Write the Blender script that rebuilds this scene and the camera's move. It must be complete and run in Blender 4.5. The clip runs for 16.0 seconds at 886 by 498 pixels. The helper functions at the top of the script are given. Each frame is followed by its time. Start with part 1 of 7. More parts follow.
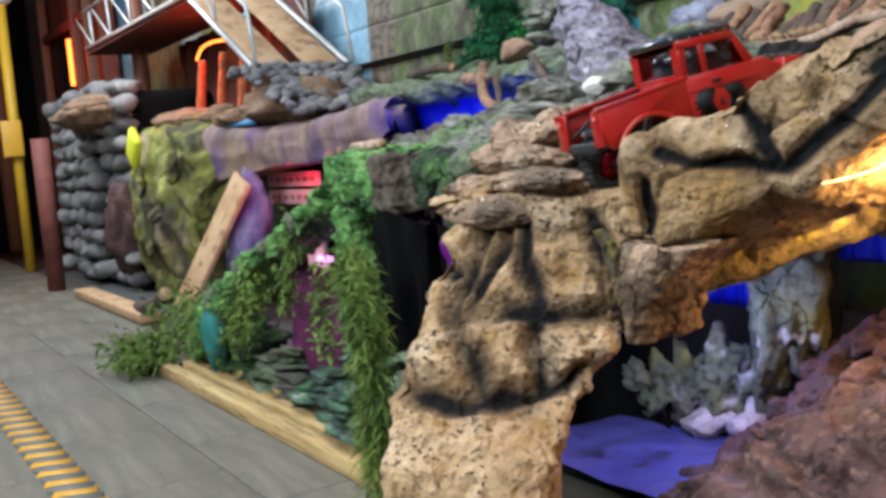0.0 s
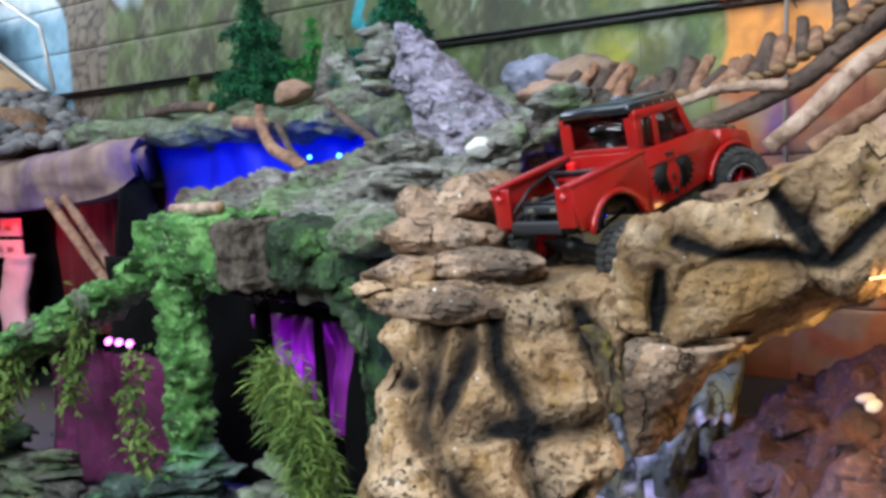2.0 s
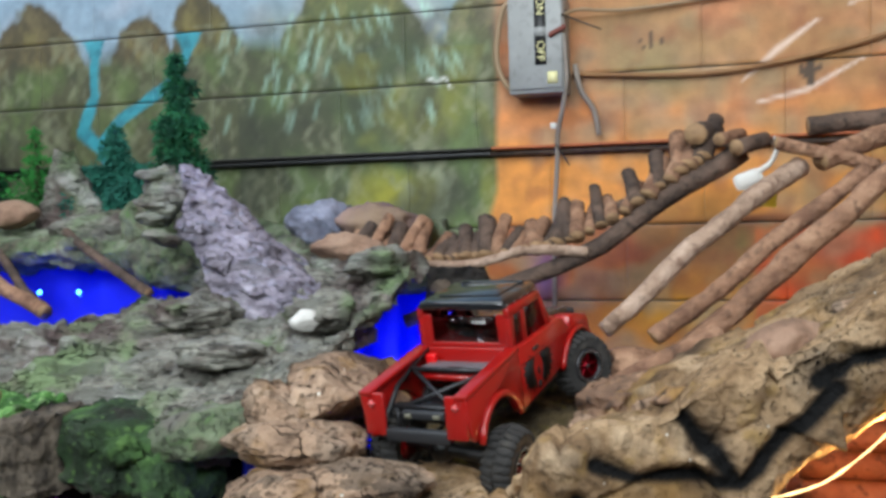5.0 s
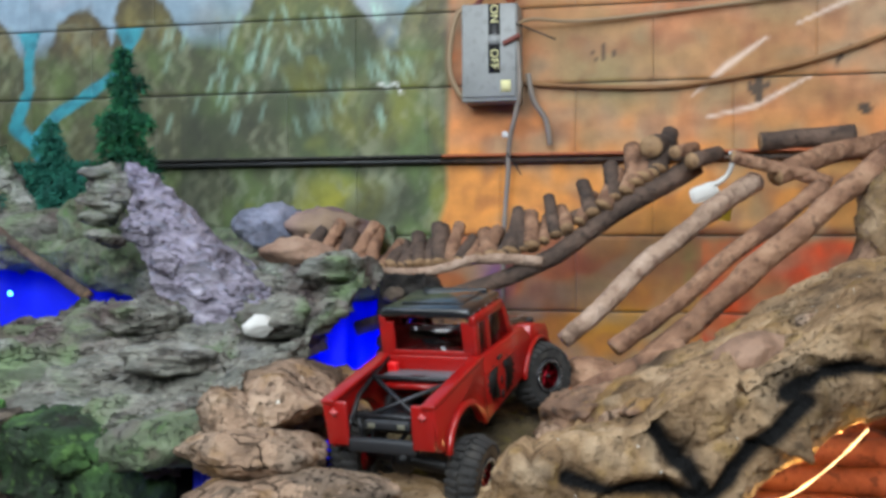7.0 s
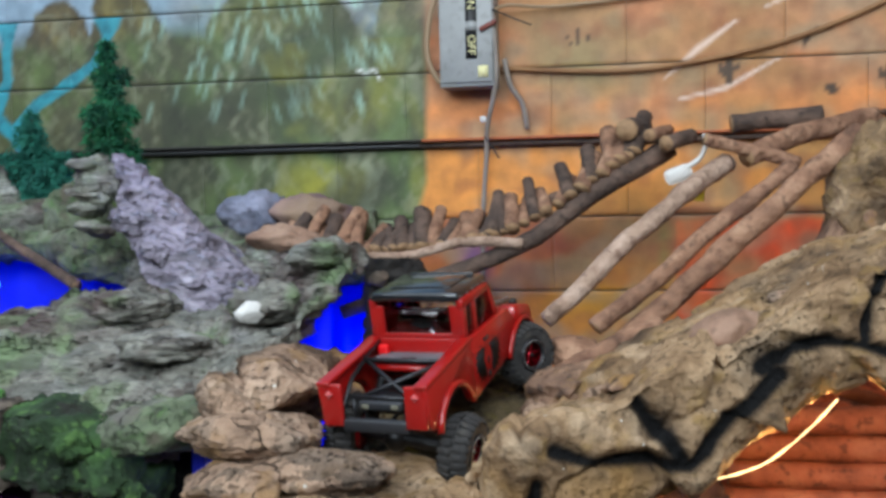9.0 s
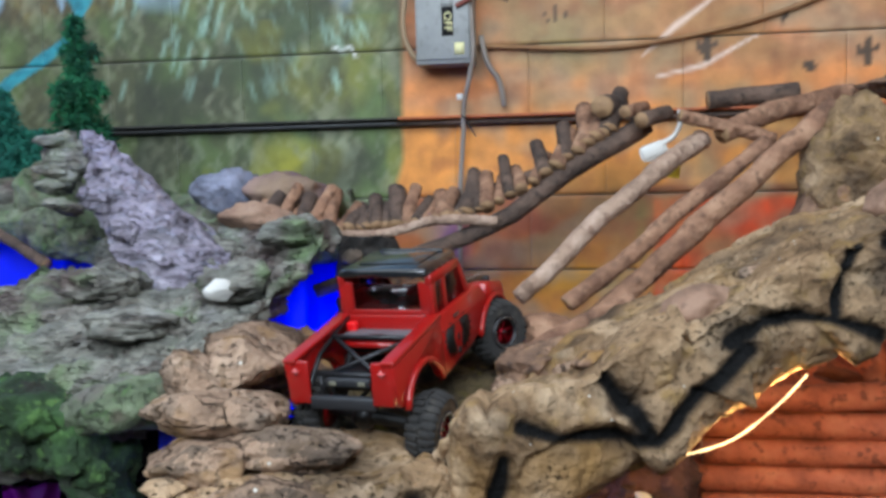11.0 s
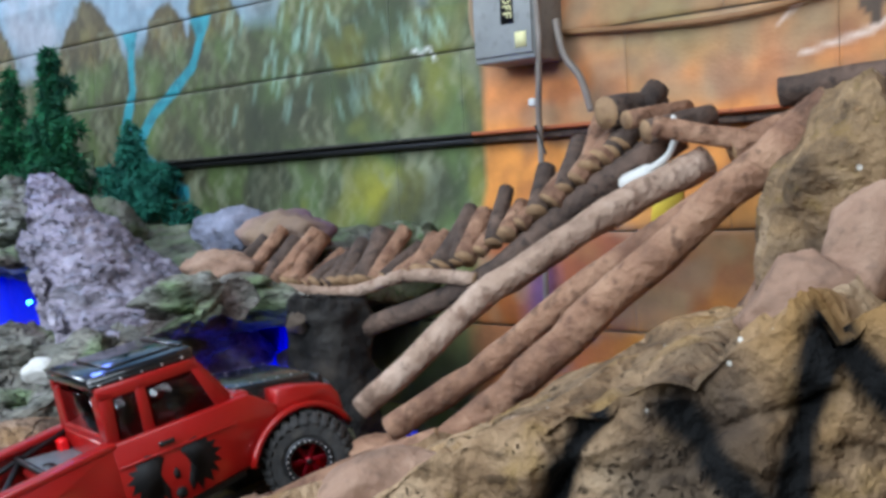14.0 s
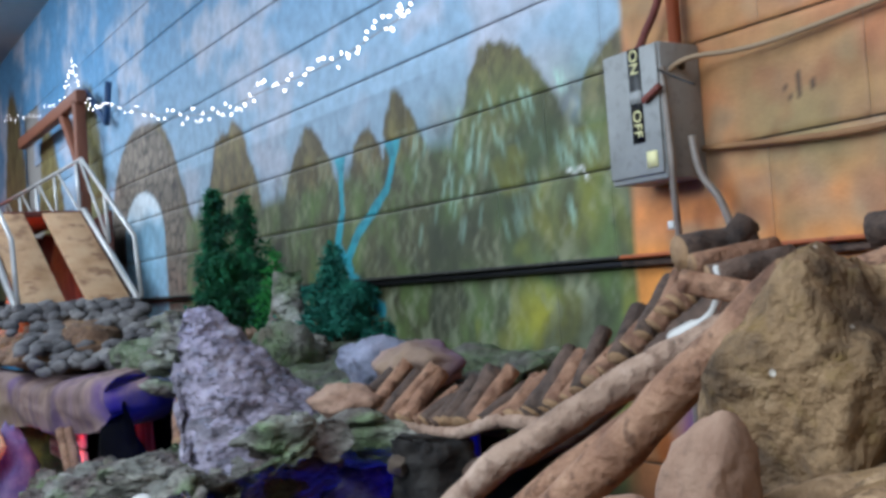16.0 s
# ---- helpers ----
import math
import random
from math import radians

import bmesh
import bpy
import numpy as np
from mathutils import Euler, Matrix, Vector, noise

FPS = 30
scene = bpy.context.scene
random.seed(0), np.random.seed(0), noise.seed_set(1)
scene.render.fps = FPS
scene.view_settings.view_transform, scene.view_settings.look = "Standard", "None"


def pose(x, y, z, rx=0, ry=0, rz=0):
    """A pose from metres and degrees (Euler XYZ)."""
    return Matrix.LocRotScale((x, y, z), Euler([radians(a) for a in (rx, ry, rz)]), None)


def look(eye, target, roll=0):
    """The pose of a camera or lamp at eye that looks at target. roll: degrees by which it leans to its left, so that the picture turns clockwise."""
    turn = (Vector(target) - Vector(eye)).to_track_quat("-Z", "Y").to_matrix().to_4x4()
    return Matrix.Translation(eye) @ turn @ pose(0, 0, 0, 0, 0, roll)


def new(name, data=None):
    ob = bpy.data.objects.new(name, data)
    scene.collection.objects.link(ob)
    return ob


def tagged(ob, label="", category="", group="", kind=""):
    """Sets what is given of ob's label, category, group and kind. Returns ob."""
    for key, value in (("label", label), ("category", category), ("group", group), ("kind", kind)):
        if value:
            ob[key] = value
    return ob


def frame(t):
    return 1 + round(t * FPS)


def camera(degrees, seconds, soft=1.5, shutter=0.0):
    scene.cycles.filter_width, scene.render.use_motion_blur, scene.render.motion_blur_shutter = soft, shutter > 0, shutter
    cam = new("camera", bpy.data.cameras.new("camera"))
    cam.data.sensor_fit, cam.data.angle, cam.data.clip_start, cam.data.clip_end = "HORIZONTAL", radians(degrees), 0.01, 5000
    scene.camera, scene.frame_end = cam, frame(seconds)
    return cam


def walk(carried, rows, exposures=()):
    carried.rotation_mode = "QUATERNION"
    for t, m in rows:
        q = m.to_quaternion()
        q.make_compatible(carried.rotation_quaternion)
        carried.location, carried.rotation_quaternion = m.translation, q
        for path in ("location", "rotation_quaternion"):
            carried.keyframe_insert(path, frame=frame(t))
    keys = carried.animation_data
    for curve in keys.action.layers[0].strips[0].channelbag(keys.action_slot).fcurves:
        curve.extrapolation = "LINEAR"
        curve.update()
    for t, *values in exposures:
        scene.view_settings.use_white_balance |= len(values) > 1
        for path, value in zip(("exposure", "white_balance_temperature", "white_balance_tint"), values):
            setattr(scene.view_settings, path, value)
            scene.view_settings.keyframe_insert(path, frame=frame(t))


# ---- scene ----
cam = camera(47.9, 16.0, soft=3.4)
PATH = [
    (0, (0.903, -0.625, 0.743), (-0.801, 0.401, 0.542), -4.5),
    (0.5, (0.762, -0.756, 0.803), (-0.811, 0.462, 0.597), -4.2),
    (1, (0.62, -0.806, 0.847), (-0.829, 0.558, 0.64), -4.1),
    (1.5, (0.469, -0.804, 0.851), (-0.834, 0.7, 0.646), -3.7),
    (2, (0.321, -0.804, 0.852), (-0.891, 0.775, 0.657), -3.4),
    (2.5, (0.218, -0.794, 0.866), (-0.914, 0.846, 0.694), -3.2),
    (3, (0.14, -0.792, 0.902), (-0.892, 0.915, 0.755), -3.0),
    (3.5, (0.06, -0.806, 0.964), (-0.815, 0.988, 0.838), -2.5),
    (4, (-0.017, -0.846, 1.025), (-0.767, 1.005, 0.923), -2.1),
    (4.5, (-0.051, -0.865, 1.045), (-0.715, 1.019, 0.954), -1.9),
    (5, (-0.063, -0.846, 1.07), (-0.636, 1.068, 0.975), -1.7),
    (7.3, (-0.152, -0.832, 1.064), (-0.558, 1.125, 0.988), -0.8),
    (7.5, (-0.161, -0.866, 1.084), (-0.559, 1.092, 0.986), -1.3),
    (8, (-0.165, -0.872, 1.084), (-0.557, 1.086, 0.981), -1.3),
    (8.5, (-0.153, -0.884, 1.082), (-0.535, 1.076, 0.969), -1.4),
    (9, (-0.148, -0.892, 1.079), (-0.518, 1.069, 0.957), -1.3),
    (11.5, (-0.096, -0.846, 1.049), (-0.442, 1.117, 0.877), -1.4),
    (12, (0.046, -0.751, 1.032), (-0.301, 1.209, 0.842), -1.4),
    (12.5, (0.213, -0.567, 1.051), (-0.215, 1.377, 0.857), -1.5),
    (13, (0.389, -0.34, 1.097), (-0.245, 1.547, 0.907), -2.0),
    (13.5, (0.508, -0.099, 1.097), (-0.462, 1.642, 0.935), -2.4),
    (14, (0.584, 0.073, 1.109), (-0.664, 1.63, 0.977), -3.1),
    (14.5, (0.687, 0.219, 1.134), (-0.776, 1.581, 1.055), -3.5),
    (15, (0.717, 0.288, 1.141), (-0.862, 1.514, 1.114), -3.8),
    (15.5, (0.742, 0.337, 1.162), (-0.912, 1.461, 1.191), -4.0),
    (16, (0.793, 0.411, 1.181), (-0.884, 1.498, 1.252), -4.0),
]
walk(cam, [(t, look(eye, target, roll)) for t, eye, target, roll in PATH],
     exposures=[(0, 0.28, 6100, 10), (2.5, 0.26, 5850, 10), (3.5, 0.20, 6000, 10), (4.5, -0.03, 6250, 10), (9, -0.14, 5950, 10), (12, -0.05, 5750, 10), (13.5, 0.0, 5700, 10), (15, -0.12, 5650, 10), (16, -0.28, 5650, 10)])

# ---- light ----
world = bpy.data.worlds.new("hall_air")
scene.world = world
world.use_nodes = True
world.node_tree.nodes["Background"].inputs[0].default_value = (0.75, 0.85, 1.0, 1)
world.node_tree.nodes["Background"].inputs[1].default_value = 0.21


def area_lamp(name, loc, target, size, power, colour):
    d = bpy.data.lights.new(name, "AREA")
    d.shape, d.size, d.size_y, d.energy, d.color = "RECTANGLE", size[0], size[1], power, colour
    ob = new(name, d)
    ob.matrix_world = look(loc, target)
    return ob


def led_lamp(name, loc, power, colour, radius=0.03):
    d = bpy.data.lights.new(name, "POINT")
    d.energy, d.color, d.shadow_soft_size = power, colour, radius
    ob = new(name, d)
    ob.location = loc
    return ob


# fluorescent fittings under the hall's ceiling
COOL = (0.92, 0.98, 1.0)
area_lamp("hall_light_a", (0.7, -0.3, 2.9), (0.3, 0.6, 0.6), (2.2, 1.0), 36, COOL)
area_lamp("hall_light_b", (-1.6, 0.1, 2.9), (-1.5, 0.9, 0.6), (2.2, 1.0), 38, COOL)
area_lamp("hall_light_c", (-5.6, 0.0, 2.9), (-5.8, 0.9, 0.5), (2.6, 1.0), 120, COOL)
area_lamp("hall_light_d", (-0.4, -2.8, 2.7), (-0.5, 0.9, 0.6), (3.0, 1.2), 185, COOL)
# coloured strips of diodes hidden in the caves, and two added fills noted below
led_lamp("blue_led_a", (-1.75, 1.25, 0.72), 2.2, (0.02, 0.05, 1.0))
led_lamp("blue_led_b", (-2.3, 1.2, 0.78), 2.2, (0.02, 0.05, 1.0))
led_lamp("blue_led_c", (-0.82, 1.28, 0.62), 3.5, (0.03, 0.05, 1.0))
led_lamp("blue_led_d", (-0.50, 0.78, 0.36), 4.2, (0.50, 0.53, 1.0))
# unseen blue lamp added above the spike to tint the rocks
led_lamp("blue_spike_fill", (-1.15, 0.92, 1.42), 1.2, (0.2, 0.3, 1.0))
led_lamp("magenta_led_a", (-1.42, 0.78, 0.34), 0.7, (0.6, 0.05, 1.0))
led_lamp("magenta_led_b", (-1.68, 0.50, 0.44), 0.06, (0.9, 0.05, 0.7))
led_lamp("purple_led", (-3.3, 1.15, 0.55), 0.7, (0.35, 0.1, 1.0))
led_lamp("red_led_a", (-3.45, 1.22, 0.70), 2.6, (1.0, 0.04, 0.02))
led_lamp("red_led_b", (-4.9, 1.36, 1.34), 5.5, (1.0, 0.10, 0.03))
# unseen red lamp added in front of the booth to brighten it
led_lamp("red_booth_fill", (-9.2, 1.15, 1.9), 9.0, (1.0, 0.12, 0.03))

# ---- materials ----


def srgb(r, g, b):
    return tuple(((v / 255) / 12.92 if v <= 10 else ((v / 255 + 0.055) / 1.055) ** 2.4) for v in (r, g, b))


def node_mat(name):
    m = bpy.data.materials.new(name)
    m.use_nodes = True
    return m, m.node_tree.nodes, m.node_tree.links, m.node_tree.nodes["Principled BSDF"]


def surface(name, stops, scale=6.0, rough=0.85, bump=0.3, fine=60.0, speck=None, speck_amount=0.6, metal=0.0, stretch=None, stain=None, attr=None, attr_colour=(0.01, 0.01, 0.01), coat=0.0, cracks=0.0, crack_colour=(0.02, 0.018, 0.015), pits=0.0, flecks=0.0, patches=()):
    """A worn surface: colours from coarse noise, specks from fine noise, stains between the two, relief from both."""
    m, n, l, b = node_mat(name)
    tc = n.new("ShaderNodeTexCoord")
    src = tc.outputs["Object"]
    if stretch:
        mp = n.new("ShaderNodeMapping")
        mp.inputs["Scale"].default_value = stretch
        l.new(src, mp.inputs[0])
        src = mp.outputs[0]
    big = n.new("ShaderNodeTexNoise")
    big.inputs["Scale"].default_value, big.inputs["Detail"].default_value, big.inputs["Roughness"].default_value = scale, 7, 0.62
    l.new(src, big.inputs["Vector"])
    ramp = n.new("ShaderNodeValToRGB")
    el = ramp.color_ramp.elements
    k = len(stops)
    for i, c in enumerate(stops):
        p = 0.3 + 0.4 * i / max(1, k - 1)
        e = el[i] if i < 2 else el.new(p)
        e.position, e.color = p, (*c, 1)
    l.new(big.outputs["Fac"], ramp.inputs[0])
    col = ramp.outputs[0]
    small = n.new("ShaderNodeTexNoise")
    small.inputs["Scale"].default_value, small.inputs["Detail"].default_value = fine, 5
    l.new(src, small.inputs["Vector"])
    if speck:
        r2 = n.new("ShaderNodeValToRGB")
        r2.color_ramp.elements[0].position, r2.color_ramp.elements[1].position = 0.56, 0.66
        r2.color_ramp.elements[0].color, r2.color_ramp.elements[1].color = (0, 0, 0, 1), (speck_amount,) * 3 + (1,)
        l.new(small.outputs["Fac"], r2.inputs[0])
        mx = n.new("ShaderNodeMix")
        mx.data_type = "RGBA"
        l.new(r2.outputs[0], mx.inputs["Factor"])
        l.new(col, mx.inputs[6])
        mx.inputs[7].default_value = (*speck, 1)
        col = mx.outputs[2]
    if stain:
        mid = n.new("ShaderNodeTexNoise")
        mid.inputs["Scale"].default_value, mid.inputs["Detail"].default_value = scale * 2.6, 6
        l.new(src, mid.inputs["Vector"])
        r3 = n.new("ShaderNodeValToRGB")
        r3.color_ramp.elements[0].position, r3.color_ramp.elements[1].position = 0.54, 0.68
        r3.color_ramp.elements[0].color, r3.color_ramp.elements[1].color = (0, 0, 0, 1), (0.8, 0.8, 0.8, 1)
        l.new(mid.outputs["Fac"], r3.inputs[0])
        mx = n.new("ShaderNodeMix")
        mx.data_type = "RGBA"
        l.new(r3.outputs[0], mx.inputs["Factor"])
        l.new(col, mx.inputs[6])
        mx.inputs[7].default_value = (*stain, 1)
        col = mx.outputs[2]
    for k, (tint, tint_scale, level) in enumerate(patches):
        wide = n.new("ShaderNodeTexNoise")
        wide.noise_dimensions = "4D"
        wide.inputs["W"].default_value = 3.7 * k + 1.3
        wide.inputs["Scale"].default_value, wide.inputs["Detail"].default_value = tint_scale, 5
        l.new(tc.outputs["Object"], wide.inputs["Vector"])
        r4 = n.new("ShaderNodeMapRange")
        r4.inputs["From Min"].default_value, r4.inputs["From Max"].default_value, r4.inputs["To Max"].default_value = level, level + 0.12, 0.78
        l.new(wide.outputs["Fac"], r4.inputs["Value"])
        mx = n.new("ShaderNodeMix")
        mx.data_type = "RGBA"
        l.new(r4.outputs[0], mx.inputs["Factor"])
        l.new(col, mx.inputs[6])
        mx.inputs[7].default_value = (*tint, 1)
        col = mx.outputs[2]
    pit = None
    if pits:
        cells = n.new("ShaderNodeTexVoronoi")
        cells.inputs["Scale"].default_value = pits
        wob = n.new("ShaderNodeMix")
        wob.data_type, wob.blend_type = "RGBA", "LINEAR_LIGHT"
        wob.inputs["Factor"].default_value = 0.02
        l.new(src, wob.inputs[6])
        l.new(small.outputs["Color"], wob.inputs[7])
        l.new(wob.outputs[2], cells.inputs["Vector"])
        where = n.new("ShaderNodeMapRange")
        where.inputs["From Min"].default_value, where.inputs["From Max"].default_value = 0.45, 0.62
        where.inputs["To Min"].default_value, where.inputs["To Max"].default_value = 0.02, 0.42
        l.new(big.outputs["Fac"], where.inputs["Value"])
        pit = n.new("ShaderNodeMapRange")
        pit.inputs["From Min"].default_value, pit.inputs["To Min"].default_value, pit.inputs["To Max"].default_value = 0.0, 1.0, 0.0
        l.new(where.outputs[0], pit.inputs["From Max"])
        l.new(cells.outputs["Distance"], pit.inputs["Value"])
        mx = n.new("ShaderNodeMix")
        mx.data_type = "RGBA"
        l.new(pit.outputs[0], mx.inputs["Factor"])
        l.new(col, mx.inputs[6])
        mx.inputs[7].default_value = (*(speck or (0.03, 0.025, 0.02)), 1)
        col = mx.outputs[2]
    if flecks:
        cells = n.new("ShaderNodeTexVoronoi")
        cells.inputs["Scale"].default_value = flecks
        l.new(src, cells.inputs["Vector"])
        dot = n.new("ShaderNodeMapRange")
        dot.inputs["From Min"].default_value, dot.inputs["From Max"].default_value = 0.10, 0.07
        l.new(cells.outputs["Distance"], dot.inputs["Value"])
        few = n.new("ShaderNodeSeparateColor")
        l.new(cells.outputs["Color"], few.inputs[0])
        rare = n.new("ShaderNodeMath")
        rare.operation = "GREATER_THAN"
        rare.inputs[1].default_value = 0.72
        l.new(few.outputs[0], rare.inputs[0])
        both = n.new("ShaderNodeMath")
        both.operation = "MULTIPLY"
        l.new(dot.outputs[0], both.inputs[0])
        l.new(rare.outputs[0], both.inputs[1])
        mx = n.new("ShaderNodeMix")
        mx.data_type = "RGBA"
        l.new(both.outputs[0], mx.inputs["Factor"])
        l.new(col, mx.inputs[6])
        mx.inputs[7].default_value = (0.62, 0.58, 0.50, 1)
        col = mx.outputs[2]
    crack = None
    if cracks:
        warp = n.new("ShaderNodeMix")
        warp.data_type, warp.blend_type = "RGBA", "LINEAR_LIGHT"
        warp.inputs["Factor"].default_value = 0.16
        l.new(src, warp.inputs[6])
        wob = n.new("ShaderNodeTexNoise")
        wob.inputs["Scale"].default_value, wob.inputs["Detail"].default_value = cracks * 0.9, 5
        l.new(src, wob.inputs["Vector"])
        l.new(wob.outputs["Color"], warp.inputs[7])
        vor = n.new("ShaderNodeTexVoronoi")
        vor.feature = "DISTANCE_TO_EDGE"
        vor.inputs["Scale"].default_value = cracks
        l.new(warp.outputs[2], vor.inputs["Vector"])
        wide = n.new("ShaderNodeMath")
        wide.operation = "MULTIPLY_ADD"
        wide.inputs[1].default_value, wide.inputs[2].default_value = -0.5, 0.27
        l.new(big.outputs["Fac"], wide.inputs[0])
        crack = n.new("ShaderNodeMapRange")
        crack.inputs["From Min"].default_value = 0.0
        l.new(wide.outputs[0], crack.inputs["From Max"])
        l.new(vor.outputs["Distance"], crack.inputs["Value"])
        inv = n.new("ShaderNodeMath")
        inv.operation = "MULTIPLY_ADD"
        inv.inputs[1].default_value, inv.inputs[2].default_value = -0.62, 0.62
        l.new(crack.outputs[0], inv.inputs[0])
        patch = n.new("ShaderNodeTexNoise")
        patch.inputs["Scale"].default_value, patch.inputs["Detail"].default_value = cracks * 0.45, 3
        l.new(src, patch.inputs["Vector"])
        where = n.new("ShaderNodeMapRange")
        where.inputs["From Min"].default_value, where.inputs["From Max"].default_value = 0.47, 0.62
        l.new(patch.outputs["Fac"], where.inputs["Value"])
        some = n.new("ShaderNodeMath")
        some.operation = "MULTIPLY"
        l.new(inv.outputs[0], some.inputs[0])
        l.new(where.outputs[0], some.inputs[1])
        inv = some
        mx = n.new("ShaderNodeMix")
        mx.data_type = "RGBA"
        l.new(inv.outputs[0], mx.inputs["Factor"])
        l.new(col, mx.inputs[6])
        mx.inputs[7].default_value = (*crack_colour, 1)
        col = mx.outputs[2]
    if attr:
        at = n.new("ShaderNodeAttribute")
        at.attribute_name = attr
        mx = n.new("ShaderNodeMix")
        mx.data_type = "RGBA"
        l.new(at.outputs["Fac"], mx.inputs["Factor"])
        l.new(col, mx.inputs[6])
        mx.inputs[7].default_value = (*attr_colour, 1)
        col = mx.outputs[2]
    l.new(col, b.inputs["Base Color"])
    b.inputs["Metallic"].default_value = metal
    if coat:
        b.inputs["Coat Weight"].default_value = coat
    rr = n.new("ShaderNodeMapRange")
    rr.inputs["To Min"].default_value, rr.inputs["To Max"].default_value = max(0.02, rough - 0.12), min(1.0, rough + 0.12)
    l.new(small.outputs["Fac"], rr.inputs[0])
    l.new(rr.outputs[0], b.inputs["Roughness"])
    if bump:
        add = n.new("ShaderNodeMath")
        add.operation = "ADD"
        l.new(big.outputs["Fac"], add.inputs[0])
        l.new(small.outputs["Fac"], add.inputs[1])
        high = add.outputs[0]
        if pit:
            ad3 = n.new("ShaderNodeMath")
            ad3.operation = "MULTIPLY_ADD"
            ad3.inputs[1].default_value = -0.6
            l.new(pit.outputs[0], ad3.inputs[0])
            l.new(high, ad3.inputs[2])
            high = ad3.outputs[0]
        if crack:
            ad2 = n.new("ShaderNodeMath")
            ad2.operation = "MULTIPLY_ADD"
            ad2.inputs[1].default_value = 0.7
            l.new(crack.outputs[0], ad2.inputs[0])
            l.new(high, ad2.inputs[2])
            high = ad2.outputs[0]
        bp = n.new("ShaderNodeBump")
        bp.inputs["Strength"].default_value, bp.inputs["Distance"].default_value = bump, 0.012
        l.new(high, bp.inputs["Height"])
        l.new(bp.outputs[0], b.inputs["Normal"])
    return m


def plain(name, colour, rough=0.5, metal=0.0, coat=0.0, grain=0.12):
    c2 = tuple(v * (1 - grain) for v in colour)
    return surface(name, [colour, c2], scale=14, rough=rough, bump=0.05, fine=120, metal=metal, coat=coat)


def glow(name, colour, strength):
    m, n, l, b = node_mat(name)
    b.inputs["Base Color"].default_value = (*colour, 1)
    b.inputs["Emission Color"].default_value = (*colour, 1)
    b.inputs["Emission Strength"].default_value = strength
    return m


M = {}
M["tan"] = surface("tan_rock", [srgb(62, 48, 36), srgb(128, 103, 76), srgb(164, 137, 106), srgb(186, 162, 132)], 8, 0.88, 1.1, 70, speck=srgb(56, 44, 32), stain=srgb(146, 118, 72), attr="paint", attr_colour=(0.006, 0.006, 0.006), pits=90, flecks=38, patches=((srgb(146, 112, 66), 5.0, 0.54), (srgb(58, 50, 44), 6.5, 0.54), (srgb(192, 168, 138), 8.0, 0.56)))
M["boulder"] = surface("mottled_tan_boulder", [srgb(72, 56, 38), srgb(132, 106, 74), srgb(166, 138, 102)], 14, 0.92, 1.5, 55, speck=srgb(54, 42, 32), speck_amount=0.35, stain=srgb(120, 96, 50), flecks=30, patches=((srgb(64, 50, 38), 9.0, 0.54), (srgb(178, 152, 120), 12.0, 0.57)))
M["tan_pitted"] = surface("pitted_tan_rock", [srgb(120, 92, 62), srgb(172, 142, 108), srgb(202, 176, 146)], 9, 0.92, 1.4, 75, speck=srgb(54, 42, 32), speck_amount=0.6, stain=srgb(142, 110, 62), attr="paint", attr_colour=(0.009, 0.008, 0.008), pits=65, flecks=30)
M["tan_stone"] = surface("weathered_tan_stone", [srgb(84, 67, 56), srgb(154, 128, 106), srgb(200, 174, 150)], 8, 0.9, 1.3, 60, speck=srgb(48, 36, 28), stain=srgb(140, 110, 74), cracks=9, pits=80, flecks=30, patches=((srgb(70, 56, 46), 7.0, 0.55),))
M["notch"] = surface("dark_stained_brown_rock", [srgb(34, 28, 20), srgb(72, 60, 40), srgb(118, 100, 64)], 9, 0.9, 1.2, 60, speck=srgb(26, 20, 14), stain=srgb(120, 108, 36), flecks=30)
M["brown_rock"] = surface("brown_rock", [srgb(54, 40, 32), srgb(120, 92, 72), srgb(164, 132, 104)], 9, 0.9, 1.3, 46, speck=srgb(34, 26, 22), stain=srgb(140, 106, 56), pits=80, flecks=34)
M["grey_rock"] = surface("grey_green_rock", [srgb(74, 68, 64), srgb(136, 134, 124), srgb(182, 184, 172)], 9, 0.92, 1.3, 48, speck=srgb(44, 38, 36), stain=srgb(104, 96, 88), cracks=20, stretch=(0.7, 1.0, 2.4), patches=((srgb(92, 74, 72), 4.5, 0.47), (srgb(116, 140, 96), 5.5, 0.53), (srgb(196, 196, 190), 9.0, 0.58)))
M["moss_rock"] = surface("mossy_rock", [srgb(48, 52, 40), srgb(100, 112, 84), srgb(152, 157, 138)], 8, 0.95, 1.0, 60, speck=srgb(76, 108, 56), stain=srgb(86, 78, 66), cracks=15, patches=((srgb(98, 92, 90), 6.0, 0.50),))
M["moss"] = surface("bright_moss", [srgb(16, 36, 14), srgb(62, 108, 44), srgb(124, 168, 96)], 14, 0.95, 1.2, 70, speck=srgb(150, 190, 120), stain=srgb(40, 50, 30))
M["dark_moss"] = surface("dark_moss", [srgb(13, 22, 12), srgb(33, 56, 26), srgb(70, 106, 48)], 7, 0.95, 0.9, 50, stain=srgb(30, 28, 22), speck=srgb(104, 140, 72), speck_amount=0.35, patches=((srgb(84, 88, 76), 8.0, 0.55),))
M["bark"] = surface("rough_bark", [srgb(50, 44, 38), srgb(92, 82, 70), srgb(130, 118, 104)], 12, 0.95, 1.2, 40, speck=srgb(34, 28, 24), cracks=30)
M["lilac"] = surface("lilac_rock", [srgb(100, 95, 106), srgb(150, 142, 156), srgb(186, 180, 192)], 12, 0.92, 1.2, 40, speck=srgb(104, 92, 106), stain=srgb(152, 152, 170), stretch=(1, 1, 2.2), cracks=18)
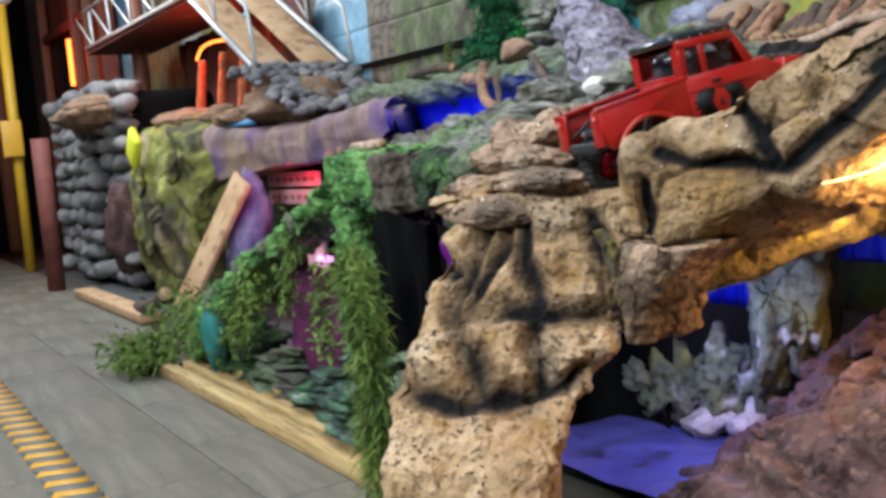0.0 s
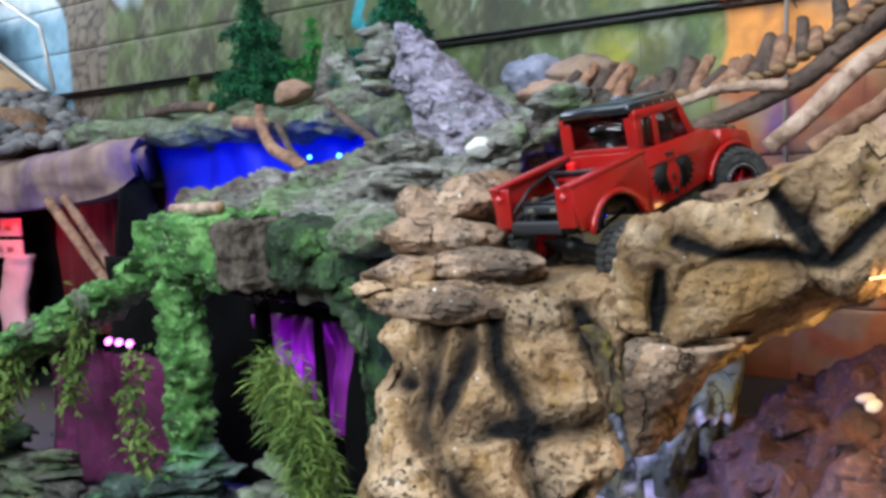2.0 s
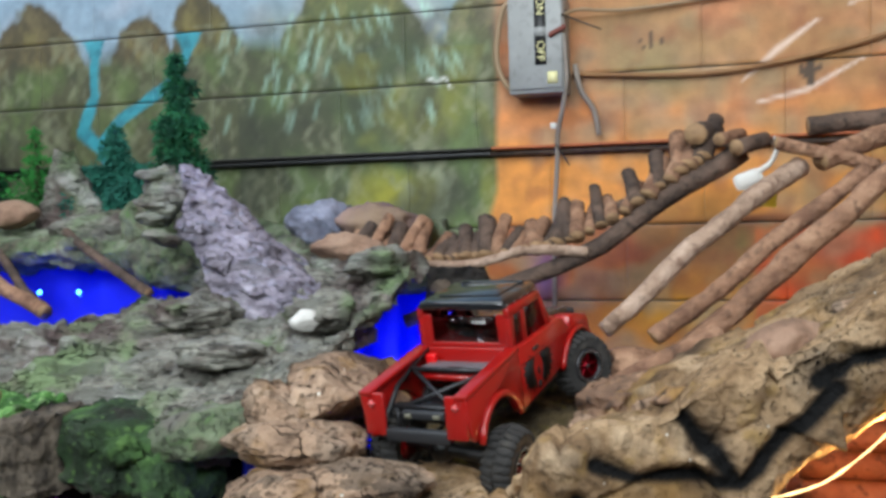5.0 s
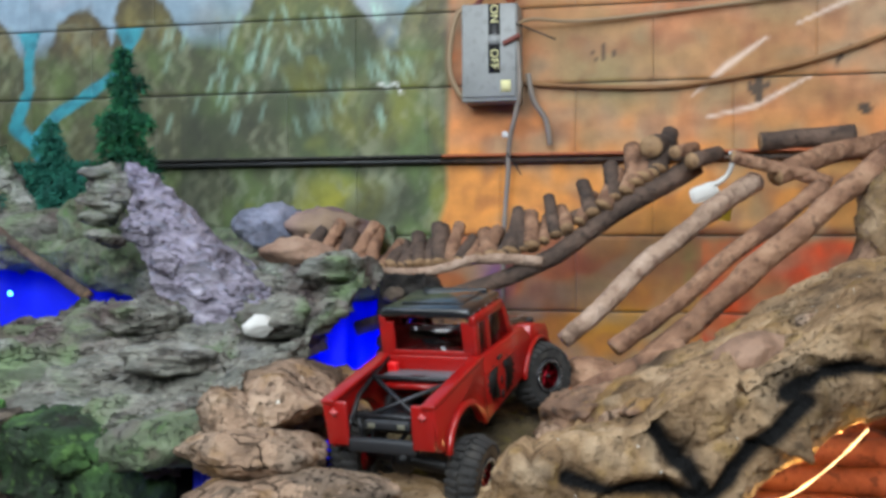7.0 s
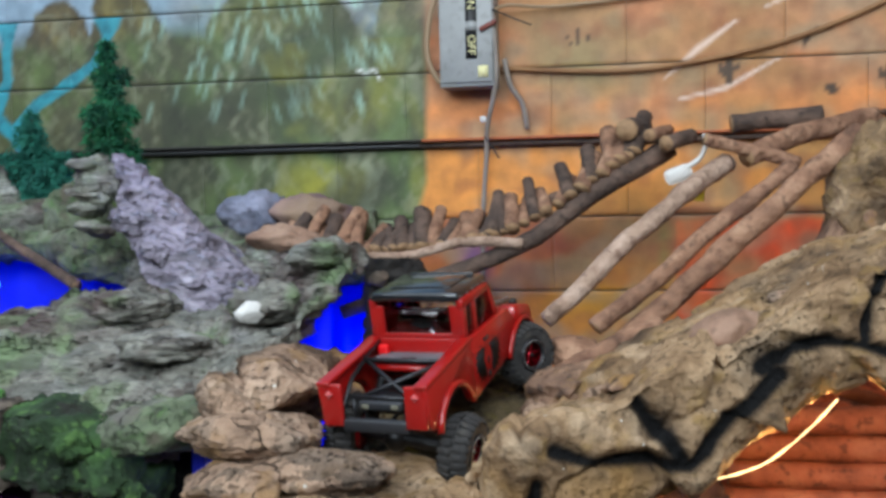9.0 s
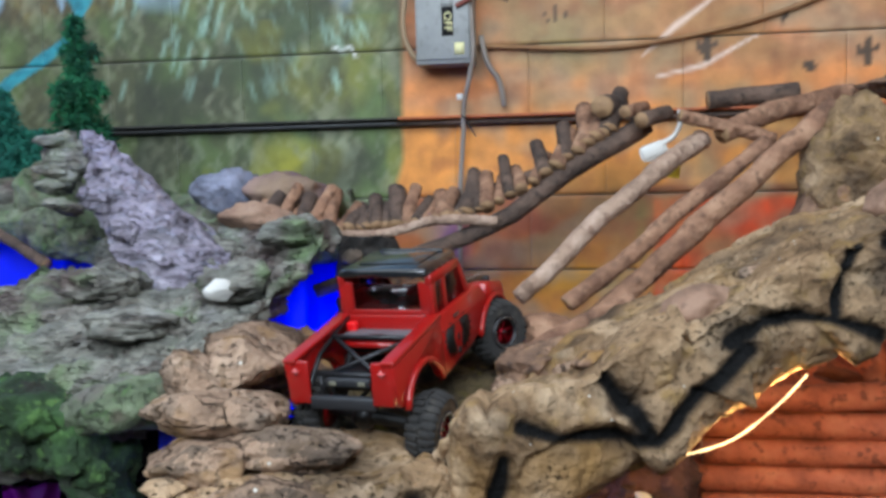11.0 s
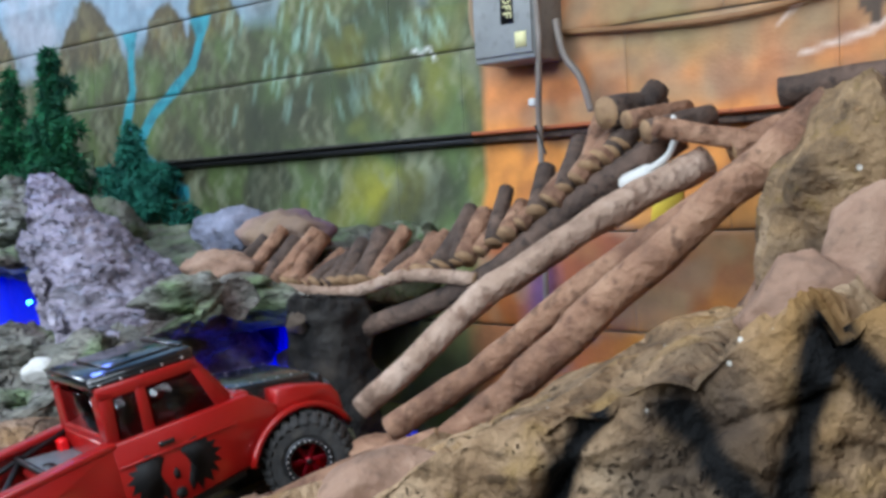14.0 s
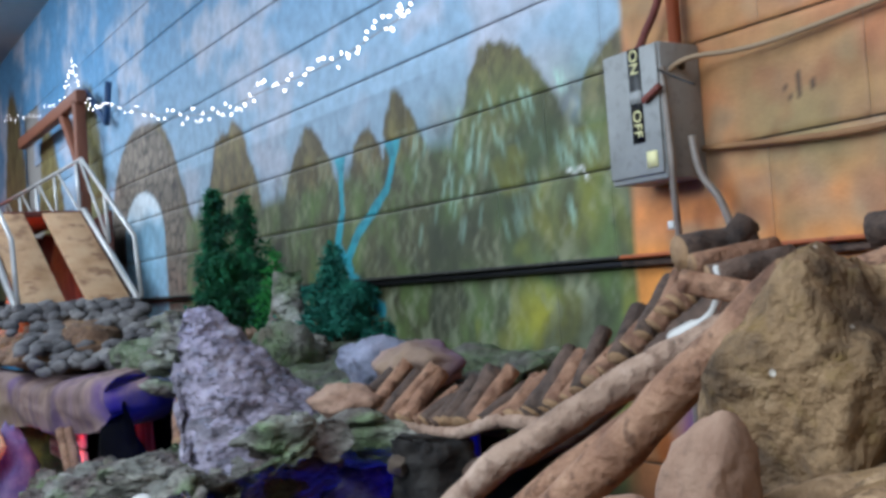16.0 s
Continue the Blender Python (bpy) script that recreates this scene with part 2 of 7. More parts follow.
M["purple_rock"] = surface("purple_rock", [srgb(80, 64, 66), srgb(126, 102, 98), srgb(162, 136, 122)], 4, 0.85, 0.5, 40, stain=srgb(120, 96, 108), stretch=(1.6, 0.5, 0.5), patches=((srgb(92, 66, 118), 3.0, 0.52), (srgb(140, 118, 92), 2.5, 0.50)))
M["maroon"] = surface("maroon_rock", [srgb(34, 22, 24), srgb(74, 46, 44), srgb(114, 80, 76)], 8, 0.8, 0.9, 45, speck=srgb(150, 120, 110), speck_amount=0.3, cracks=13, patches=((srgb(84, 50, 34), 6.0, 0.54), (srgb(28, 20, 26), 7.0, 0.55)))
M["bark_dark"] = surface("dark_bark", [srgb(12, 11, 10), srgb(30, 26, 23), srgb(58, 50, 42)], 12, 0.95, 1.2, 40, cracks=24)
M["pillar_rock"] = surface("grey_green_pillar_rock", [srgb(40, 44, 38), srgb(92, 98, 78), srgb(128, 128, 112)], 8, 0.9, 1.2, 40, stain=srgb(70, 66, 40), cracks=9, patches=((srgb(122, 118, 50), 7.0, 0.55), (srgb(214, 208, 208), 11.0, 0.57)))
M["pale_slab"] = surface("pale_lilac_stone", [srgb(120, 112, 118), srgb(186, 176, 182), srgb(212, 204, 206)], 10, 0.85, 0.6, 50, speck=srgb(90, 82, 84), speck_amount=0.3, cracks=9)
M["slate"] = surface("blue_green_slate", [srgb(26, 34, 30), srgb(62, 82, 72), srgb(112, 132, 120)], 12, 0.85, 1.2, 50, speck=srgb(40, 80, 44), patches=((srgb(96, 150, 96), 9.0, 0.52), (srgb(160, 168, 160), 14.0, 0.57)), cracks=22)
M["rust_rock"] = surface("rust_painted_rock", [srgb(136, 58, 32), srgb(188, 92, 50), srgb(210, 122, 74)], 8, 0.85, 0.7, 45, speck=srgb(80, 34, 20), cracks=12)
M["yellow_rock"] = surface("yellow_green_rock", [srgb(36, 36, 22), srgb(112, 112, 50), srgb(160, 158, 76)], 4, 0.9, 0.8, 30, stain=srgb(40, 36, 38), cracks=3, patches=((srgb(150, 128, 104), 2.2, 0.53), (srgb(40, 34, 40), 3.2, 0.47)))
M["dusk_rock"] = surface("dusky_blue_rock", [srgb(62, 64, 80), srgb(108, 112, 128), srgb(150, 152, 170)], 9, 0.85, 1.0, 40, stain=srgb(80, 76, 84))
M["cobble"] = surface("grey_cobble", [srgb(62, 60, 62), srgb(104, 101, 102), srgb(140, 136, 133)], 6, 0.85, 0.6, 40)
M["pebble"] = surface("pale_river_stone", [srgb(100, 78, 62), srgb(140, 110, 90), srgb(162, 134, 112)], 9, 0.85, 0.5, 60, speck=srgb(84, 66, 56), speck_amount=0.4)
M["log"] = surface("peeled_log", [srgb(86, 60, 44), srgb(138, 102, 78), srgb(172, 136, 108)], 13, 0.85, 1.0, 50, speck=srgb(70, 48, 36), stain=srgb(104, 72, 54))
M["log_pale"] = surface("weathered_log", [srgb(112, 90, 74), srgb(160, 134, 114), srgb(188, 164, 146)], 13, 0.88, 1.0, 50, speck=srgb(96, 74, 60), stain=srgb(128, 100, 82))
M["log_dark"] = surface("dark_log", [srgb(44, 36, 32), srgb(80, 64, 54), srgb(112, 90, 76)], 12, 0.9, 0.8, 50, speck=srgb(34, 28, 24))
M["log_rust"] = surface("rust_brown_log", [srgb(126, 64, 40), srgb(176, 96, 62), srgb(196, 122, 84)], 10, 0.75, 0.5, 50, speck=srgb(70, 34, 22))
M["log_end"] = surface("cut_log_end", [srgb(120, 92, 66), srgb(168, 136, 98)], 30, 0.8, 0.3, 90)
M["board"] = surface("pine_board", [srgb(146, 116, 70), srgb(182, 152, 100), srgb(200, 174, 124)], 5, 0.75, 0.4, 60, stretch=(0.6, 8, 8), stain=srgb(112, 88, 50))
M["plank"] = surface("plywood_plank", [srgb(150, 112, 74), srgb(182, 146, 108), srgb(196, 164, 128)], 5, 0.75, 0.3, 70, stain=srgb(120, 82, 56))
M["needles"] = surface("dark_green_foam_foliage", [srgb(10, 44, 30), srgb(22, 84, 50), srgb(44, 124, 70)], 18, 0.95, 0.3, 90)
M["needles_bright"] = surface("bright_green_foliage", [srgb(26, 90, 34), srgb(50, 140, 54)], 18, 0.95, 0.3, 90)
M["teal_foliage"] = surface("teal_green_foliage", [srgb(20, 76, 70), srgb(50, 128, 104)], 18, 0.95, 0.3, 90)
M["fern"] = surface("olive_fern", [srgb(48, 66, 22), srgb(82, 106, 38), srgb(122, 138, 60)], 14, 0.8, 0.2, 80)
M["trunk"] = surface("model_tree_trunk", [srgb(40, 30, 22), srgb(72, 54, 40)], 20, 0.9, 0.5, 60)
# near-black colour standing in for shade in caves and hollows; also the far curtain
M["near_black"] = surface("near_black_surface", [srgb(4, 4, 4), srgb(12, 12, 12)], 5, 0.9, 0.2, 40)
M["blue_cloth"] = surface("blue_sheet", [(0.010, 0.014, 0.55), (0.016, 0.03, 0.75)], 5, 0.45, 0.4, 12)
M["pool"] = surface("dull_blue_violet_sheet", [(0.03, 0.03, 0.10), (0.07, 0.07, 0.26), (0.10, 0.09, 0.30)], 6, 0.35, 0.5, 20, stain=srgb(40, 26, 34))
M["magenta_cloth"] = surface("magenta_cloth", [(0.045, 0.003, 0.026), (0.13, 0.006, 0.075)], 9, 0.8, 0.8, 30, stain=(0.03, 0.004, 0.02))
M["violet_cloth"] = surface("violet_cloth", [(0.20, 0.012, 0.24), (0.40, 0.03, 0.42)], 3, 0.6, 0.4, 20)
M["box_grey"] = surface("grey_painted_steel", [srgb(128, 130, 128), srgb(152, 154, 152)], 7, 0.5, 0.1, 60, speck=srgb(104, 104, 100), speck_amount=0.35)
M["conduit"] = surface("grey_conduit", [srgb(116, 106, 96), srgb(148, 138, 128)], 12, 0.5, 0.1, 60)
M["tan_cable"] = plain("tan_painted_cable", srgb(150, 126, 96), 0.6)
M["decal"] = plain("matt_black_decal", srgb(12, 11, 11), 0.75)
M["black"] = plain("black_plastic", srgb(20, 20, 21), 0.45)
M["dark_metal"] = plain("dark_metal", srgb(52, 52, 54), 0.4, 0.6)
M["grey_plastic"] = plain("grey_plastic", srgb(96, 98, 102), 0.45)
M["bumper"] = plain("dark_grey_plastic", srgb(38, 39, 42), 0.55)
M["marker"] = plain("pale_red_lens", srgb(206, 96, 96), 0.4)
M["lens"] = plain("dim_lens", srgb(110, 108, 92), 0.35)
M["white"] = plain("white_plaster", srgb(204, 202, 196), 0.6)
M["cream"] = plain("cream_sticker", srgb(222, 216, 160), 0.6)
M["yellow"] = plain("yellow_card", srgb(220, 196, 60), 0.6)
M["red_paint"] = surface("red_body_paint", [srgb(138, 13, 10), srgb(158, 18, 13)], 5, 0.34, 0.02, 90, coat=0.3)
M["black_gloss"] = surface("black_gloss_paint", [srgb(14, 16, 20), srgb(24, 28, 32)], 6, 0.22, 0.02, 90, coat=0.7)
M["tyre"] = surface("dusty_tyre_rubber", [srgb(38, 37, 36), srgb(56, 54, 52)], 20, 0.85, 0.3, 120, stain=srgb(72, 68, 62))
M["rim"] = surface("red_anodised_rim", [srgb(110, 6, 20), srgb(150, 14, 32)], 20, 0.3, 0.02, 90, metal=0.8)
M["steel"] = plain("bright_screw", srgb(190, 186, 184), 0.3, 0.9)
M["taillight"] = plain("red_tail_light", srgb(220, 20, 24), 0.3)
M["pole_orange"] = plain("orange_painted_post", srgb(118, 70, 48), 0.6)
M["pole_yellow"] = plain("yellow_painted_pole", srgb(206, 160, 36), 0.5)
M["maroon_wood"] = surface("maroon_wood", [srgb(84, 38, 34), srgb(120, 62, 50)], 8, 0.75, 0.3, 50)
M["rail_white"] = plain("pale_metal_rail", srgb(196, 196, 194), 0.4, 0.3)
M["pink_sign"] = plain("pink_sign_board", srgb(228, 176, 180), 0.6)
M["sign_text"] = plain("faded_sign_lettering", srgb(176, 104, 116), 0.6)
M["ceiling"] = plain("pale_ceiling", srgb(196, 194, 188), 0.9)
M["hall_wall"] = plain("grey_hall_wall", srgb(150, 146, 140), 0.9)
M["tape_yellow"] = plain("yellow_tape", srgb(214, 160, 46), 0.5)
M["tape_dark"] = plain("grey_tape", srgb(100, 100, 98), 0.6)
M["tile"] = surface("grey_floor_tile", [srgb(80, 76, 66), srgb(102, 97, 85), srgb(120, 114, 100)], 2.2, 0.6, 0.35, 60, stretch=(1, 9, 1), stain=srgb(92, 86, 74), speck=srgb(70, 66, 58), speck_amount=0.35)
M["led_red"] = glow("red_led_glow", (1.0, 0.10, 0.02), 9)
M["led_orange"] = glow("orange_led_glow", (1.0, 0.22, 0.03), 3.5)
M["led_blue"] = glow("blue_led_glow", (0.05, 0.25, 1.0), 14)
M["led_magenta"] = glow("magenta_led_glow", (1.0, 0.2, 0.9), 4)
M["led_warm"] = glow("warm_led_strip_glow", (1.0, 0.68, 0.28), 2.6)
M["led_white"] = glow("string_light_glow", (1.0, 0.93, 0.85), 14)
M["headlight"] = glow("headlight_glow", (0.42, 0.72, 1.0), 1.2)


def glass_mat(name, tint):
    m, n, l, b = node_mat(name)
    b.inputs["Base Color"].default_value = (*tint, 1)
    b.inputs["Transmission Weight"].default_value, b.inputs["Roughness"].default_value = 1.0, 0.03
    b.inputs["IOR"].default_value = 1.4
    return m


M["glass"] = glass_mat("clear_windscreen", (0.62, 0.64, 0.67))
M["smoked"] = glass_mat("smoked_window", (0.10, 0.10, 0.11))


def mural_mat():
    m, n, l, b = node_mat("painted_block")
    at = n.new("ShaderNodeAttribute")
    at.attribute_name = "mural"
    tc = n.new("ShaderNodeTexCoord")
    ns = n.new("ShaderNodeTexNoise")
    ns.inputs["Scale"].default_value, ns.inputs["Detail"].default_value = 22, 8
    l.new(tc.outputs["Object"], ns.inputs["Vector"])
    mr = n.new("ShaderNodeMapRange")
    mr.inputs["From Min"].default_value, mr.inputs["From Max"].default_value = 0.25, 0.75
    mr.inputs["To Min"].default_value, mr.inputs["To Max"].default_value = 0.78, 1.22
    l.new(ns.outputs["Fac"], mr.inputs[0])
    mx = n.new("ShaderNodeMix")
    mx.data_type, mx.blend_type = "RGBA", "MULTIPLY"
    mx.inputs["Factor"].default_value = 1.0
    l.new(at.outputs["Color"], mx.inputs[6])
    l.new(mr.outputs[0], mx.inputs[7])
    l.new(mx.outputs[2], b.inputs["Base Color"])
    b.inputs["Roughness"].default_value = 0.62
    fine = n.new("ShaderNodeTexNoise")
    fine.inputs["Scale"].default_value, fine.inputs["Detail"].default_value = 140, 4
    l.new(tc.outputs["Object"], fine.inputs["Vector"])
    bp = n.new("ShaderNodeBump")
    bp.inputs["Strength"].default_value, bp.inputs["Distance"].default_value = 0.25, 0.004
    l.new(fine.outputs["Fac"], bp.inputs["Height"])
    l.new(bp.outputs[0], b.inputs["Normal"])
    return m


M["mural"] = mural_mat()

for key, gloss in (("near_black", 0.08), ("tan", 0.15), ("tan_pitted", 0.15), ("tan_stone", 0.2), ("grey_rock", 0.2)):
    for nd in M[key].node_tree.nodes:
        if nd.type == "BSDF_PRINCIPLED":
            nd.inputs["Specular IOR Level"].default_value = gloss

# ---- shape helpers ----


def empty(name, loc=(0, 0, 0)):
    ob = new(name)
    ob.location = loc
    ob.empty_display_size = 0.02
    return ob


def finish(name, bm, material, parent=None, label="", smooth=True):
    me = bpy.data.meshes.new(name)
    bmesh.ops.recalc_face_normals(bm, faces=bm.faces)
    for f in bm.faces:
        f.smooth = smooth
    bm.to_mesh(me)
    bm.free()
    for mm in material if isinstance(material, (list, tuple)) else [material]:
        me.materials.append(mm)
    ob = new(name, me)
    if parent:
        ob.parent = parent
    return tagged(ob, label)


def part(name, bm, material, parent, label="", smooth=True):
    return finish(name, bm, material, parent, label, smooth)


def add_box(bm, centre, size, turn=None, bevel=0.0):
    t = bmesh.new()
    bmesh.ops.create_cube(t, size=1.0)
    for v in t.verts:
        v.co = Vector((v.co.x * size[0], v.co.y * size[1], v.co.z * size[2]))
    if bevel:
        bmesh.ops.bevel(t, geom=list(t.edges), offset=bevel, segments=2, affect="EDGES", profile=0.5)
    mtx = Matrix.Translation(centre) @ (turn.to_4x4() if turn else Matrix.Identity(4))
    bmesh.ops.transform(t, matrix=mtx, verts=t.verts)
    merge(bm, t)
    return bm


def merge(bm, t):
    me = bpy.data.meshes.new("tmp")
    t.to_mesh(me)
    t.free()
    bm.from_mesh(me)
    bpy.data.meshes.remove(me)


def box_bm(centre, size, turn=None, bevel=0.0):
    return add_box(bmesh.new(), centre, size, turn, bevel)


def add_tube(bm, pts, radii, seg=10, cap=True, rough=0.0, seed=0.0):
    """A bent round bar through pts."""
    pts = [Vector(p) for p in pts]
    if not isinstance(radii, (list, tuple)):
        radii = [radii] * len(pts)
    rings = []
    side = None
    for i, p in enumerate(pts):
        d = (pts[min(i + 1, len(pts) - 1)] - pts[max(i - 1, 0)]).normalized()
        if side is None:
            side = d.orthogonal().normalized()
        side = (side - d * side.dot(d)).normalized()
        up = d.cross(side)
        ring = []
        for k in range(seg):
            a = 2 * math.pi * k / seg
            r = radii[i]
            if rough:
                q = p + (side * math.cos(a) + up * math.sin(a)) * r
                r *= 1 + rough * noise.noise(q * 28 + Vector((seed, 0, 0)))
            ring.append(bm.verts.new(p + (side * math.cos(a) + up * math.sin(a)) * r))
        rings.append(ring)
    for a, b in zip(rings, rings[1:]):
        for k in range(seg):
            bm.faces.new((a[k], a[(k + 1) % seg], b[(k + 1) % seg], b[k]))
    caps = []
    if cap:
        caps = [bm.faces.new(rings[0][::-1]), bm.faces.new(rings[-1])]
    return caps


def tube_bm(pts, radii, seg=10, **k):
    bm = bmesh.new()
    add_tube(bm, pts, radii, seg, **k)
    return bm


def spline(pts, n):
    """n points along a smooth curve through pts."""
    pts = [np.array(p, float) for p in pts]
    if len(pts) == 2:
        return [pts[0] + (pts[1] - pts[0]) * i / (n - 1) for i in range(n)]
    out, m = [], len(pts) - 1
    for i in range(n):
        u = i / (n - 1) * m
        k = min(int(u), m - 1)
        f = u - k
        p0, p1, p2, p3 = pts[max(k - 1, 0)], pts[k], pts[k + 1], pts[min(k + 2, m)]
        out.append(0.5 * (2 * p1 + (p2 - p0) * f + (2 * p0 - 5 * p1 + 4 * p2 - p3) * f * f + (3 * p1 - p0 - 3 * p2 + p3) * f ** 3))
    return out


def rocky(p, amp, scale, seed):
    """Height of carved rock at p: lumps, ledges, sharp chips and pits."""
    q = Vector(p) * scale + Vector((seed, seed * 1.7, seed * 0.3))
    h = noise.fractal(q, 1.0, 2.1, 4)
    ledge = abs(noise.noise(Vector((q.x * 0.6, q.y * 0.6, q.z * 2.2)))) - 0.25
    chip = noise.cell(q * 1.7 + 0.35 * noise.noise_vector(q * 1.3)) - 0.5
    crag = 0.5 - abs(noise.noise(q * 2.7)) * 1.6
    return amp * (0.75 * h - 1.1 * ledge + 0.45 * noise.noise(q * 3.1) + 0.45 * chip - 0.35 * max(0.0, crag) ** 2 * 2)


def loft(name, rings, material, nu=60, nv=40, amp=0.015, scale=9.0, seed=0.0, parent=None, label="", closed=True, carve=None, caps=True):
    """A rock skin through rings of points: smooth along and round, roughened outwards; carve(p) gives (depth, paint)."""
    rows = [spline(list(r) + ([r[0]] if closed else []), nv + (1 if closed else 0)) for r in rings]
    if closed:
        rows = [r[:-1] for r in rows]
    cols = [spline([r[j] for r in rows], nu) for j in range(len(rows[0]))]
    bm = bmesh.new()
    grid = [[bm.verts.new(Vector(cols[j][i])) for j in range(len(cols))] for i in range(nu)]
    nj = len(cols)
    for i in range(nu - 1):
        for j in range(nj if closed else nj - 1):
            bm.faces.new((grid[i][j], grid[i][(j + 1) % nj], grid[i + 1][(j + 1) % nj], grid[i + 1][j]))
    if closed and caps:
        bm.faces.new(grid[0][::-1])
        bm.faces.new(grid[-1])
    bmesh.ops.recalc_face_normals(bm, faces=bm.faces)
    bm.normal_update()
    paint = []
    moves = []
    for v in bm.verts:
        d = rocky(v.co, amp, scale, seed)
        pt = 0.0
        if carve:
            c, pt = carve(v.co)
            d -= c
        moves.append(v.normal * d)
        paint.append(pt)
    for v, mv in zip(bm.verts, moves):
        v.co += mv
    ob = finish(name, bm, material, parent, label)
    if carve:
        at = ob.data.attributes.new("paint", "FLOAT", "POINT")
        at.data.foreach_set("value", paint)
    return ob


def boulder(name, loc, size, material, seed=0.0, turn=(0, 0, 0), rough=0.18, cuts=5, sub=4, parent=None, label="", flat=0.0, thing=True, category="rock"):
    """A faceted stone: a ball cut by planes, with noise on it."""
    bm = bmesh.new()
    bmesh.ops.create_icosphere(bm, subdivisions=sub, radius=1.0)
    rnd = random.Random(int(seed * 1000) + 7)
    planes = []
    for _ in range(cuts):
        d = Vector((rnd.gauss(0, 1), rnd.gauss(0, 1), rnd.gauss(0, 1))).normalized()
        planes.append((d, rnd.uniform(0.62, 0.85)))
    rot = Euler([radians(a) for a in turn]).to_matrix()
    for v in bm.verts:
        p = v.co.copy()
        for d, h in planes:
            o = p.dot(d) - h
            if o > 0:
                p -= d * o * 0.85
        if flat and p.z < -flat:
            p.z = -flat
        q = p * 1.6 + Vector((seed * 3.1, seed, 0))
        p *= 1 + rough * (noise.fractal(q, 1.0, 2.0, 5) * 0.8 - abs(noise.noise(q * 2.3)) * 0.6 - 0.3 * abs(noise.noise(q * 5.1)))
        v.co = rot @ Vector((p.x * size[0], p.y * size[1], p.z * size[2])) + Vector(loc)
    ob = finish(name, bm, material, parent, label)
    if thing and not parent:
        tagged(ob, label, category)
    return ob


def log(name, pts, radii, material, label, category="log", parent=None, seed=0.0, n=14, seg=12, rough=0.12, wiggle=0.0, group=""):
    """A log with rough bark and lighter cut ends."""
    path = spline(pts, n)
    if not isinstance(radii, (list, tuple)):
        radii = [radii, radii]
    rr = [radii[0] + (radii[-1] - radii[0]) * i / (n - 1) for i in range(n)]
    if wiggle:
        path = [p + wiggle * np.array(noise.noise_vector(Vector(p) * 7 + Vector((seed, 0, 0)))) for p in path]
    bm = bmesh.new()
    caps = add_tube(bm, path, rr, seg, rough=rough, seed=seed)
    for f in caps:
        f.material_index = 1
    ob = finish(name, bm, [material, M["log_end"]], parent, label if parent else "")
    if not parent:
        tagged(ob, label, category, group)
    return ob


def blades(bm, base, direction, length, width, rnd):
    """One narrow leaf."""
    d = Vector(direction).normalized()
    s = d.orthogonal().normalized()
    s.rotate(Matrix.Rotation(rnd.uniform(0, 6.28), 3, d))
    b = Vector(base)
    m = b + d * length * 0.5 + Vector((0, 0, -0.06 * length))
    e = b + d * length + Vector((0, 0, -0.25 * length))
    v = [bm.verts.new(b), bm.verts.new(m + s * width), bm.verts.new(e), bm.verts.new(m - s * width)]
    bm.faces.new(v)


def pine(base, height, radius, material, label, seed, tiers=9, dense=1.0, clump=0.012, lean=(0, 0)):
    """A model pine: trunk, and a crown of many small needle clumps set in ragged tiers."""
    rnd = random.Random(seed)
    root = empty("pine_tree", base)
    part("trunk", tube_bm([(0, 0, -0.03), (lean[0] * 0.5, lean[1] * 0.5, height * 0.5), (lean[0], lean[1], height * 0.96)], [0.012, 0.008, 0.003], 8), M["trunk"], root)
    bm = bmesh.new()
    for i in range(tiers):
        f = i / (tiers - 1)
        z = height * (0.14 + 0.84 * f)
        r = radius * (1 - f) ** 0.75 * rnd.uniform(0.6, 1.3) + 0.008
        arms = max(4, int(6 * (1 - f) + 3))
        for a in range(arms):
            ang = 6.283 * a / arms + rnd.uniform(-0.4, 0.4)
            reach = r * rnd.uniform(0.45, 1.3)
            for k in range(max(2, int(5 * dense * reach / radius + 2))):
                s = (k + 0.6) / 5.5
                q = Vector((lean[0] * f + math.cos(ang) * reach * min(s, 1), lean[1] * f + math.sin(ang) * reach * min(s, 1), z - 0.25 * reach * s + rnd.uniform(-0.008, 0.008)))
                for _ in range(int(9 * dense)):
                    d = Vector((rnd.gauss(0, 1), rnd.gauss(0, 1), rnd.gauss(0.35, 0.8)))
                    blades(bm, q + d.normalized() * clump * 0.3, d, clump * rnd.uniform(0.8, 2.0), clump * 0.17, rnd)
    part("crown", bm, material, root, smooth=False)
    return tagged(root, label, "tree")


def foliage(name, centre, spread, count, length, width, material, label, seed, droop=0.0, kind="stuff", parent=None, path=None):
    """Loose leaves along a path or in a clump."""
    rnd = random.Random(seed)
    bm = bmesh.new()
    along = spline(path, 40) if path else None
    for _ in range(count):
        if path:
            p = along[rnd.randrange(40)]
            q = Vector(p) + Vector((rnd.gauss(0, spread[0]), rnd.gauss(0, spread[1]), rnd.gauss(0, spread[2])))
        else:
            q = Vector(centre) + Vector((rnd.gauss(0, spread[0]), rnd.gauss(0, spread[1]), rnd.gauss(0, spread[2])))
        d = Vector((rnd.gauss(0, 1), rnd.gauss(-0.4, 1), rnd.gauss(0.3 - droop, 0.8)))
        blades(bm, q, d, length * rnd.uniform(0.6, 1.4), width, rnd)
    ob = finish(name, bm, material, parent, label, smooth=False)
    if not parent:
        tagged(ob, label, "foliage", kind=kind)
    return ob


# ---- the painted block wall ----
WALL = 1.85
SKY_TOP, SKY_LOW = np.array(srgb(86, 134, 172)), np.array(srgb(150, 172, 188))


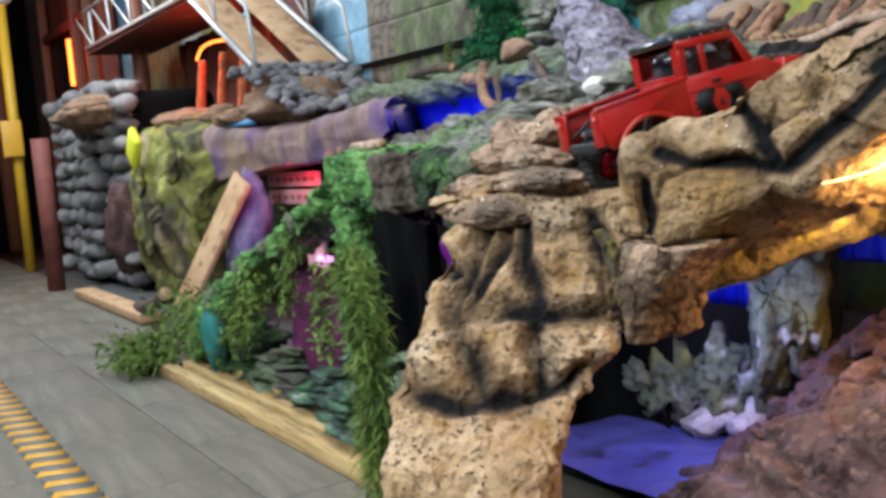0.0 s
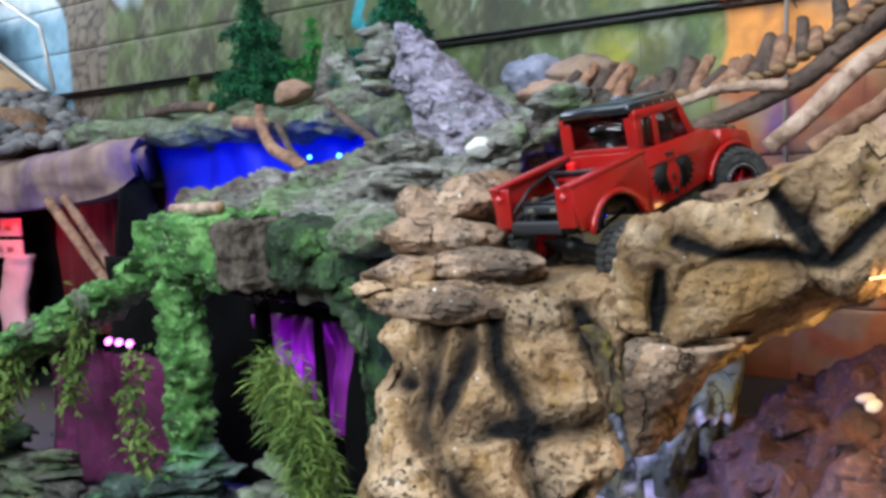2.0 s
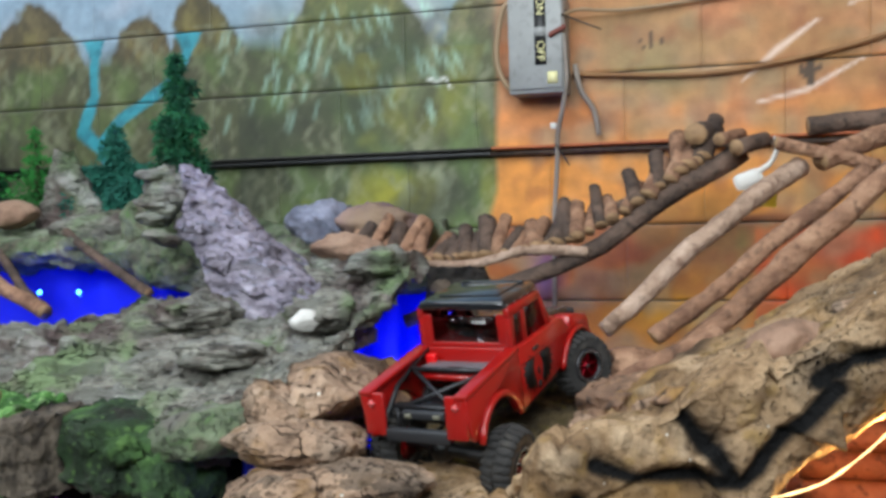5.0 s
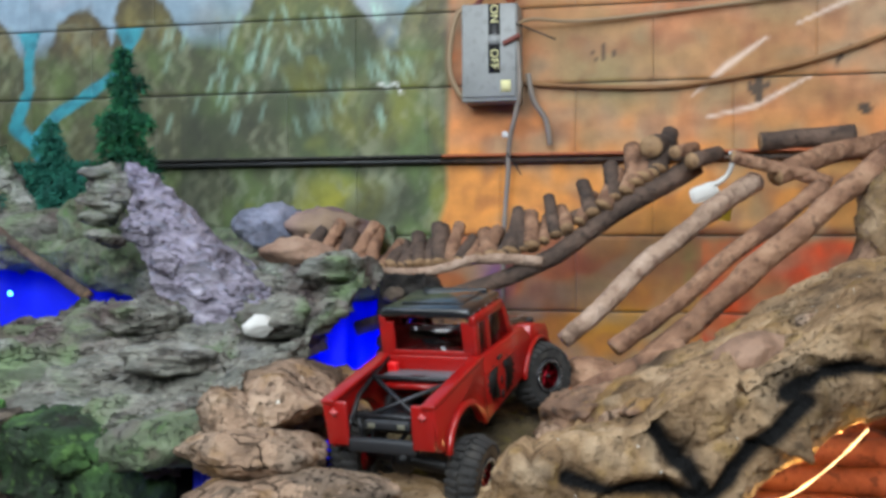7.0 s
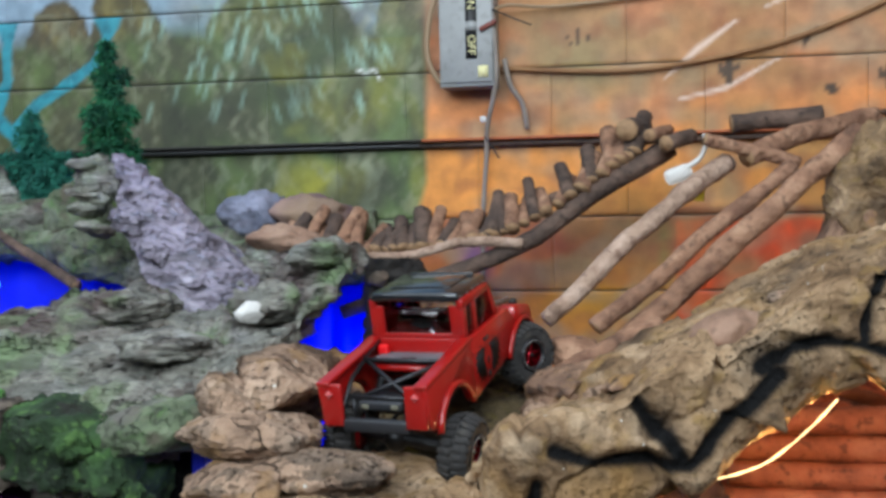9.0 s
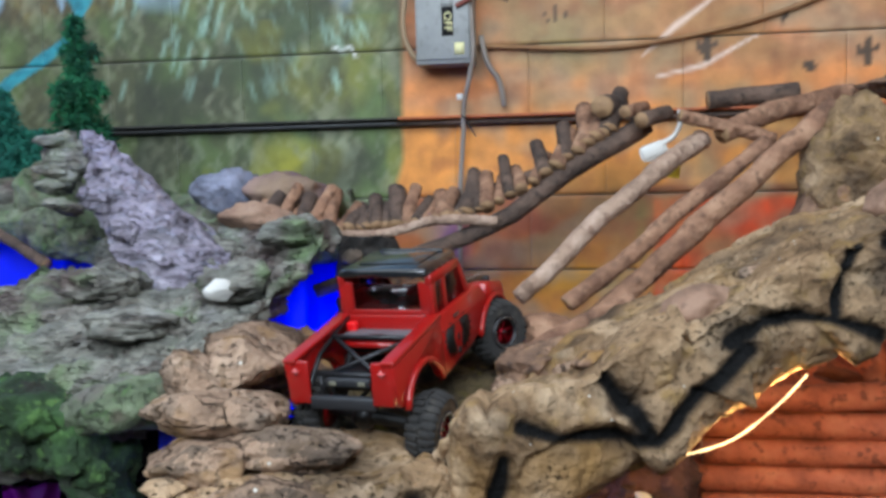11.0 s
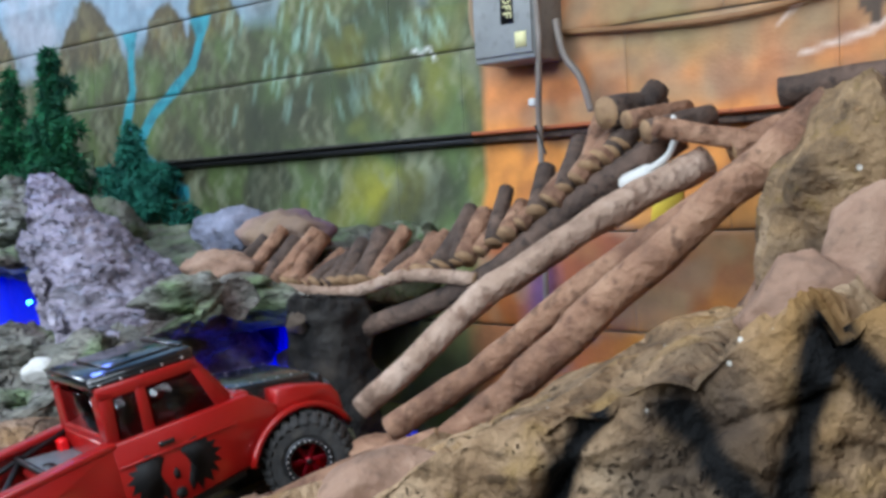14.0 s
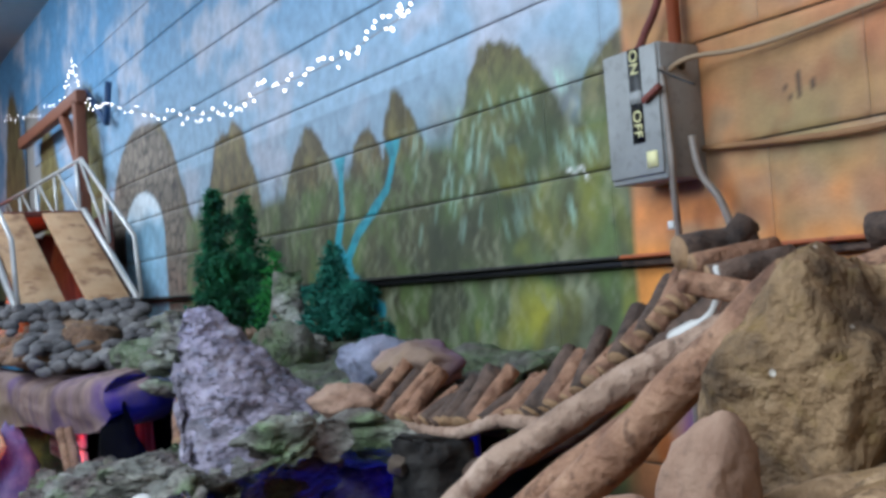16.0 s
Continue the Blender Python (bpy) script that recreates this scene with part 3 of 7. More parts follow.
def wave(x, z, seed, fx, fz):
    """Soft painterly noise in 0..1 from a few sines."""
    r = np.random.RandomState(seed)
    out = 0
    for k in range(6):
        a, b, ph = r.uniform(0.5, 1.6) * fx * (1.4 ** k), r.uniform(-1.6, 1.6) * fz * (1.4 ** k), r.uniform(0, 6.28)
        out = out + np.sin(a * x + b * z + ph + 1.3 * np.sin(0.7 * b * x - 0.8 * a * z + ph * 2)) / (1.25 ** k)
    return 0.5 + 0.5 * np.tanh(0.55 * out)


def blend(c, colour, f):
    f = np.clip(f, 0, 1)[..., None]
    return c * (1 - f) + np.array(colour) * f


def near_path(x, z, pts):
    """Least of (distance / half width) to a tapering painted line of (x, z, half width)."""
    best = np.full(x.shape, 9.0)
    for (x0, z0, w0), (x1, z1, w1) in zip(pts, pts[1:]):
        dx, dz = x1 - x0, z1 - z0
        f = np.clip(((x - x0) * dx + (z - z0) * dz) / (dx * dx + dz * dz), 0, 1)
        d = np.hypot(x - x0 - f * dx, z - z0 - f * dz) / (w0 + f * (w1 - w0))
        best = np.minimum(best, d)
    return best


def stones(x, z, size, seed):
    """Distance to the joint between irregular stones, in shares of a stone, and a shade for each stone."""
    u, v = x / size, z / (0.8 * size)
    d1, d2, tone = np.full(x.shape, 9.0), np.full(x.shape, 9.0), np.zeros(x.shape)
    iu, iv = np.floor(u), np.floor(v)
    for a in (-1, 0, 1):
        for b in (-1, 0, 1):
            h = np.abs(np.sin((iu + a) * 127.1 + (iv + b) * 311.7 + seed) * 43758.5453) % 1.0
            g = np.abs(np.sin((iu + a) * 269.5 + (iv + b) * 183.3 + seed) * 23421.631) % 1.0
            d = np.hypot(iu + a + h - u, iv + b + g - v)
            near = d < d1
            d2 = np.where(near, d1, np.minimum(d2, d))
            tone = np.where(near, h, tone)
            d1 = np.where(near, d, d1)
    return d2 - d1, tone


PEAKS = [(-7.4, 2.9, 0.6), (-6.2, 2.45, 0.5), (-5.1, 2.5, 0.42), (-3.9, 2.05, 0.55), (-2.93, 1.89, 0.33), (-2.22, 1.72, 0.24), (-1.81, 1.685, 0.15), (-1.60, 1.73, 0.16), (-1.12, 1.765, 0.27), (-0.66, 1.72, 0.22)]


def mural(x, z):
    n1, n2, n3 = wave(x, z, 1, 5, 3), wave(x, z, 2, 16, 5), wave(x, z, 3, 40, 9)
    c = SKY_LOW + (SKY_TOP - SKY_LOW) * np.clip((z - 1.6) / 0.9, 0, 1)[..., None]
    c = blend(c, srgb(180, 180, 190), np.clip(wave(x, z, 4, 3.0, 5.0) * 1.8 - 0.95, 0, 0.8))
    # mountains one behind another
    ridge = np.full(x.shape, 1.55) + 0.03 * (n1 - 0.5)
    inside = np.zeros(x.shape)
    for i, (px, top, w) in enumerate(PEAKS):
        d = np.abs(x - px) / w
        h = top - (top - 1.45) * np.clip(d, 0, 1.6) ** 2.1 + 0.06 * (n2 - 0.5) + 0.05 * (wave(x, z, 41 + i, 9, 2) - 0.5)
        m = np.clip((h - z + 0.02 * (n3 - 0.5)) / 0.022, 0, 1) * (d < 1.5)
        edge = np.exp(-((h - z) / 0.05) ** 2) * m
        base = np.array(srgb(*((104, 92, 62), (110, 100, 58), (96, 92, 52), (108, 96, 76), (112, 98, 66), (100, 90, 60))[i % 6]))
        col = base * (0.7 + 0.7 * n3[..., None] * (0.6 + 0.6 * n2[..., None]))
        streak = wave(x, z, 21 + i, 55, 6)
        col = blend(col, srgb(66, 60, 40), np.clip(streak * 2.2 - 0.9, 0, 1) * 0.6)
        col = blend(col, srgb(150, 140, 86), np.clip(wave(x, z, 31 + i, 38, 9) * 2.2 - 1.3, 0, 1) * 0.5)
        col = blend(col, srgb(58, 50, 38), 0.6 * edge)
        c = c * (1 - m[..., None]) + col * m[..., None]
    low = np.clip((1.56 + 0.05 * (n1 - 0.5) - z) / 0.05, 0, 1)
    green = blend(np.array(srgb(86, 88, 58)) * np.ones(x.shape + (3,)), srgb(64, 62, 46), n1)
    green = blend(green, srgb(96, 118, 62), np.clip(n2 * 1.5 - 0.5, 0, 1) * 0.8)
    green = blend(green, srgb(132, 140, 104), np.clip(n3 * 1.6 - 0.9, 0, 1) * 0.7)
    c = c * (1 - low[..., None]) + green * low[..., None]
    # wooded middle of the painting
    wood = np.clip(1.3 - np.abs(x + 1.1) / 0.42, 0, 1) * np.clip((1.72 - z) / 0.1, 0, 1)
    c = blend(c, srgb(84, 102, 62), wood * (0.3 + 0.45 * n2))
    c = blend(c, srgb(58, 58, 44), np.clip(1.2 - np.abs(z - 1.27) / 0.08, 0, 1) * np.clip(1.2 - np.abs(x + 1.25) / 0.5, 0, 1) * (0.3 + 0.7 * n1))
    c = blend(c, srgb(150, 144, 46), np.clip(1.3 - np.hypot((x + 0.92) / 0.12, (z - 1.33) / 0.09), 0, 1) * 0.75 * n2)
    c = blend(c, srgb(150, 146, 50), np.clip(1.3 - np.hypot((x + 1.0) / 0.12, (z - 1.09) / 0.07), 0, 1) * 0.8)
    c = blend(c, srgb(44, 46, 36), np.clip(wave(x, z, 15, 22, 6) * 2.2 - 1.25, 0, 1) * 0.55 * (z < 1.6))
    c = blend(c, srgb(150, 152, 124), np.clip(wave(x, z, 16, 30, 7) * 2.2 - 1.35, 0, 1) * 0.6 * (z < 1.62))
    # trailing pale boughs
    for px, pz in rng_b:
        d = np.hypot((x - px + 0.3 * (z - pz) * (1 if px > -1.2 else -1)) / (0.006 + 0.008 * abs(z - pz) / 0.034), (z - pz) / 0.030)
        c = blend(c, srgb(166, 200, 182), np.clip(1.25 - d, 0, 1) * 0.5)
    # streaks of dry fall under the ledge
    c = blend(c, srgb(134, 140, 116), np.clip((1.2 - z) / 0.05, 0, 1) * np.clip(n3 * 1.8 - 1.0, 0, 1) * 0.8)
    c = blend(c, srgb(46, 50, 36), np.clip(wave(x, z, 51, 7, 4) * 2.4 - 1.1, 0, 1) * 0.65 * (z < 1.6) * (x > -1.5))
    c = blend(c, srgb(128, 124, 40), np.clip(wave(x, z, 52, 9, 6) * 2.4 - 1.45, 0, 1) * 0.6 * (z < 1.5) * (x > -1.3))
    # bird of white strokes
    c = blend(c, srgb(206, 208, 200), 1.3 - near_path(x, z, [(-0.90, 1.418, 0.004), (-0.875, 1.405, 0.006), (-0.85, 1.415, 0.004), (-0.832, 1.385, 0.004)]))
    # turquoise falls and river
    for pts in ([(-1.655, 1.64, 0.105), (-1.658, 1.545, 0.022), (-1.70, 1.47, 0.022), (-1.78, 1.418, 0.026), (-1.895, 1.355, 0.024), (-1.98, 1.274, 0.032), (-1.95, 1.22, 0.03), (-1.78, 1.12, 0.035)],
                [(-1.99, 1.65, 0.085), (-1.985, 1.54, 0.022), (-1.99, 1.43, 0.024), (-2.04, 1.32, 0.032), (-1.98, 1.27, 0.03)]):
        wet = np.clip((0.8 - near_path(x, z, pts) + 0.25 * (n3 - 0.5)) * 4, 0, 0.92) * (z < 1.603)
        c = blend(c, srgb(60, 156, 172), wet)
        c = blend(c, srgb(34, 100, 118), wet * np.clip(wave(x, z, 61, 45, 30) * 2 - 1.0, 0, 1) * 0.8)
    # stone arch with its fall
    ar = np.hypot((x + 4.1) / 0.62, (z - 1.45) / 0.62)
    stone = np.clip((1 - ar) / 0.03, 0, 1)
    c = blend(c, srgb(112, 102, 90), stone)
    gap, tone = stones(x, z, 0.085, 3.0)
    c = blend(c, srgb(140, 128, 114), stone * tone * 0.7)
    c = blend(c, srgb(52, 46, 42), stone * np.clip(1.2 - gap / 0.16, 0, 1) * 0.9)
    hole = np.clip((1 - np.hypot((x + 4.12) / 0.34, np.maximum(z - 1.5, 0) / 0.24)) / 0.05, 0, 1) * (z < 1.8)
    c = blend(c, srgb(150, 190, 214), hole)
    c = blend(c, srgb(222, 232, 238), hole * np.clip((z - 1.55) / 0.1 + 0.4 * (n2 - 0.5), 0, 1))
    c = c * (1 - 0.22 * np.clip((-1.1 - x) / 0.4, 0, 1) * (z < 1.75))[..., None]
    # the desert half
    des = np.clip((x + 0.715 + 0.03 * (n1 - 0.5) + 0.25 * np.clip(1.1 - z, 0, 0.2)) / 0.02, 0, 1)
    o = blend(np.array(srgb(174, 106, 64)) * np.ones(x.shape + (3,)), srgb(180, 132, 92), wave(x, z, 11, 4, 9))
    o = blend(o, srgb(150, 128, 92), np.clip(1.25 - np.hypot((x + 0.28) / 0.2, (z - 1.38) / 0.2), 0, 1) * (0.5 + 0.6 * n1))
    o = blend(o, srgb(160, 148, 120), np.clip(1.1 - np.hypot((x - 0.25) / 0.35, (z - 1.62) / 0.08), 0, 1) * 0.7)
    o = blend(o, srgb(214, 142, 66), np.clip((1.26 - z) / 0.05, 0, 1) * 0.85)
    o = blend(o, srgb(212, 136, 74), np.clip(1.2 - np.abs(z - 1.27 - 0.04 * n1) / 0.05, 0, 1) * 0.7)
    o = blend(o, srgb(178, 104, 52), np.clip((1.0 - z) / 0.08, 0, 1) * 0.9)
    o = blend(o, srgb(126, 66, 48), np.clip((1.02 - z) / 0.03, 0, 1) * np.clip((z - 0.84) / 0.06, 0, 1) * (0.45 + 0.5 * n1))
    o = blend(o, srgb(176, 126, 38), np.clip(1.2 - np.hypot((x + 0.24) / 0.24, (z - 0.76) / 0.12), 0, 1) * 0.9)
    o = blend(o, srgb(108, 108, 44), np.clip(1.2 - np.hypot((x + 0.06) / 0.02, (z - 0.90) / 0.09), 0, 1) * 0.7)
    o = blend(o, srgb(204, 68, 28), np.clip((x + 0.035) / 0.012, 0, 1) * np.clip((0.985 - z) / 0.012, 0, 1) * (0.7 + 0.25 * n1))
    o = blend(o, srgb(92, 44, 32), np.clip(1.3 - np.abs(z - 1.0) / 0.016, 0, 1) * np.clip((x + 0.08) / 0.03, 0, 1) * 0.85)
    o = blend(o, srgb(206, 92, 40), np.clip((0.72 - z) / 0.1, 0, 1) * np.clip((x + 0.1) / 0.2, 0, 1) * 0.8)
    o = blend(o, srgb(170, 98, 56), np.clip((0.6 - z) / 0.1, 0, 1) * np.clip((0.1 - x) / 0.2, 0, 1))
    o = blend(o, srgb(96, 78, 130), np.clip(1.2 - np.hypot((x + 0.58) / 0.06, (z - 0.85) / 0.14), 0, 1) * 0.8)
    o = blend(o, srgb(146, 130, 104), np.clip(wave(x, z, 12, 7, 14) * 2 - 0.95, 0, 1) * 0.75)
    o = blend(o, srgb(138, 118, 72), np.clip(wave(x, z, 17, 5, 9) * 2 - 0.95, 0, 1) * 0.55)
    o = blend(o, srgb(128, 72, 44), np.clip(wave(x, z, 13, 12, 20) * 2 - 1.15, 0, 1) * 0.6)
    for pts in ([(-0.05, 1.36, 0.004), (0.03, 1.43, 0.012), (0.13, 1.50, 0.005)], [(-0.02, 1.30, 0.004), (0.1, 1.325, 0.009), (0.24, 1.40, 0.004)], [(0.2, 1.53, 0.004), (0.36, 1.60, 0.01), (0.5, 1.62, 0.004)]):
        o = blend(o, srgb(214, 190, 172), (1.2 - near_path(x, z, pts)) * 0.9)
    for pts in ([(0.113, 1.345, 0.009), (0.113, 1.395, 0.009)], [(0.09, 1.385, 0.006), (0.095, 1.365, 0.006), (0.113, 1.36, 0.006)], [(0.136, 1.38, 0.006), (0.113, 1.37, 0.006)],
                [(0.51, 1.315, 0.008), (0.51, 1.37, 0.008)], [(0.487, 1.36, 0.006), (0.49, 1.34, 0.006), (0.51, 1.335, 0.006)], [(0.534, 1.355, 0.006), (0.51, 1.345, 0.006)],
                [(0.365, 1.315, 0.012), (0.37, 1.31, 0.012)], [(-0.30, 1.455, 0.003), (-0.31, 1.48, 0.003)], [(-0.28, 1.455, 0.003), (-0.28, 1.50, 0.003)], [(-0.26, 1.455, 0.003), (-0.255, 1.48, 0.003)],
                [(0.3, 1.43, 0.006), (0.31, 1.45, 0.006)], [(0.33, 1.47, 0.004), (0.38, 1.475, 0.004)]):
        o = blend(o, srgb(74, 56, 38), (1.3 - near_path(x, z, pts)) * 3)
    o = blend(o, srgb(196, 74, 22), np.clip(1.4 - np.abs(x - 0.62) / 0.05, 0, 1) * np.clip((z - 1.25) / 0.03, 0, 1))
    c = c * (1 - des[..., None]) + o * des[..., None]
    grey = c.mean(axis=-1, keepdims=True)
    rich = np.where((z < 1.66)[..., None], 1.06, 1.0)
    c = grey + (c - grey) * rich
    return np.clip(c, 0.004, 0.85)


rb = random.Random(3)
rng_b = [(rb.uniform(-1.55, -0.8), rb.uniform(1.3, 1.62)) for _ in range(70)]


def paint_mesh(me):
    co = np.zeros(len(me.vertices) * 3)
    me.vertices.foreach_get("co", co)
    co = co.reshape(-1, 3)
    rgb = mural(co[:, 0], co[:, 2])
    at = me.color_attributes.new("mural", "FLOAT_COLOR", "POINT")
    at.data.foreach_set("color", np.c_[rgb, np.ones(len(rgb))].astype(np.float32).ravel())


def grid_mesh(name, x0, x1, z0, z1, step, y, rim):
    """A painted block face with rounded rims turned back to the joint."""
    nx, nz = max(2, int((x1 - x0) / step)), max(2, int((z1 - z0) / step))
    xs = np.r_[x0, np.linspace(x0 + 0.3 * rim, x1 - 0.3 * rim, nx), x1] if rim else np.linspace(x0, x1, nx)
    zs = np.r_[z0, np.linspace(z0 + rim, z1 - rim, nz), z1] if rim else np.linspace(z0, z1, nz)
    vs, fs = [], []
    for i, xx in enumerate(xs):
        for k, zz in enumerate(zs):
            edge = rim and (i in (0, len(xs) - 1) or k in (0, len(zs) - 1))
            level = k in (0, len(zs) - 1)
            vs.append((xx, y + (rim * (0.7 if level else 0.15) if edge else 0), zz))
    w = len(zs)
    for i in range(len(xs) - 1):
        for k in range(w - 1):
            a = i * w + k
            fs.append((a, a + w, a + w + 1, a + 1))
    me = bpy.data.meshes.new(name)
    me.from_pydata(vs, [], fs)
    for p in me.polygons:
        p.use_smooth = True
    paint_mesh(me)
    me.materials.append(M["mural"])
    return me


wall = tagged(finish("wall_north", box_bm((-5.0, WALL + 0.11, 1.55), (16, 0.2, 3.3)), M["hall_wall"]), "block wall painted with a mural of hills and desert", "wall", kind="structure")


def build_wall_blocks():
    H, L = 0.2032, 0.4064
    for row in range(-6, 6):
        z0 = 1.4 + row * H
        shift = -0.356 + (0 if row % 2 else L / 2)
        k0 = int((-6.8 - shift) / L)
        for k in range(k0, 6):
            x0 = shift + k * L
            if x0 > 1.3:
                continue
            fine = 0.009 if x0 > -2.6 else (0.014 if x0 > -4.9 else 0.035)
            if z0 < 0.85 and x0 < -0.9:
                fine = 0.05
            ob = new("block", grid_mesh("block", x0 + 0.0004, x0 + L - 0.0004, z0 + 0.002, z0 + H - 0.002, fine, WALL, 0.0026))
            ob.parent = wall
    rest = new("painted_upper_wall", grid_mesh("painted_upper_wall", -12.5, 2.8, 1.4 + 6 * H, 3.2, 0.06, WALL, 0))
    rest.parent = wall
    rest = new("painted_far_wall", grid_mesh("painted_far_wall", -12.5, -6.95, 0.0, 1.4 + 6 * H, 0.06, WALL, 0))
    rest.parent = wall
    rest = new("painted_end_wall", grid_mesh("painted_end_wall", 1.2, 2.8, 0.0, 1.4 + 6 * H, 0.03, WALL + 0.006, 0))
    rest.parent = wall


# ---- floor, ceiling and the other walls of the hall ----
FLOOR = -0.03
tagged(finish("floor", box_bm((-4.5, -1.6, FLOOR - 0.055), (17, 7.2, 0.1)), M["tape_dark"]), "grey hall floor under the tiles", "floor", kind="structure")
tagged(finish("ceiling", box_bm((-4.5, -1.6, 3.25), (17, 7.4, 0.1)), M["ceiling"]), "pale flat ceiling of the hall", "ceiling", kind="structure")
tagged(finish("wall_west", box_bm((-12.9, -1.6, 1.6), (0.2, 7.2, 3.3)), M["hall_wall"]), "plain grey hall wall", "wall", kind="structure")
tagged(finish("wall_east", box_bm((2.9, -1.6, 1.6), (0.2, 7.2, 3.3)), M["hall_wall"]), "plain grey hall wall", "wall", kind="structure")
tagged(finish("wall_south", box_bm((-5.0, -5.3, 1.6), (16, 0.2, 3.3)), M["hall_wall"]), "plain grey hall wall", "wall", kind="structure")

# ---- the dark ledge that runs along the wall ----
ledge = empty("wall_ledge", (0, 0, 0))
ledge_l = surface("dark_painted_rail", [srgb(20, 20, 17), srgb(38, 36, 30)], 10, 0.7, 0.2, 50, speck=srgb(88, 86, 74), speck_amount=0.4)
ledge_r = surface("orange_painted_rail", [srgb(140, 72, 40), srgb(178, 96, 50)], 10, 0.6, 0.2, 50, speck=srgb(70, 40, 28), speck_amount=0.6)
part("rail", box_bm((-3.715, 1.828, 1.2105), (6.0, 0.040, 0.008), bevel=0.003), ledge_l, ledge, "dark rail")
part("lower_rail", box_bm((-3.715, 1.837, 1.1975), (6.0, 0.022, 0.015), bevel=0.004), M["black"], ledge, "dark under-rail")
part("rail", box_bm((0.4, 1.828, 1.2105), (2.225, 0.040, 0.008), bevel=0.003), ledge_r, ledge, "orange-painted rail")
part("cable", tube_bm([(-0.72, 1.830, 1.197), (0.0, 1.828, 1.195), (1.5, 1.83, 1.197)], 0.007, 8), M["log_dark"], ledge, "dark brown cable")
tagged(ledge, "dark and orange painted rail along the block wall", "rail")


# ---- switch box and conduits ----
def switch_box():
    root = empty("switch_box", (-0.572, 1.85, 1.472))
    part("case", box_bm((0.002, -0.0525, 0), (0.146, 0.105, 0.252), bevel=0.003), M["box_grey"], root, "grey painted steel case")
    part("door", box_bm((0.002, -0.108, 0.004), (0.140, 0.006, 0.238), bevel=0.002), M["box_grey"], root)
    part("label_plate", box_bm((0.016, -0.112, 0.035), (0.030, 0.002, 0.178)), M["black"], root, "black plate with white lettering")
    part("gap_strip", box_bm((0.016, -0.1135, 0.032), (0.031, 0.002, 0.024)), M["box_grey"], root)
    part("sticker", box_bm((0.046, -0.112, -0.088), (0.026, 0.002, 0.03)), M["cream"], root, "cream sticker")
    part("lever", box_bm((0.062, -0.118, 0.030), (0.05, 0.012, 0.012), Euler((0, -0.45, 0)).to_matrix(), 0.003), M["maroon_wood"], root, "dark red switch lever")
    part("knockout", tube_bm([(0.074, -0.050, 0.085), (0.0775, -0.050, 0.085)], 0.010, 14), M["black"], root)
    for txt, z in (("ON", 0.098), ("OFF", -0.018)):
        cu = bpy.data.curves.new("lettering", "FONT")
        cu.body, cu.size, cu.extrude, cu.align_x, cu.align_y = txt, 0.030, 0.0006, "CENTER", "CENTER"
        tmp = new("lettering_source", cu)
        me = bpy.data.meshes.new_from_object(tmp.evaluated_get(bpy.context.evaluated_depsgraph_get()))
        bpy.data.objects.remove(tmp)
        ob = new("lettering", me)
        me.materials.append(M["cream"])
        ob.parent = root
        ob.matrix_local = Matrix.Translation((0.016, -0.1138, z)) @ Euler((radians(90), radians(90), 0)).to_matrix().to_4x4()
        tagged(ob, "white lettering " + txt)
    return tagged(root, "grey electrical switch box on the block wall", "switch box")


switch_box()
tagged(finish("conduit", tube_bm(spline([(-0.63, 1.80, 1.60), (-0.665, 1.80, 1.585), (-0.685, 1.80, 1.50), (-0.685, 1.80, 1.43), (-0.66, 1.80, 1.375), (-0.63, 1.80, 1.355)], 26), 0.0075, 10), M["tan_cable"]), "tan looped cable beside the switch box", "cable")
tagged(finish("conduit", tube_bm(spline([(-0.50, 1.752, 1.55), (-0.492, 1.752, 1.40), (-0.50, 1.76, 1.33), (-0.525, 1.79, 1.24), (-0.53, 1.80, 1.16), (-0.545, 1.82, 1.0), (-0.55, 1.82, 0.75)], 40), 0.0065, 10), M["conduit"]), "grey conduit running down from the switch box", "conduit")
tagged(finish("conduit", tube_bm(spline([(-0.475, 1.79, 1.42), (-0.46, 1.79, 1.35), (-0.43, 1.80, 1.30), (-0.42, 1.82, 1.235)], 20), 0.0075, 10), M["conduit"]), "short grey conduit with coupling under the switch box", "conduit")
tagged(finish("cable_tie", tube_bm([(-0.50, 1.742, 1.545), (-0.45, 1.73, 1.52), (-0.395, 1.72, 1.495)], 0.0022, 6), M["black"]), "black cable tie tail on the conduit", "cable tie")
tagged(finish("cable_tie", tube_bm([(-0.532, 1.785, 1.215), (-0.505, 1.765, 1.18), (-0.49, 1.755, 1.155)], 0.0022, 6), M["black"]), "black cable tie tail on the rail", "cable tie")
tagged(finish("conduit_clip", box_bm((-0.535, 1.785, 1.262), (0.016, 0.012, 0.016), bevel=0.003), M["white"]), "small white conduit clip", "clip")
tagged(finish("wall_cable", tube_bm(spline([(-0.49, 1.835, 1.40), (-0.17, 1.835, 1.38), (0.05, 1.835, 1.40), (0.27, 1.835, 1.445), (0.5, 1.835, 1.53), (0.9, 1.835, 1.72)], 40), 0.006, 8), surface("painted_wall_cable", [srgb(120, 84, 52), srgb(150, 112, 72)], 10, 0.7, 0.2, 50)), "thick painted cable sagging along the wall", "cable")
tagged(finish("wall_cable", tube_bm(spline([(-0.50, 1.77, 1.545), (-0.46, 1.79, 1.562), (-0.3, 1.83, 1.56), (0.2, 1.835, 1.60), (0.9, 1.835, 1.66)], 30), 0.005, 8), M["tan_cable"]), "thin tan cable from the switch box", "cable")
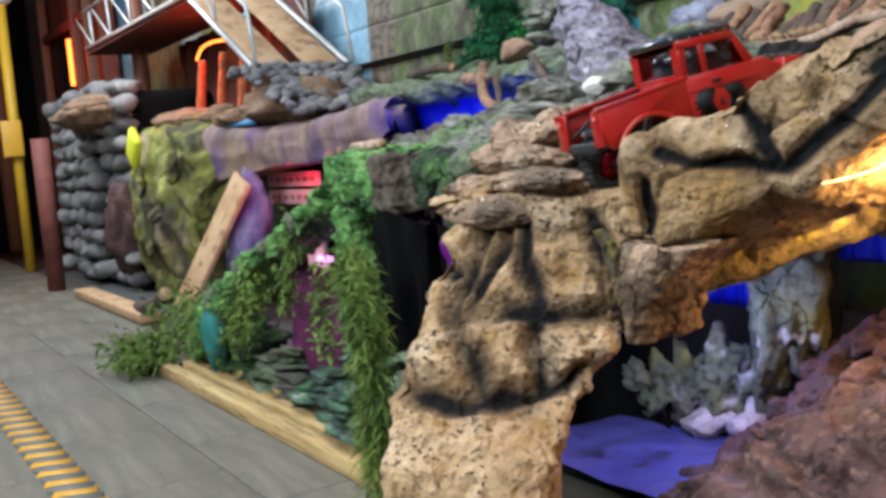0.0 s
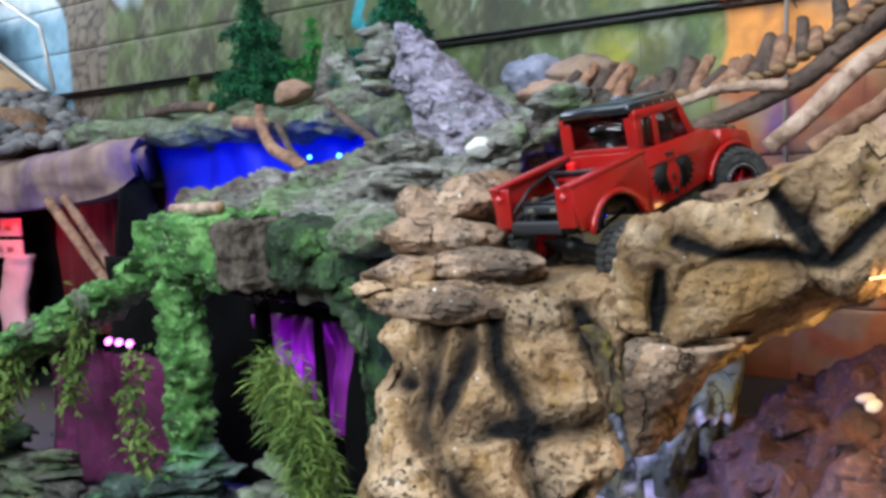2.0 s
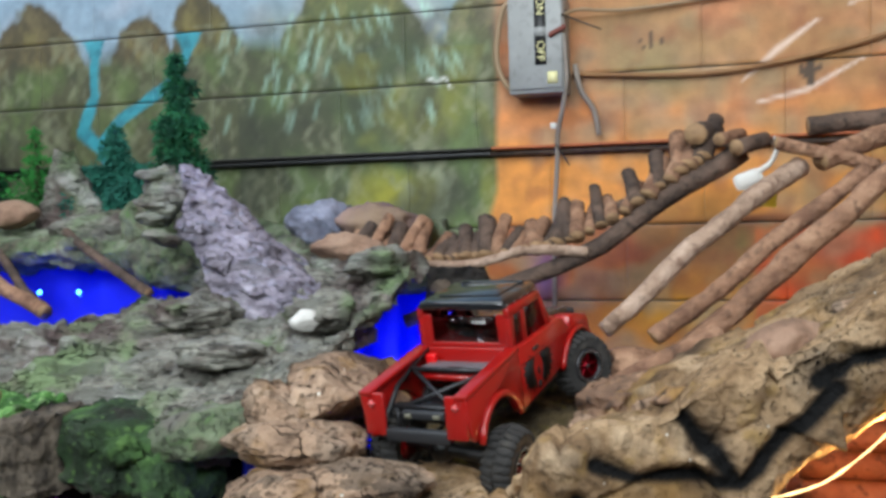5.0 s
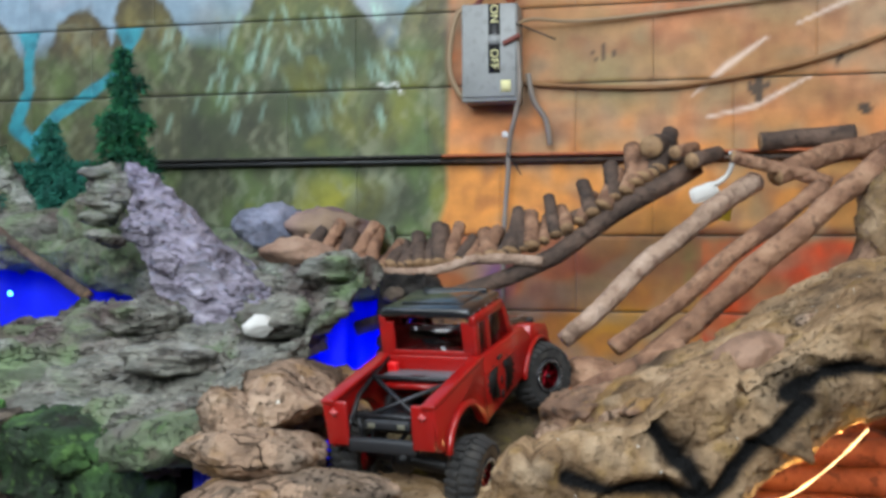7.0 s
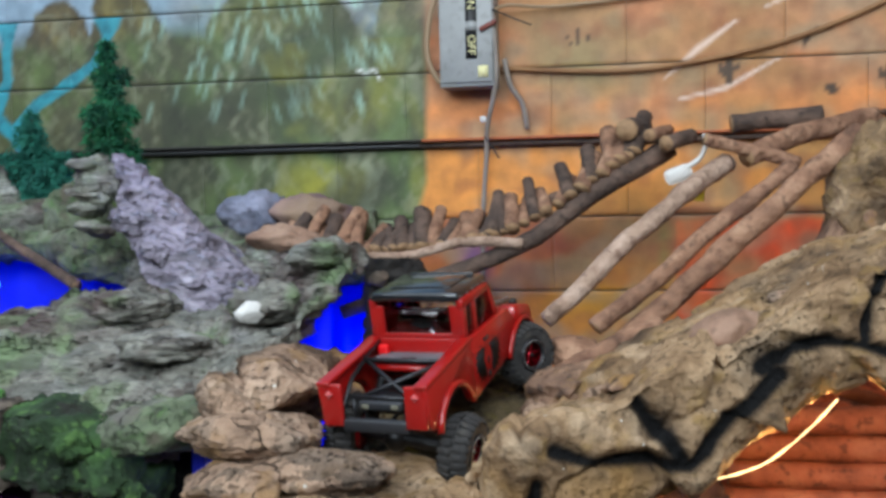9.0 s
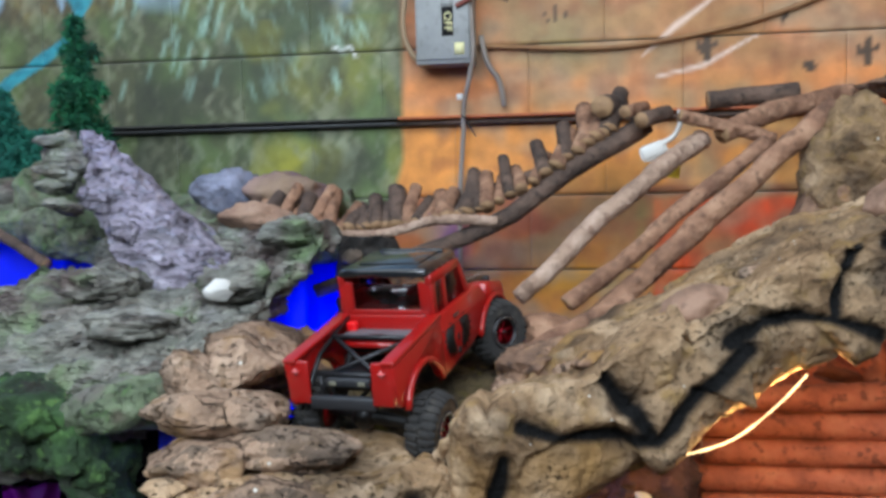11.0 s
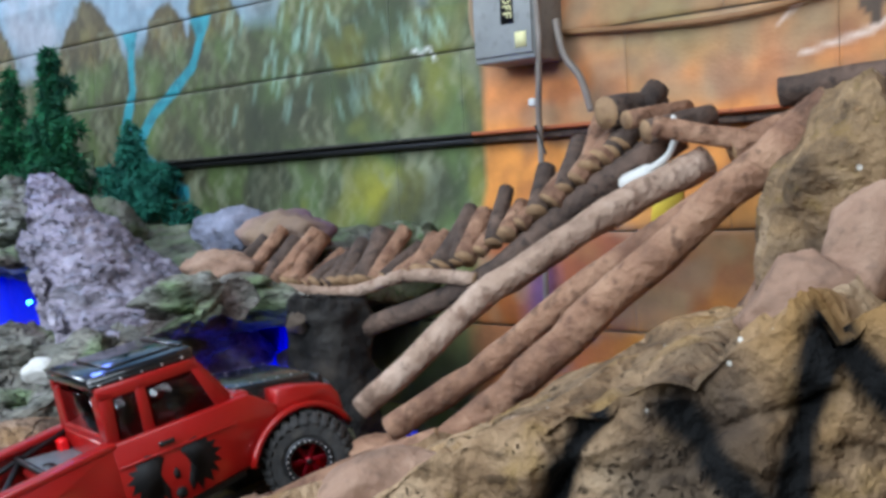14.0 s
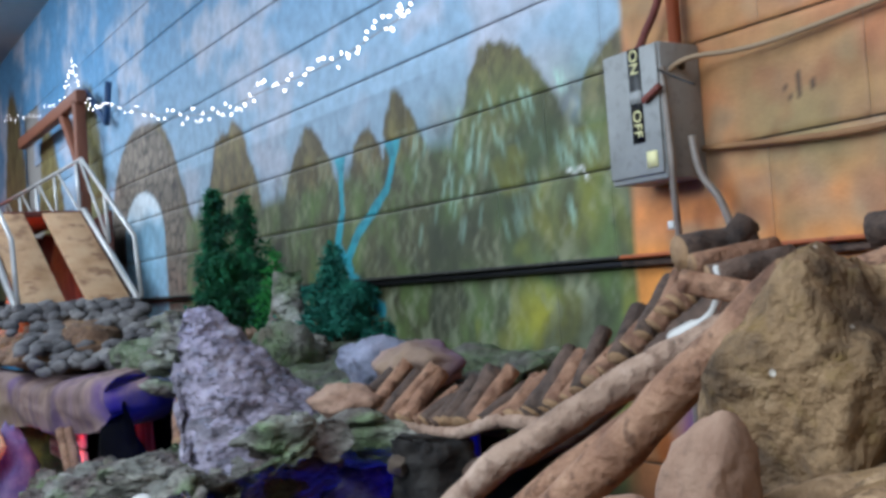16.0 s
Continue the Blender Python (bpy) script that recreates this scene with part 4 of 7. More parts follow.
tagged(finish("riser_pipe", tube_bm([(-0.525, 1.82, 1.6), (-0.525, 1.82, 3.2)], 0.012, 10), surface("orange_painted_pipe", [srgb(150, 78, 50), srgb(172, 96, 60)], 10, 0.6, 0.1, 50)), "orange-painted pipe rising from the switch box", "pipe")
tagged(finish("riser_pipe", tube_bm(spline([(-0.63, 1.80, 1.60), (-0.60, 1.81, 1.63), (-0.53, 1.815, 1.80), (-0.52, 1.815, 2.4)], 20), 0.008, 10), M["maroon_wood"]), "bent brown painted pipe rising from the switch box", "pipe")

# ---- the crawler course: the tan ridge with its painted cracks ----
CRACKS = [
    ((-0.256, 0.708), (-0.20, 0.690), (-0.14, 0.688), (-0.07, 0.674)), ((-0.07, 0.674), (-0.105, 0.730), (-0.136, 0.774)), ((-0.066, 0.676), (-0.012, 0.724), (0.030, 0.761), (0.065, 0.800)),
    ((0.044, 0.808), (0.082, 0.836), (0.14, 0.845), (0.185, 0.835), (0.255, 0.812)), ((0.192, 0.838), (0.207, 0.898), (0.226, 0.948)),
    ((0.280, 0.950), (0.322, 0.900), (0.355, 0.862)), ((0.352, 0.864), (0.366, 0.94), (0.377, 1.010)), ((0.377, 1.010), (0.408, 0.966), (0.437, 0.925)), ((0.437, 0.925), (0.465, 0.965), (0.498, 1.008)),
    ((0.498, 1.008), (0.53, 0.97), (0.57, 0.94)), ((0.62, 1.0), (0.65, 1.10)), ((-0.292, 0.570), (-0.284, 0.62), (-0.279, 0.665)),
]


FACETS = [(-0.33, 0.66), (-0.22, 0.73), (-0.18, 0.64), (-0.10, 0.79), (-0.02, 0.70), (0.03, 0.78), (0.10, 0.78), (0.14, 0.89), (0.25, 0.86), (0.26, 0.95), (0.32, 0.97), (0.36, 0.92), (0.44, 1.0), (0.50, 0.95), (0.60, 1.02)]


def facet_height(x, z, turn):
    """Stones butted along the ridge: each one a tilted, slightly domed plane."""
    best, second, tilt = 9.0, 9.0, 0.0
    for k, (fx, fz) in enumerate(FACETS):
        d = math.hypot((x - fx) * 0.8, z - fz)
        if d < best:
            best, second, tilt = d, best, 0.30 * math.sin(2.7 * k + turn) * (x - fx) + 0.34 * math.cos(1.9 * k + turn) * (z - fz)
        elif d < second:
            second = d
    return tilt - 0.9 * best * best - 0.006 * math.exp(-(((second - best) / 0.010) ** 2))


def crack_carve(p):
    if p.y > 0.62 + 0.40 * (p.x + 0.1) + 0.10:
        return 0.0, 0.0
    shape = facet_height(p.x, p.z, 0.6)
    best = 9.0
    for line in CRACKS:
        for (x0, z0), (x1, z1) in zip(line, line[1:]):
            dx, dz = x1 - x0, z1 - z0
            f = min(1, max(0, ((p.x - x0) * dx + (p.z - z0) * dz) / (dx * dx + dz * dz)))
            best = min(best, math.hypot(p.x - x0 - f * dx, p.z - z0 - f * dz))
    w = 0.0112 * (1 + 0.55 * noise.noise(p * 18))
    g = max(0.0, 1 - best / (w * 1.7))
    halo = 0.42 * math.exp(-((best / 0.034) ** 2)) * (0.7 + 0.8 * noise.noise(p * 17))
    return 0.018 * g ** 0.8 - max(-0.016, min(0.016, shape)), min(1.0, max(halo, 0.0, (w * 1.45 - best) / (w * 0.75)))


def ridge_section(x, yf, zr, zb, depth, back):
    h = zr - zb
    return [(x, yf + 0.014, zb), (x - 0.01, yf - 0.008, zb + 0.10 * h), (x - 0.01, yf - 0.014, zb + 0.5 * h), (x, yf + 0.002, zr - 0.014), (x, yf + 0.032, zr + 0.006), (x, yf + 0.5 * depth, zr + 0.5 * back), (x, yf + depth, zr + back), (x + 0.02, yf + depth + 0.02, zr - 0.08), (x + 0.02, yf + 0.7 * depth, zb - 0.02), (x + 0.01, yf + 0.08, zb - 0.012)]


loft("ridge_rock", [ridge_section(*a) for a in (
    (-0.385, 0.515, 0.648, 0.560, 0.05, 0.00), (-0.355, 0.478, 0.690, 0.552, 0.08, 0.00), (-0.30, 0.472, 0.735, 0.552, 0.13, 0.00), (-0.25, 0.488, 0.758, 0.562, 0.20, 0.00), (-0.16, 0.515, 0.785, 0.600, 0.34, 0.02), (-0.06, 0.555, 0.818, 0.642, 0.36, 0.03),
    (0.05, 0.60, 0.872, 0.688, 0.38, 0.03), (0.15, 0.638, 0.922, 0.745, 0.38, 0.03), (0.28, 0.686, 0.975, 0.815, 0.33, 0.02), (0.40, 0.73, 1.025, 0.872, 0.33, 0.02), (0.52, 0.775, 1.065, 0.925, 0.33, 0.02), (0.75, 0.86, 1.12, 0.99, 0.33, 0.02))],
    M["tan"], 360, 220, 0.0120, 8.0, 3.0, carve=crack_carve)
tagged(bpy.data.objects["ridge_rock"], "tan carved rock ridge with black sprayed cracks", "rock")

# the glowing strip under the ridge
strip = empty("led_strip", (0, 0, 0))
SP = spline([(-0.035, 0.560, 0.652), (0.0, 0.572, 0.658), (0.04, 0.588, 0.670), (0.075, 0.604, 0.691), (0.115, 0.622, 0.722), (0.15, 0.637, 0.756)], 30)
part("tape", tube_bm([Vector(p) + Vector((0, 0.010, -0.002)) for p in SP], [0.0017 + 0.0014 * noise.noise(Vector((0.35 * i, 0.2, 0.7))) for i in range(30)], 8), M["led_warm"], strip, "warm glowing tape")
tagged(strip, "warm yellow light strip under the rock edge", "light strip")
# first lamp carries the tape's light; two more added to brighten wall and logs
led_lamp("strip_fill", (0.04, 0.66, 0.66), 2.4, (1.0, 0.6, 0.2), 0.03)
led_lamp("strip_fill", (-0.16, 0.80, 0.56), 1.7, (1.0, 0.58, 0.2), 0.03)
led_lamp("strip_fill", (0.16, 0.80, 0.70), 3.0, (1.0, 0.6, 0.25), 0.03)


# the steep tan ramp up which the trail climbs
RAMP = [(0.62, (-0.70, 0.36), (-0.36, 0.47)), (0.53, (-0.645, 0.285), (-0.335, 0.47)), (0.444, (-0.582, 0.20), (-0.325, 0.445)), (0.395, (-0.56, 0.165), (-0.33, 0.42)), (0.33, (-0.515, 0.11), (-0.34, 0.36)), (0.24, (-0.455, 0.04), (-0.25, 0.22)), (0.10, (-0.43, 0.0), (-0.22, 0.17)), (-0.05, (-0.43, -0.01), (-0.21, 0.16))]
# carved grooves; their soft dark shading is also painted into the colour
RAMP_GROOVES = [
    ((0.26, 0.60), (0.21, 0.543), (0.18, 0.476), (0.24, 0.437), (0.36, 0.385), (0.46, 0.345)), ((0.20, 0.462), (0.45, 0.468), (0.70, 0.456), (1.0, 0.456)), ((0.58, 0.465), (0.63, 0.415), (0.72, 0.365), (0.79, 0.34)),
    ((0.38, 0.60), (0.37, 0.572), (0.27, 0.508), (0.26, 0.471)), ((0.50, 0.60), (0.49, 0.548), (0.57, 0.504), (0.60, 0.475)), ((0.88, 0.61), (0.90, 0.570), (0.945, 0.508), (1.01, 0.446)),
    ((0.03, 0.359), (0.26, 0.344), (0.49, 0.341), (0.75, 0.340), (0.90, 0.352)), ((0.0, 0.535), (0.12, 0.528)),
]


def ramp_edges(z):
    rows = RAMP[::-1]
    zs = [r[0] for r in rows]
    return [Vector([float(np.interp(z, zs, [r[k][i] for r in rows])) for i in (0, 1)]) for k in (1, 2)]


def face_carve(p):
    lo, hi = ramp_edges(p.z)
    d = hi - lo
    s = (Vector((p.x, p.y)) - lo).dot(d) / d.dot(d)
    depth = (Vector((p.x, p.y)) - lo).dot(Vector((-d.y, d.x)).normalized())
    if depth > 0.09 or p.z < 0.25:
        return 0.0, 0.0
    best = 9.0
    for line in RAMP_GROOVES:
        for (x0, z0), (x1, z1) in zip(line, line[1:]):
            dx, dz = (x1 - x0) * 0.33, z1 - z0
            f = min(1, max(0, ((s - x0) * 0.33 * dx + (p.z - z0) * dz) / (dx * dx + dz * dz)))
            best = min(best, math.hypot((s - x0) * 0.33 - f * dx, p.z - z0 - f * dz))
    best += 0.008 * noise.noise(p * 24)
    g = max(0.0, 1 - best / 0.028)
    halo = 0.60 * math.exp(-((best / 0.026) ** 2)) * (0.6 + 0.9 * noise.noise(p * 15))
    # darker towards the middle of the ramp's top, broken up by noise
    top_dark = 0.75 * max(0.0, min(1.0, (p.z - 0.555) / 0.04)) * max(0.0, 1 - abs(s - 0.6) / 0.45) * max(0.0, min(1.0, 0.9 + 1.2 * noise.noise(p * 12)))
    halo = max(halo, top_dark)
    return 0.030 * g ** 0.8 - 0.009 * math.exp(-(((best - 0.04) / 0.018) ** 2)), min(1.0, max(0.0, halo, 1.25 * g ** 0.7 * (0.8 + 0.7 * noise.noise(p * 13))))


def ramp_ring(z, lo, hi):
    lo, hi = Vector(lo), Vector(hi)
    d = hi - lo
    n = Vector((-d.y, d.x)).normalized()
    bow = lambda f, k: (*(lo + d * f - n * k), z)
    back = [(*(hi + n * 0.10), z), (*(hi + n * 0.20 - d * 0.1), z), (*(lo + n * 0.26 + d * 0.4), z), (*(lo + n * 0.20 + d * 0.05), z)]
    return [bow(0.0, -0.02), bow(0.10, 0.006), bow(0.35, 0.014), bow(0.65, 0.014), bow(0.90, 0.006), bow(1.0, -0.02)] + back


TOP = [(0.640, (-0.66, 0.42), (-0.40, 0.51)), (0.634, (-0.685, 0.385), (-0.375, 0.485))]
loft("climb_rock", [ramp_ring(*r) for r in (TOP + RAMP)[::-1]], M["tan_pitted"], 260, 190, 0.011, 12.0, 8.0, carve=face_carve)
tagged(bpy.data.objects["climb_rock"], "steep pitted tan rock ramp with grooves shaded dark in the paint", "rock")
loft("buttress_stone", [[(x0, y, z), (0.5 * (x0 + x1), y - 0.006, z), (x1, y + 0.035, z), (x1 - 0.005, y + 0.13, z), (0.5 * (x0 + x1), y + 0.16, z), (x0, y + 0.12, z)] for z, x0, x1, y in ((0.40, -0.335, -0.315, 0.46), (0.46, -0.335, -0.280, 0.455), (0.52, -0.335, -0.235, 0.455), (0.555, -0.335, -0.195, 0.46), (0.568, -0.325, -0.19, 0.475))],
     M["tan_stone"], 60, 60, 0.008, 14.0, 19.0)
tagged(bpy.data.objects["buttress_stone"], "brown wedge of rock under the ridge's lower end", "rock")


def floor_ring(y, z, x0, x1, zl, zr):
    return [(x0, y, z - 0.14), (x0 - 0.01, y, zl - 0.02), (x0 + 0.03, y, zl), (x0 + 0.35 * (x1 - x0), y, 0.5 * (zl + z)), (0.5 * (x0 + x1), y, z), (x0 + 0.7 * (x1 - x0), y, 0.5 * (zr + z)), (x1 - 0.02, y, zr), (x1, y, zr - 0.03), (x1, y, z - 0.14), (0.5 * (x0 + x1), y, z - 0.16)]


loft("notch_rock", [floor_ring(*a) for a in ((0.46, 0.588, -0.64, -0.36, 0.60, 0.58), (0.54, 0.600, -0.66, -0.34, 0.622, 0.600), (0.66, 0.610, -0.66, -0.32, 0.635, 0.612), (0.76, 0.632, -0.66, -0.28, 0.655, 0.645), (0.86, 0.662, -0.66, -0.20, 0.685, 0.690), (0.96, 0.690, -0.65, -0.16, 0.700, 0.712), (1.06, 0.698, -0.64, -0.14, 0.705, 0.735), (1.14, 0.66, -0.62, -0.16, 0.67, 0.70))],
     M["notch"], 130, 120, 0.014, 13.0, 27.0)
tagged(bpy.data.objects["notch_rock"], "dark brown rock floor of the notch, stained yellow-green", "rock")

# stacked tan stones beside the trail
boulder("stacked_stone", (-0.735, 0.735, 0.752), (0.115, 0.17, 0.062), M["tan_stone"], 1.3, (0, -4, 8), 0.17, 7, 5, label="broad rounded tan stone on top of the stack")
boulder("stacked_stone", (-0.775, 0.58, 0.752), (0.055, 0.06, 0.042), M["tan_stone"], 1.7, (20, 25, 20), 0.25, 7, 4, label="pointed ochre stone leaning on the stack")
boulder("stacked_stone", (-0.735, 0.56, 0.700), (0.115, 0.12, 0.046), M["tan_stone"], 2.2, (0, 3, -8), 0.17, 7, 5, label="flat tan stone in the middle of the stack")
boulder("stacked_stone", (-0.705, 0.452, 0.652), (0.088, 0.10, 0.040), M["tan_stone"], 2.9, (0, 2, 14), 0.17, 7, 5, label="flat tan stone at the head of the climb")
boulder("stacked_stone", (-0.595, 0.500, 0.662), (0.125, 0.080, 0.032), M["tan_stone"], 2.5, (0, 3, 8), 0.16, 7, 5, label="long flat tan stone lying before the wheel")
boulder("stacked_stone", (-0.615, 0.415, 0.618), (0.145, 0.072, 0.034), M["tan_stone"], 3.1, (0, 2, 12), 0.18, 7, 5, label="long low tan stone at the ramp's head")
boulder("stacked_stone", (-0.625, 0.52, 0.628), (0.05, 0.09, 0.030), M["tan_pitted"], 3.4, (0, 8, 5), 0.25, label="low tan stone in the trail")
boulder("stacked_stone", (-0.77, 0.90, 0.70), (0.13, 0.15, 0.075), M["brown_rock"], 4.1, (0, -6, 15), 0.3, 6, 5, label="brown stone behind the stacked tan stones")
boulder("notch_stone", (-0.255, 0.735, 0.735), (0.085, 0.10, 0.048), M["brown_rock"], 4.7, (0, -14, 25), 0.3, 7, 5, label="brown stone between the ridge and the notch")
boulder("notch_stone", (-0.285, 0.64, 0.705), (0.05, 0.08, 0.045), M["tan_stone"], 5.2, (0, -22, 12), 0.3, 7, 4, label="tan stone shouldering the notch")
boulder("notch_stone", (-0.20, 0.87, 0.745), (0.07, 0.07, 0.042), M["brown_rock"], 5.4, (0, -10, 40), 0.3, 7, 4, label="knobbly brown stone at the poles' feet")
boulder("trail_stone", (0.0, 0.70, 0.845), (0.07, 0.06, 0.035), M["pebble"], 5.6, (0, -15, 20), 0.12, label="pale rounded stone on the trail")

rd = random.Random(23)
for k in range(5):
    boulder("ledge_stone", (-0.745 + 0.034 * k + rd.uniform(-0.01, 0.01), 0.375 + 0.012 * k, 0.632 + rd.uniform(-0.012, 0.01)), (rd.uniform(0.024, 0.036), 0.04, rd.uniform(0.012, 0.020)), M["tan_pitted"], 80 + k, (rd.uniform(-12, 12), rd.uniform(-12, 12), rd.uniform(-30, 30)), 0.3, 6, 3, label="small tan stone packed into the ledge")
for k in range(16):
    x = -0.20 + 0.05 * k
    boulder("ridge_stone", (x + rd.uniform(-0.02, 0.02), 0.64 + 0.40 * (x + 0.1) + rd.uniform(0.0, 0.07), 0.845 + 0.40 * x + rd.uniform(-0.012, 0.006)), (rd.uniform(0.018, 0.042), rd.uniform(0.018, 0.03), rd.uniform(0.010, 0.018)), M["brown_rock"] if k % 3 else M["tan_stone"], 95 + k, (rd.uniform(-10, 10), -20, rd.uniform(0, 60)), 0.3, 6, 3, label="small rough stone set into the ridge's top")

# ---- middle trail of grey-green rock ----
def trail_section(x, yf, yb, zb, zf, zm, zt):
    return [(x, yf + 0.03, zb), (x, yf, zb + 0.5 * (zf - zb)), (x, yf + 0.01, zf), (x, yf + 0.08, zf + 0.02), (x, 0.5 * (yf + yb), zm), (x, yb - 0.03, zt), (x, yb, zt - 0.03), (x, yb, zb + 0.1)]


loft("middle_trail_rock", [trail_section(*a) for a in ((-1.85, 0.85, 1.12, 0.62, 0.76, 0.78, 0.78), (-1.6, 0.80, 1.08, 0.62, 0.78, 0.82, 0.82), (-1.42, 0.68, 1.08, 0.56, 0.745, 0.83, 0.85), (-1.2, 0.60, 1.12, 0.55, 0.72, 0.82, 0.88), (-1.0, 0.58, 1.18, 0.58, 0.715, 0.81, 0.91), (-0.88, 0.62, 1.18, 0.66, 0.745, 0.83, 0.92), (-0.80, 0.74, 1.16, 0.76, 0.80, 0.86, 0.93), (-0.71, 0.92, 1.14, 0.86, 0.885, 0.91, 0.945))],
     M["grey_rock"], 200, 140, 0.030, 11.0, 21.0)
tagged(bpy.data.objects["middle_trail_rock"], "grey-green layered rock shelf of the middle trail", "rock")
boulder("shelf_stone", (-0.835, 0.92, 0.862), (0.075, 0.06, 0.05), M["grey_rock"], 6.1, (0, -10, 20), 0.3, label="grey layered stone on the shelf")
boulder("shelf_stone", (-0.85, 0.865, 0.855), (0.032, 0.025, 0.022), M["white"], 6.3, (0, 0, 30), 0.12, label="white stone set in the shelf")
boulder("shelf_stone", (-0.79, 1.08, 0.945), (0.08, 0.07, 0.035), M["grey_rock"], 6.8, (0, -12, 10), 0.3, label="grey stone at the end of the shelf")
boulder("shelf_stone", (-0.98, 0.80, 0.80), (0.10, 0.09, 0.035), M["grey_rock"], 7.1, (0, 5, 30), 0.25, label="flat grey stone in the shelf")
boulder("shelf_stone", (-0.90, 0.58, 0.705), (0.095, 0.075, 0.052), M["moss_rock"], 7.5, (0, -14, 20), 0.25, 8, label="mossy stone on the shelf's front edge")
boulder("shelf_stone", (-1.12, 0.95, 0.86), (0.10, 0.07, 0.04), M["grey_rock"], 7.9, (0, 0, 60), 0.3, label="grey stone at the foot of the lilac spike")
boulder("shelf_stone", (-0.93, 1.28, 0.965), (0.085, 0.07, 0.04), M["pebble"], 8.2, (0, 0, 10), 0.2, label="pale stone on the shelf")
boulder("shelf_stone", (-0.84, 1.26, 0.945), (0.055, 0.05, 0.022), M["grey_rock"], 8.4, (0, 0, 10), 0.2, label="small flat stone at the bridge's end")
boulder("shelf_stone", (-1.05, 1.42, 1.03), (0.09, 0.08, 0.06), M["dusk_rock"], 8.8, (0, 0, 30), 0.25, label="blue-grey stone behind the spike")
boulder("shelf_stone", (-0.93, 1.45, 1.02), (0.11, 0.08, 0.055), M["purple_rock"], 9.2, (0, 0, 5), 0.25, label="purple-grey stone behind the shelf")
boulder("shelf_stone", (-0.95, 1.33, 0.90), (0.24, 0.14, 0.07), M["grey_rock"], 9.5, (0, 0, 5), 0.25, label="grey rock under the bridge's end")
boulder("shelf_stone", (-1.12, 1.22, 0.90), (0.16, 0.12, 0.07), M["grey_rock"], 9.7, (0, 0, 25), 0.25, label="grey rock behind the spike's foot")

# ---- lilac spike ----
def spike_ring(z, x0, x1, y0, y1):
    return [(x0, y0 + 0.02, z), (0.5 * (x0 + x1), y0, z), (x1, y0 + 0.03, z - 0.01), (x1 + 0.005, 0.5 * (y0 + y1), z - 0.01), (0.5 * (x0 + x1), y1, z), (x0, y1 - 0.02, z)]


loft("lilac_spike", [spike_ring(0.78, -1.08, -0.84, 0.99, 1.44), spike_ring(0.86, -1.115, -0.90, 1.0, 1.40), spike_ring(0.93, -1.16, -0.98, 1.015, 1.35), spike_ring(0.99, -1.19, -1.04, 1.03, 1.29), spike_ring(1.05, -1.215, -1.095, 1.04, 1.24), spike_ring(1.10, -1.235, -1.14, 1.05, 1.20), spike_ring(1.145, -1.25, -1.185, 1.065, 1.165), spike_ring(1.17, -1.25, -1.215, 1.08, 1.14)],
     M["lilac"], 120, 110, 0.009, 16.0, 31.0)
tagged(bpy.data.objects["lilac_spike"], "pointed lilac rock spike leaning over the trail", "rock")
boulder("spike_ledge_stone", (-1.265, 1.06, 1.11), (0.055, 0.05, 0.06), M["grey_rock"], 10.2, (0, 0, 10), 0.35, label="layered grey stone on the spike's side")

for k, (x, y, z, sx, sz) in enumerate(((-1.275, 1.05, 1.145, 0.040, 0.016), (-1.285, 1.05, 1.085, 0.045, 0.016), (-1.275, 1.04, 1.05, 0.045, 0.018), (-1.25, 1.03, 1.01, 0.05, 0.02))):
    boulder("spike_ledge_stone", (x, y, z), (sx, 0.05, sz), M["grey_rock"], 10.5 + k * 0.3, (0, 8, 12 * k), 0.3, 6, 3, label="thin layered grey stone stacked on the spike's side")

# ---- back shelf along the wall ----
def shelf_section(x, yf, z, t):
    return [(x, yf + 0.03, z - t), (x, yf, z - 0.5 * t), (x, yf + 0.02, z), (x, yf + 0.15, z + 0.015), (x, 1.84, z + 0.03), (x, 1.845, z - t), (x, yf + 0.2, z - t - 0.02)]


loft("back_shelf_rock", [shelf_section(*a) for a in ((-3.2, 1.42, 1.03, 0.10), (-2.7, 1.38, 1.02, 0.09), (-2.3, 1.36, 1.01, 0.08), (-1.9, 1.34, 1.01, 0.08), (-1.6, 1.32, 1.0, 0.09), (-1.35, 1.28, 0.99, 0.12), (-1.1, 1.36, 0.99, 0.12), (-0.85, 1.50, 0.98, 0.10))],
     M["moss_rock"], 150, 80, 0.020, 8.0, 41.0)
tagged(bpy.data.objects["back_shelf_rock"], "mossy grey rock shelf along the painted wall", "rock")
loft("slate_stone", [[(x0, y, z), (0.5 * (x0 + x1), y - 0.02, z), (x1, y + 0.01, z - 0.01), (x1, y + 0.05, z - 0.01), (0.5 * (x0 + x1), y + 0.07, z), (x0, y + 0.05, z)] for z, x0, x1, y in ((0.99, -2.03, -1.77, 1.57), (1.06, -2.01, -1.80, 1.575), (1.13, -1.995, -1.845, 1.585), (1.19, -1.98, -1.885, 1.595), (1.235, -1.965, -1.92, 1.605), (1.255, -1.955, -1.935, 1.61))],
     M["grey_rock"], 60, 50, 0.010, 12.0, 47.0)
tagged(bpy.data.objects["slate_stone"], "upright pointed grey slate stone on the shelf", "rock")
boulder("round_stone", (-2.02, 1.50, 1.065), (0.075, 0.06, 0.045), M["pebble"], 11.6, (0, 0, 0), 0.1, label="smooth tan stone on the shelf")
boulder("round_stone", (-2.22, 1.46, 1.03), (0.06, 0.05, 0.03), M["moss_rock"], 11.8, (0, 0, 0), 0.2, label="mossy stone on the shelf")
boulder("round_stone", (-1.72, 1.50, 1.03), (0.16, 0.10, 0.06), M["grey_rock"], 12.1, (0, 0, 20), 0.25, label="low grey stone at the slate's foot")
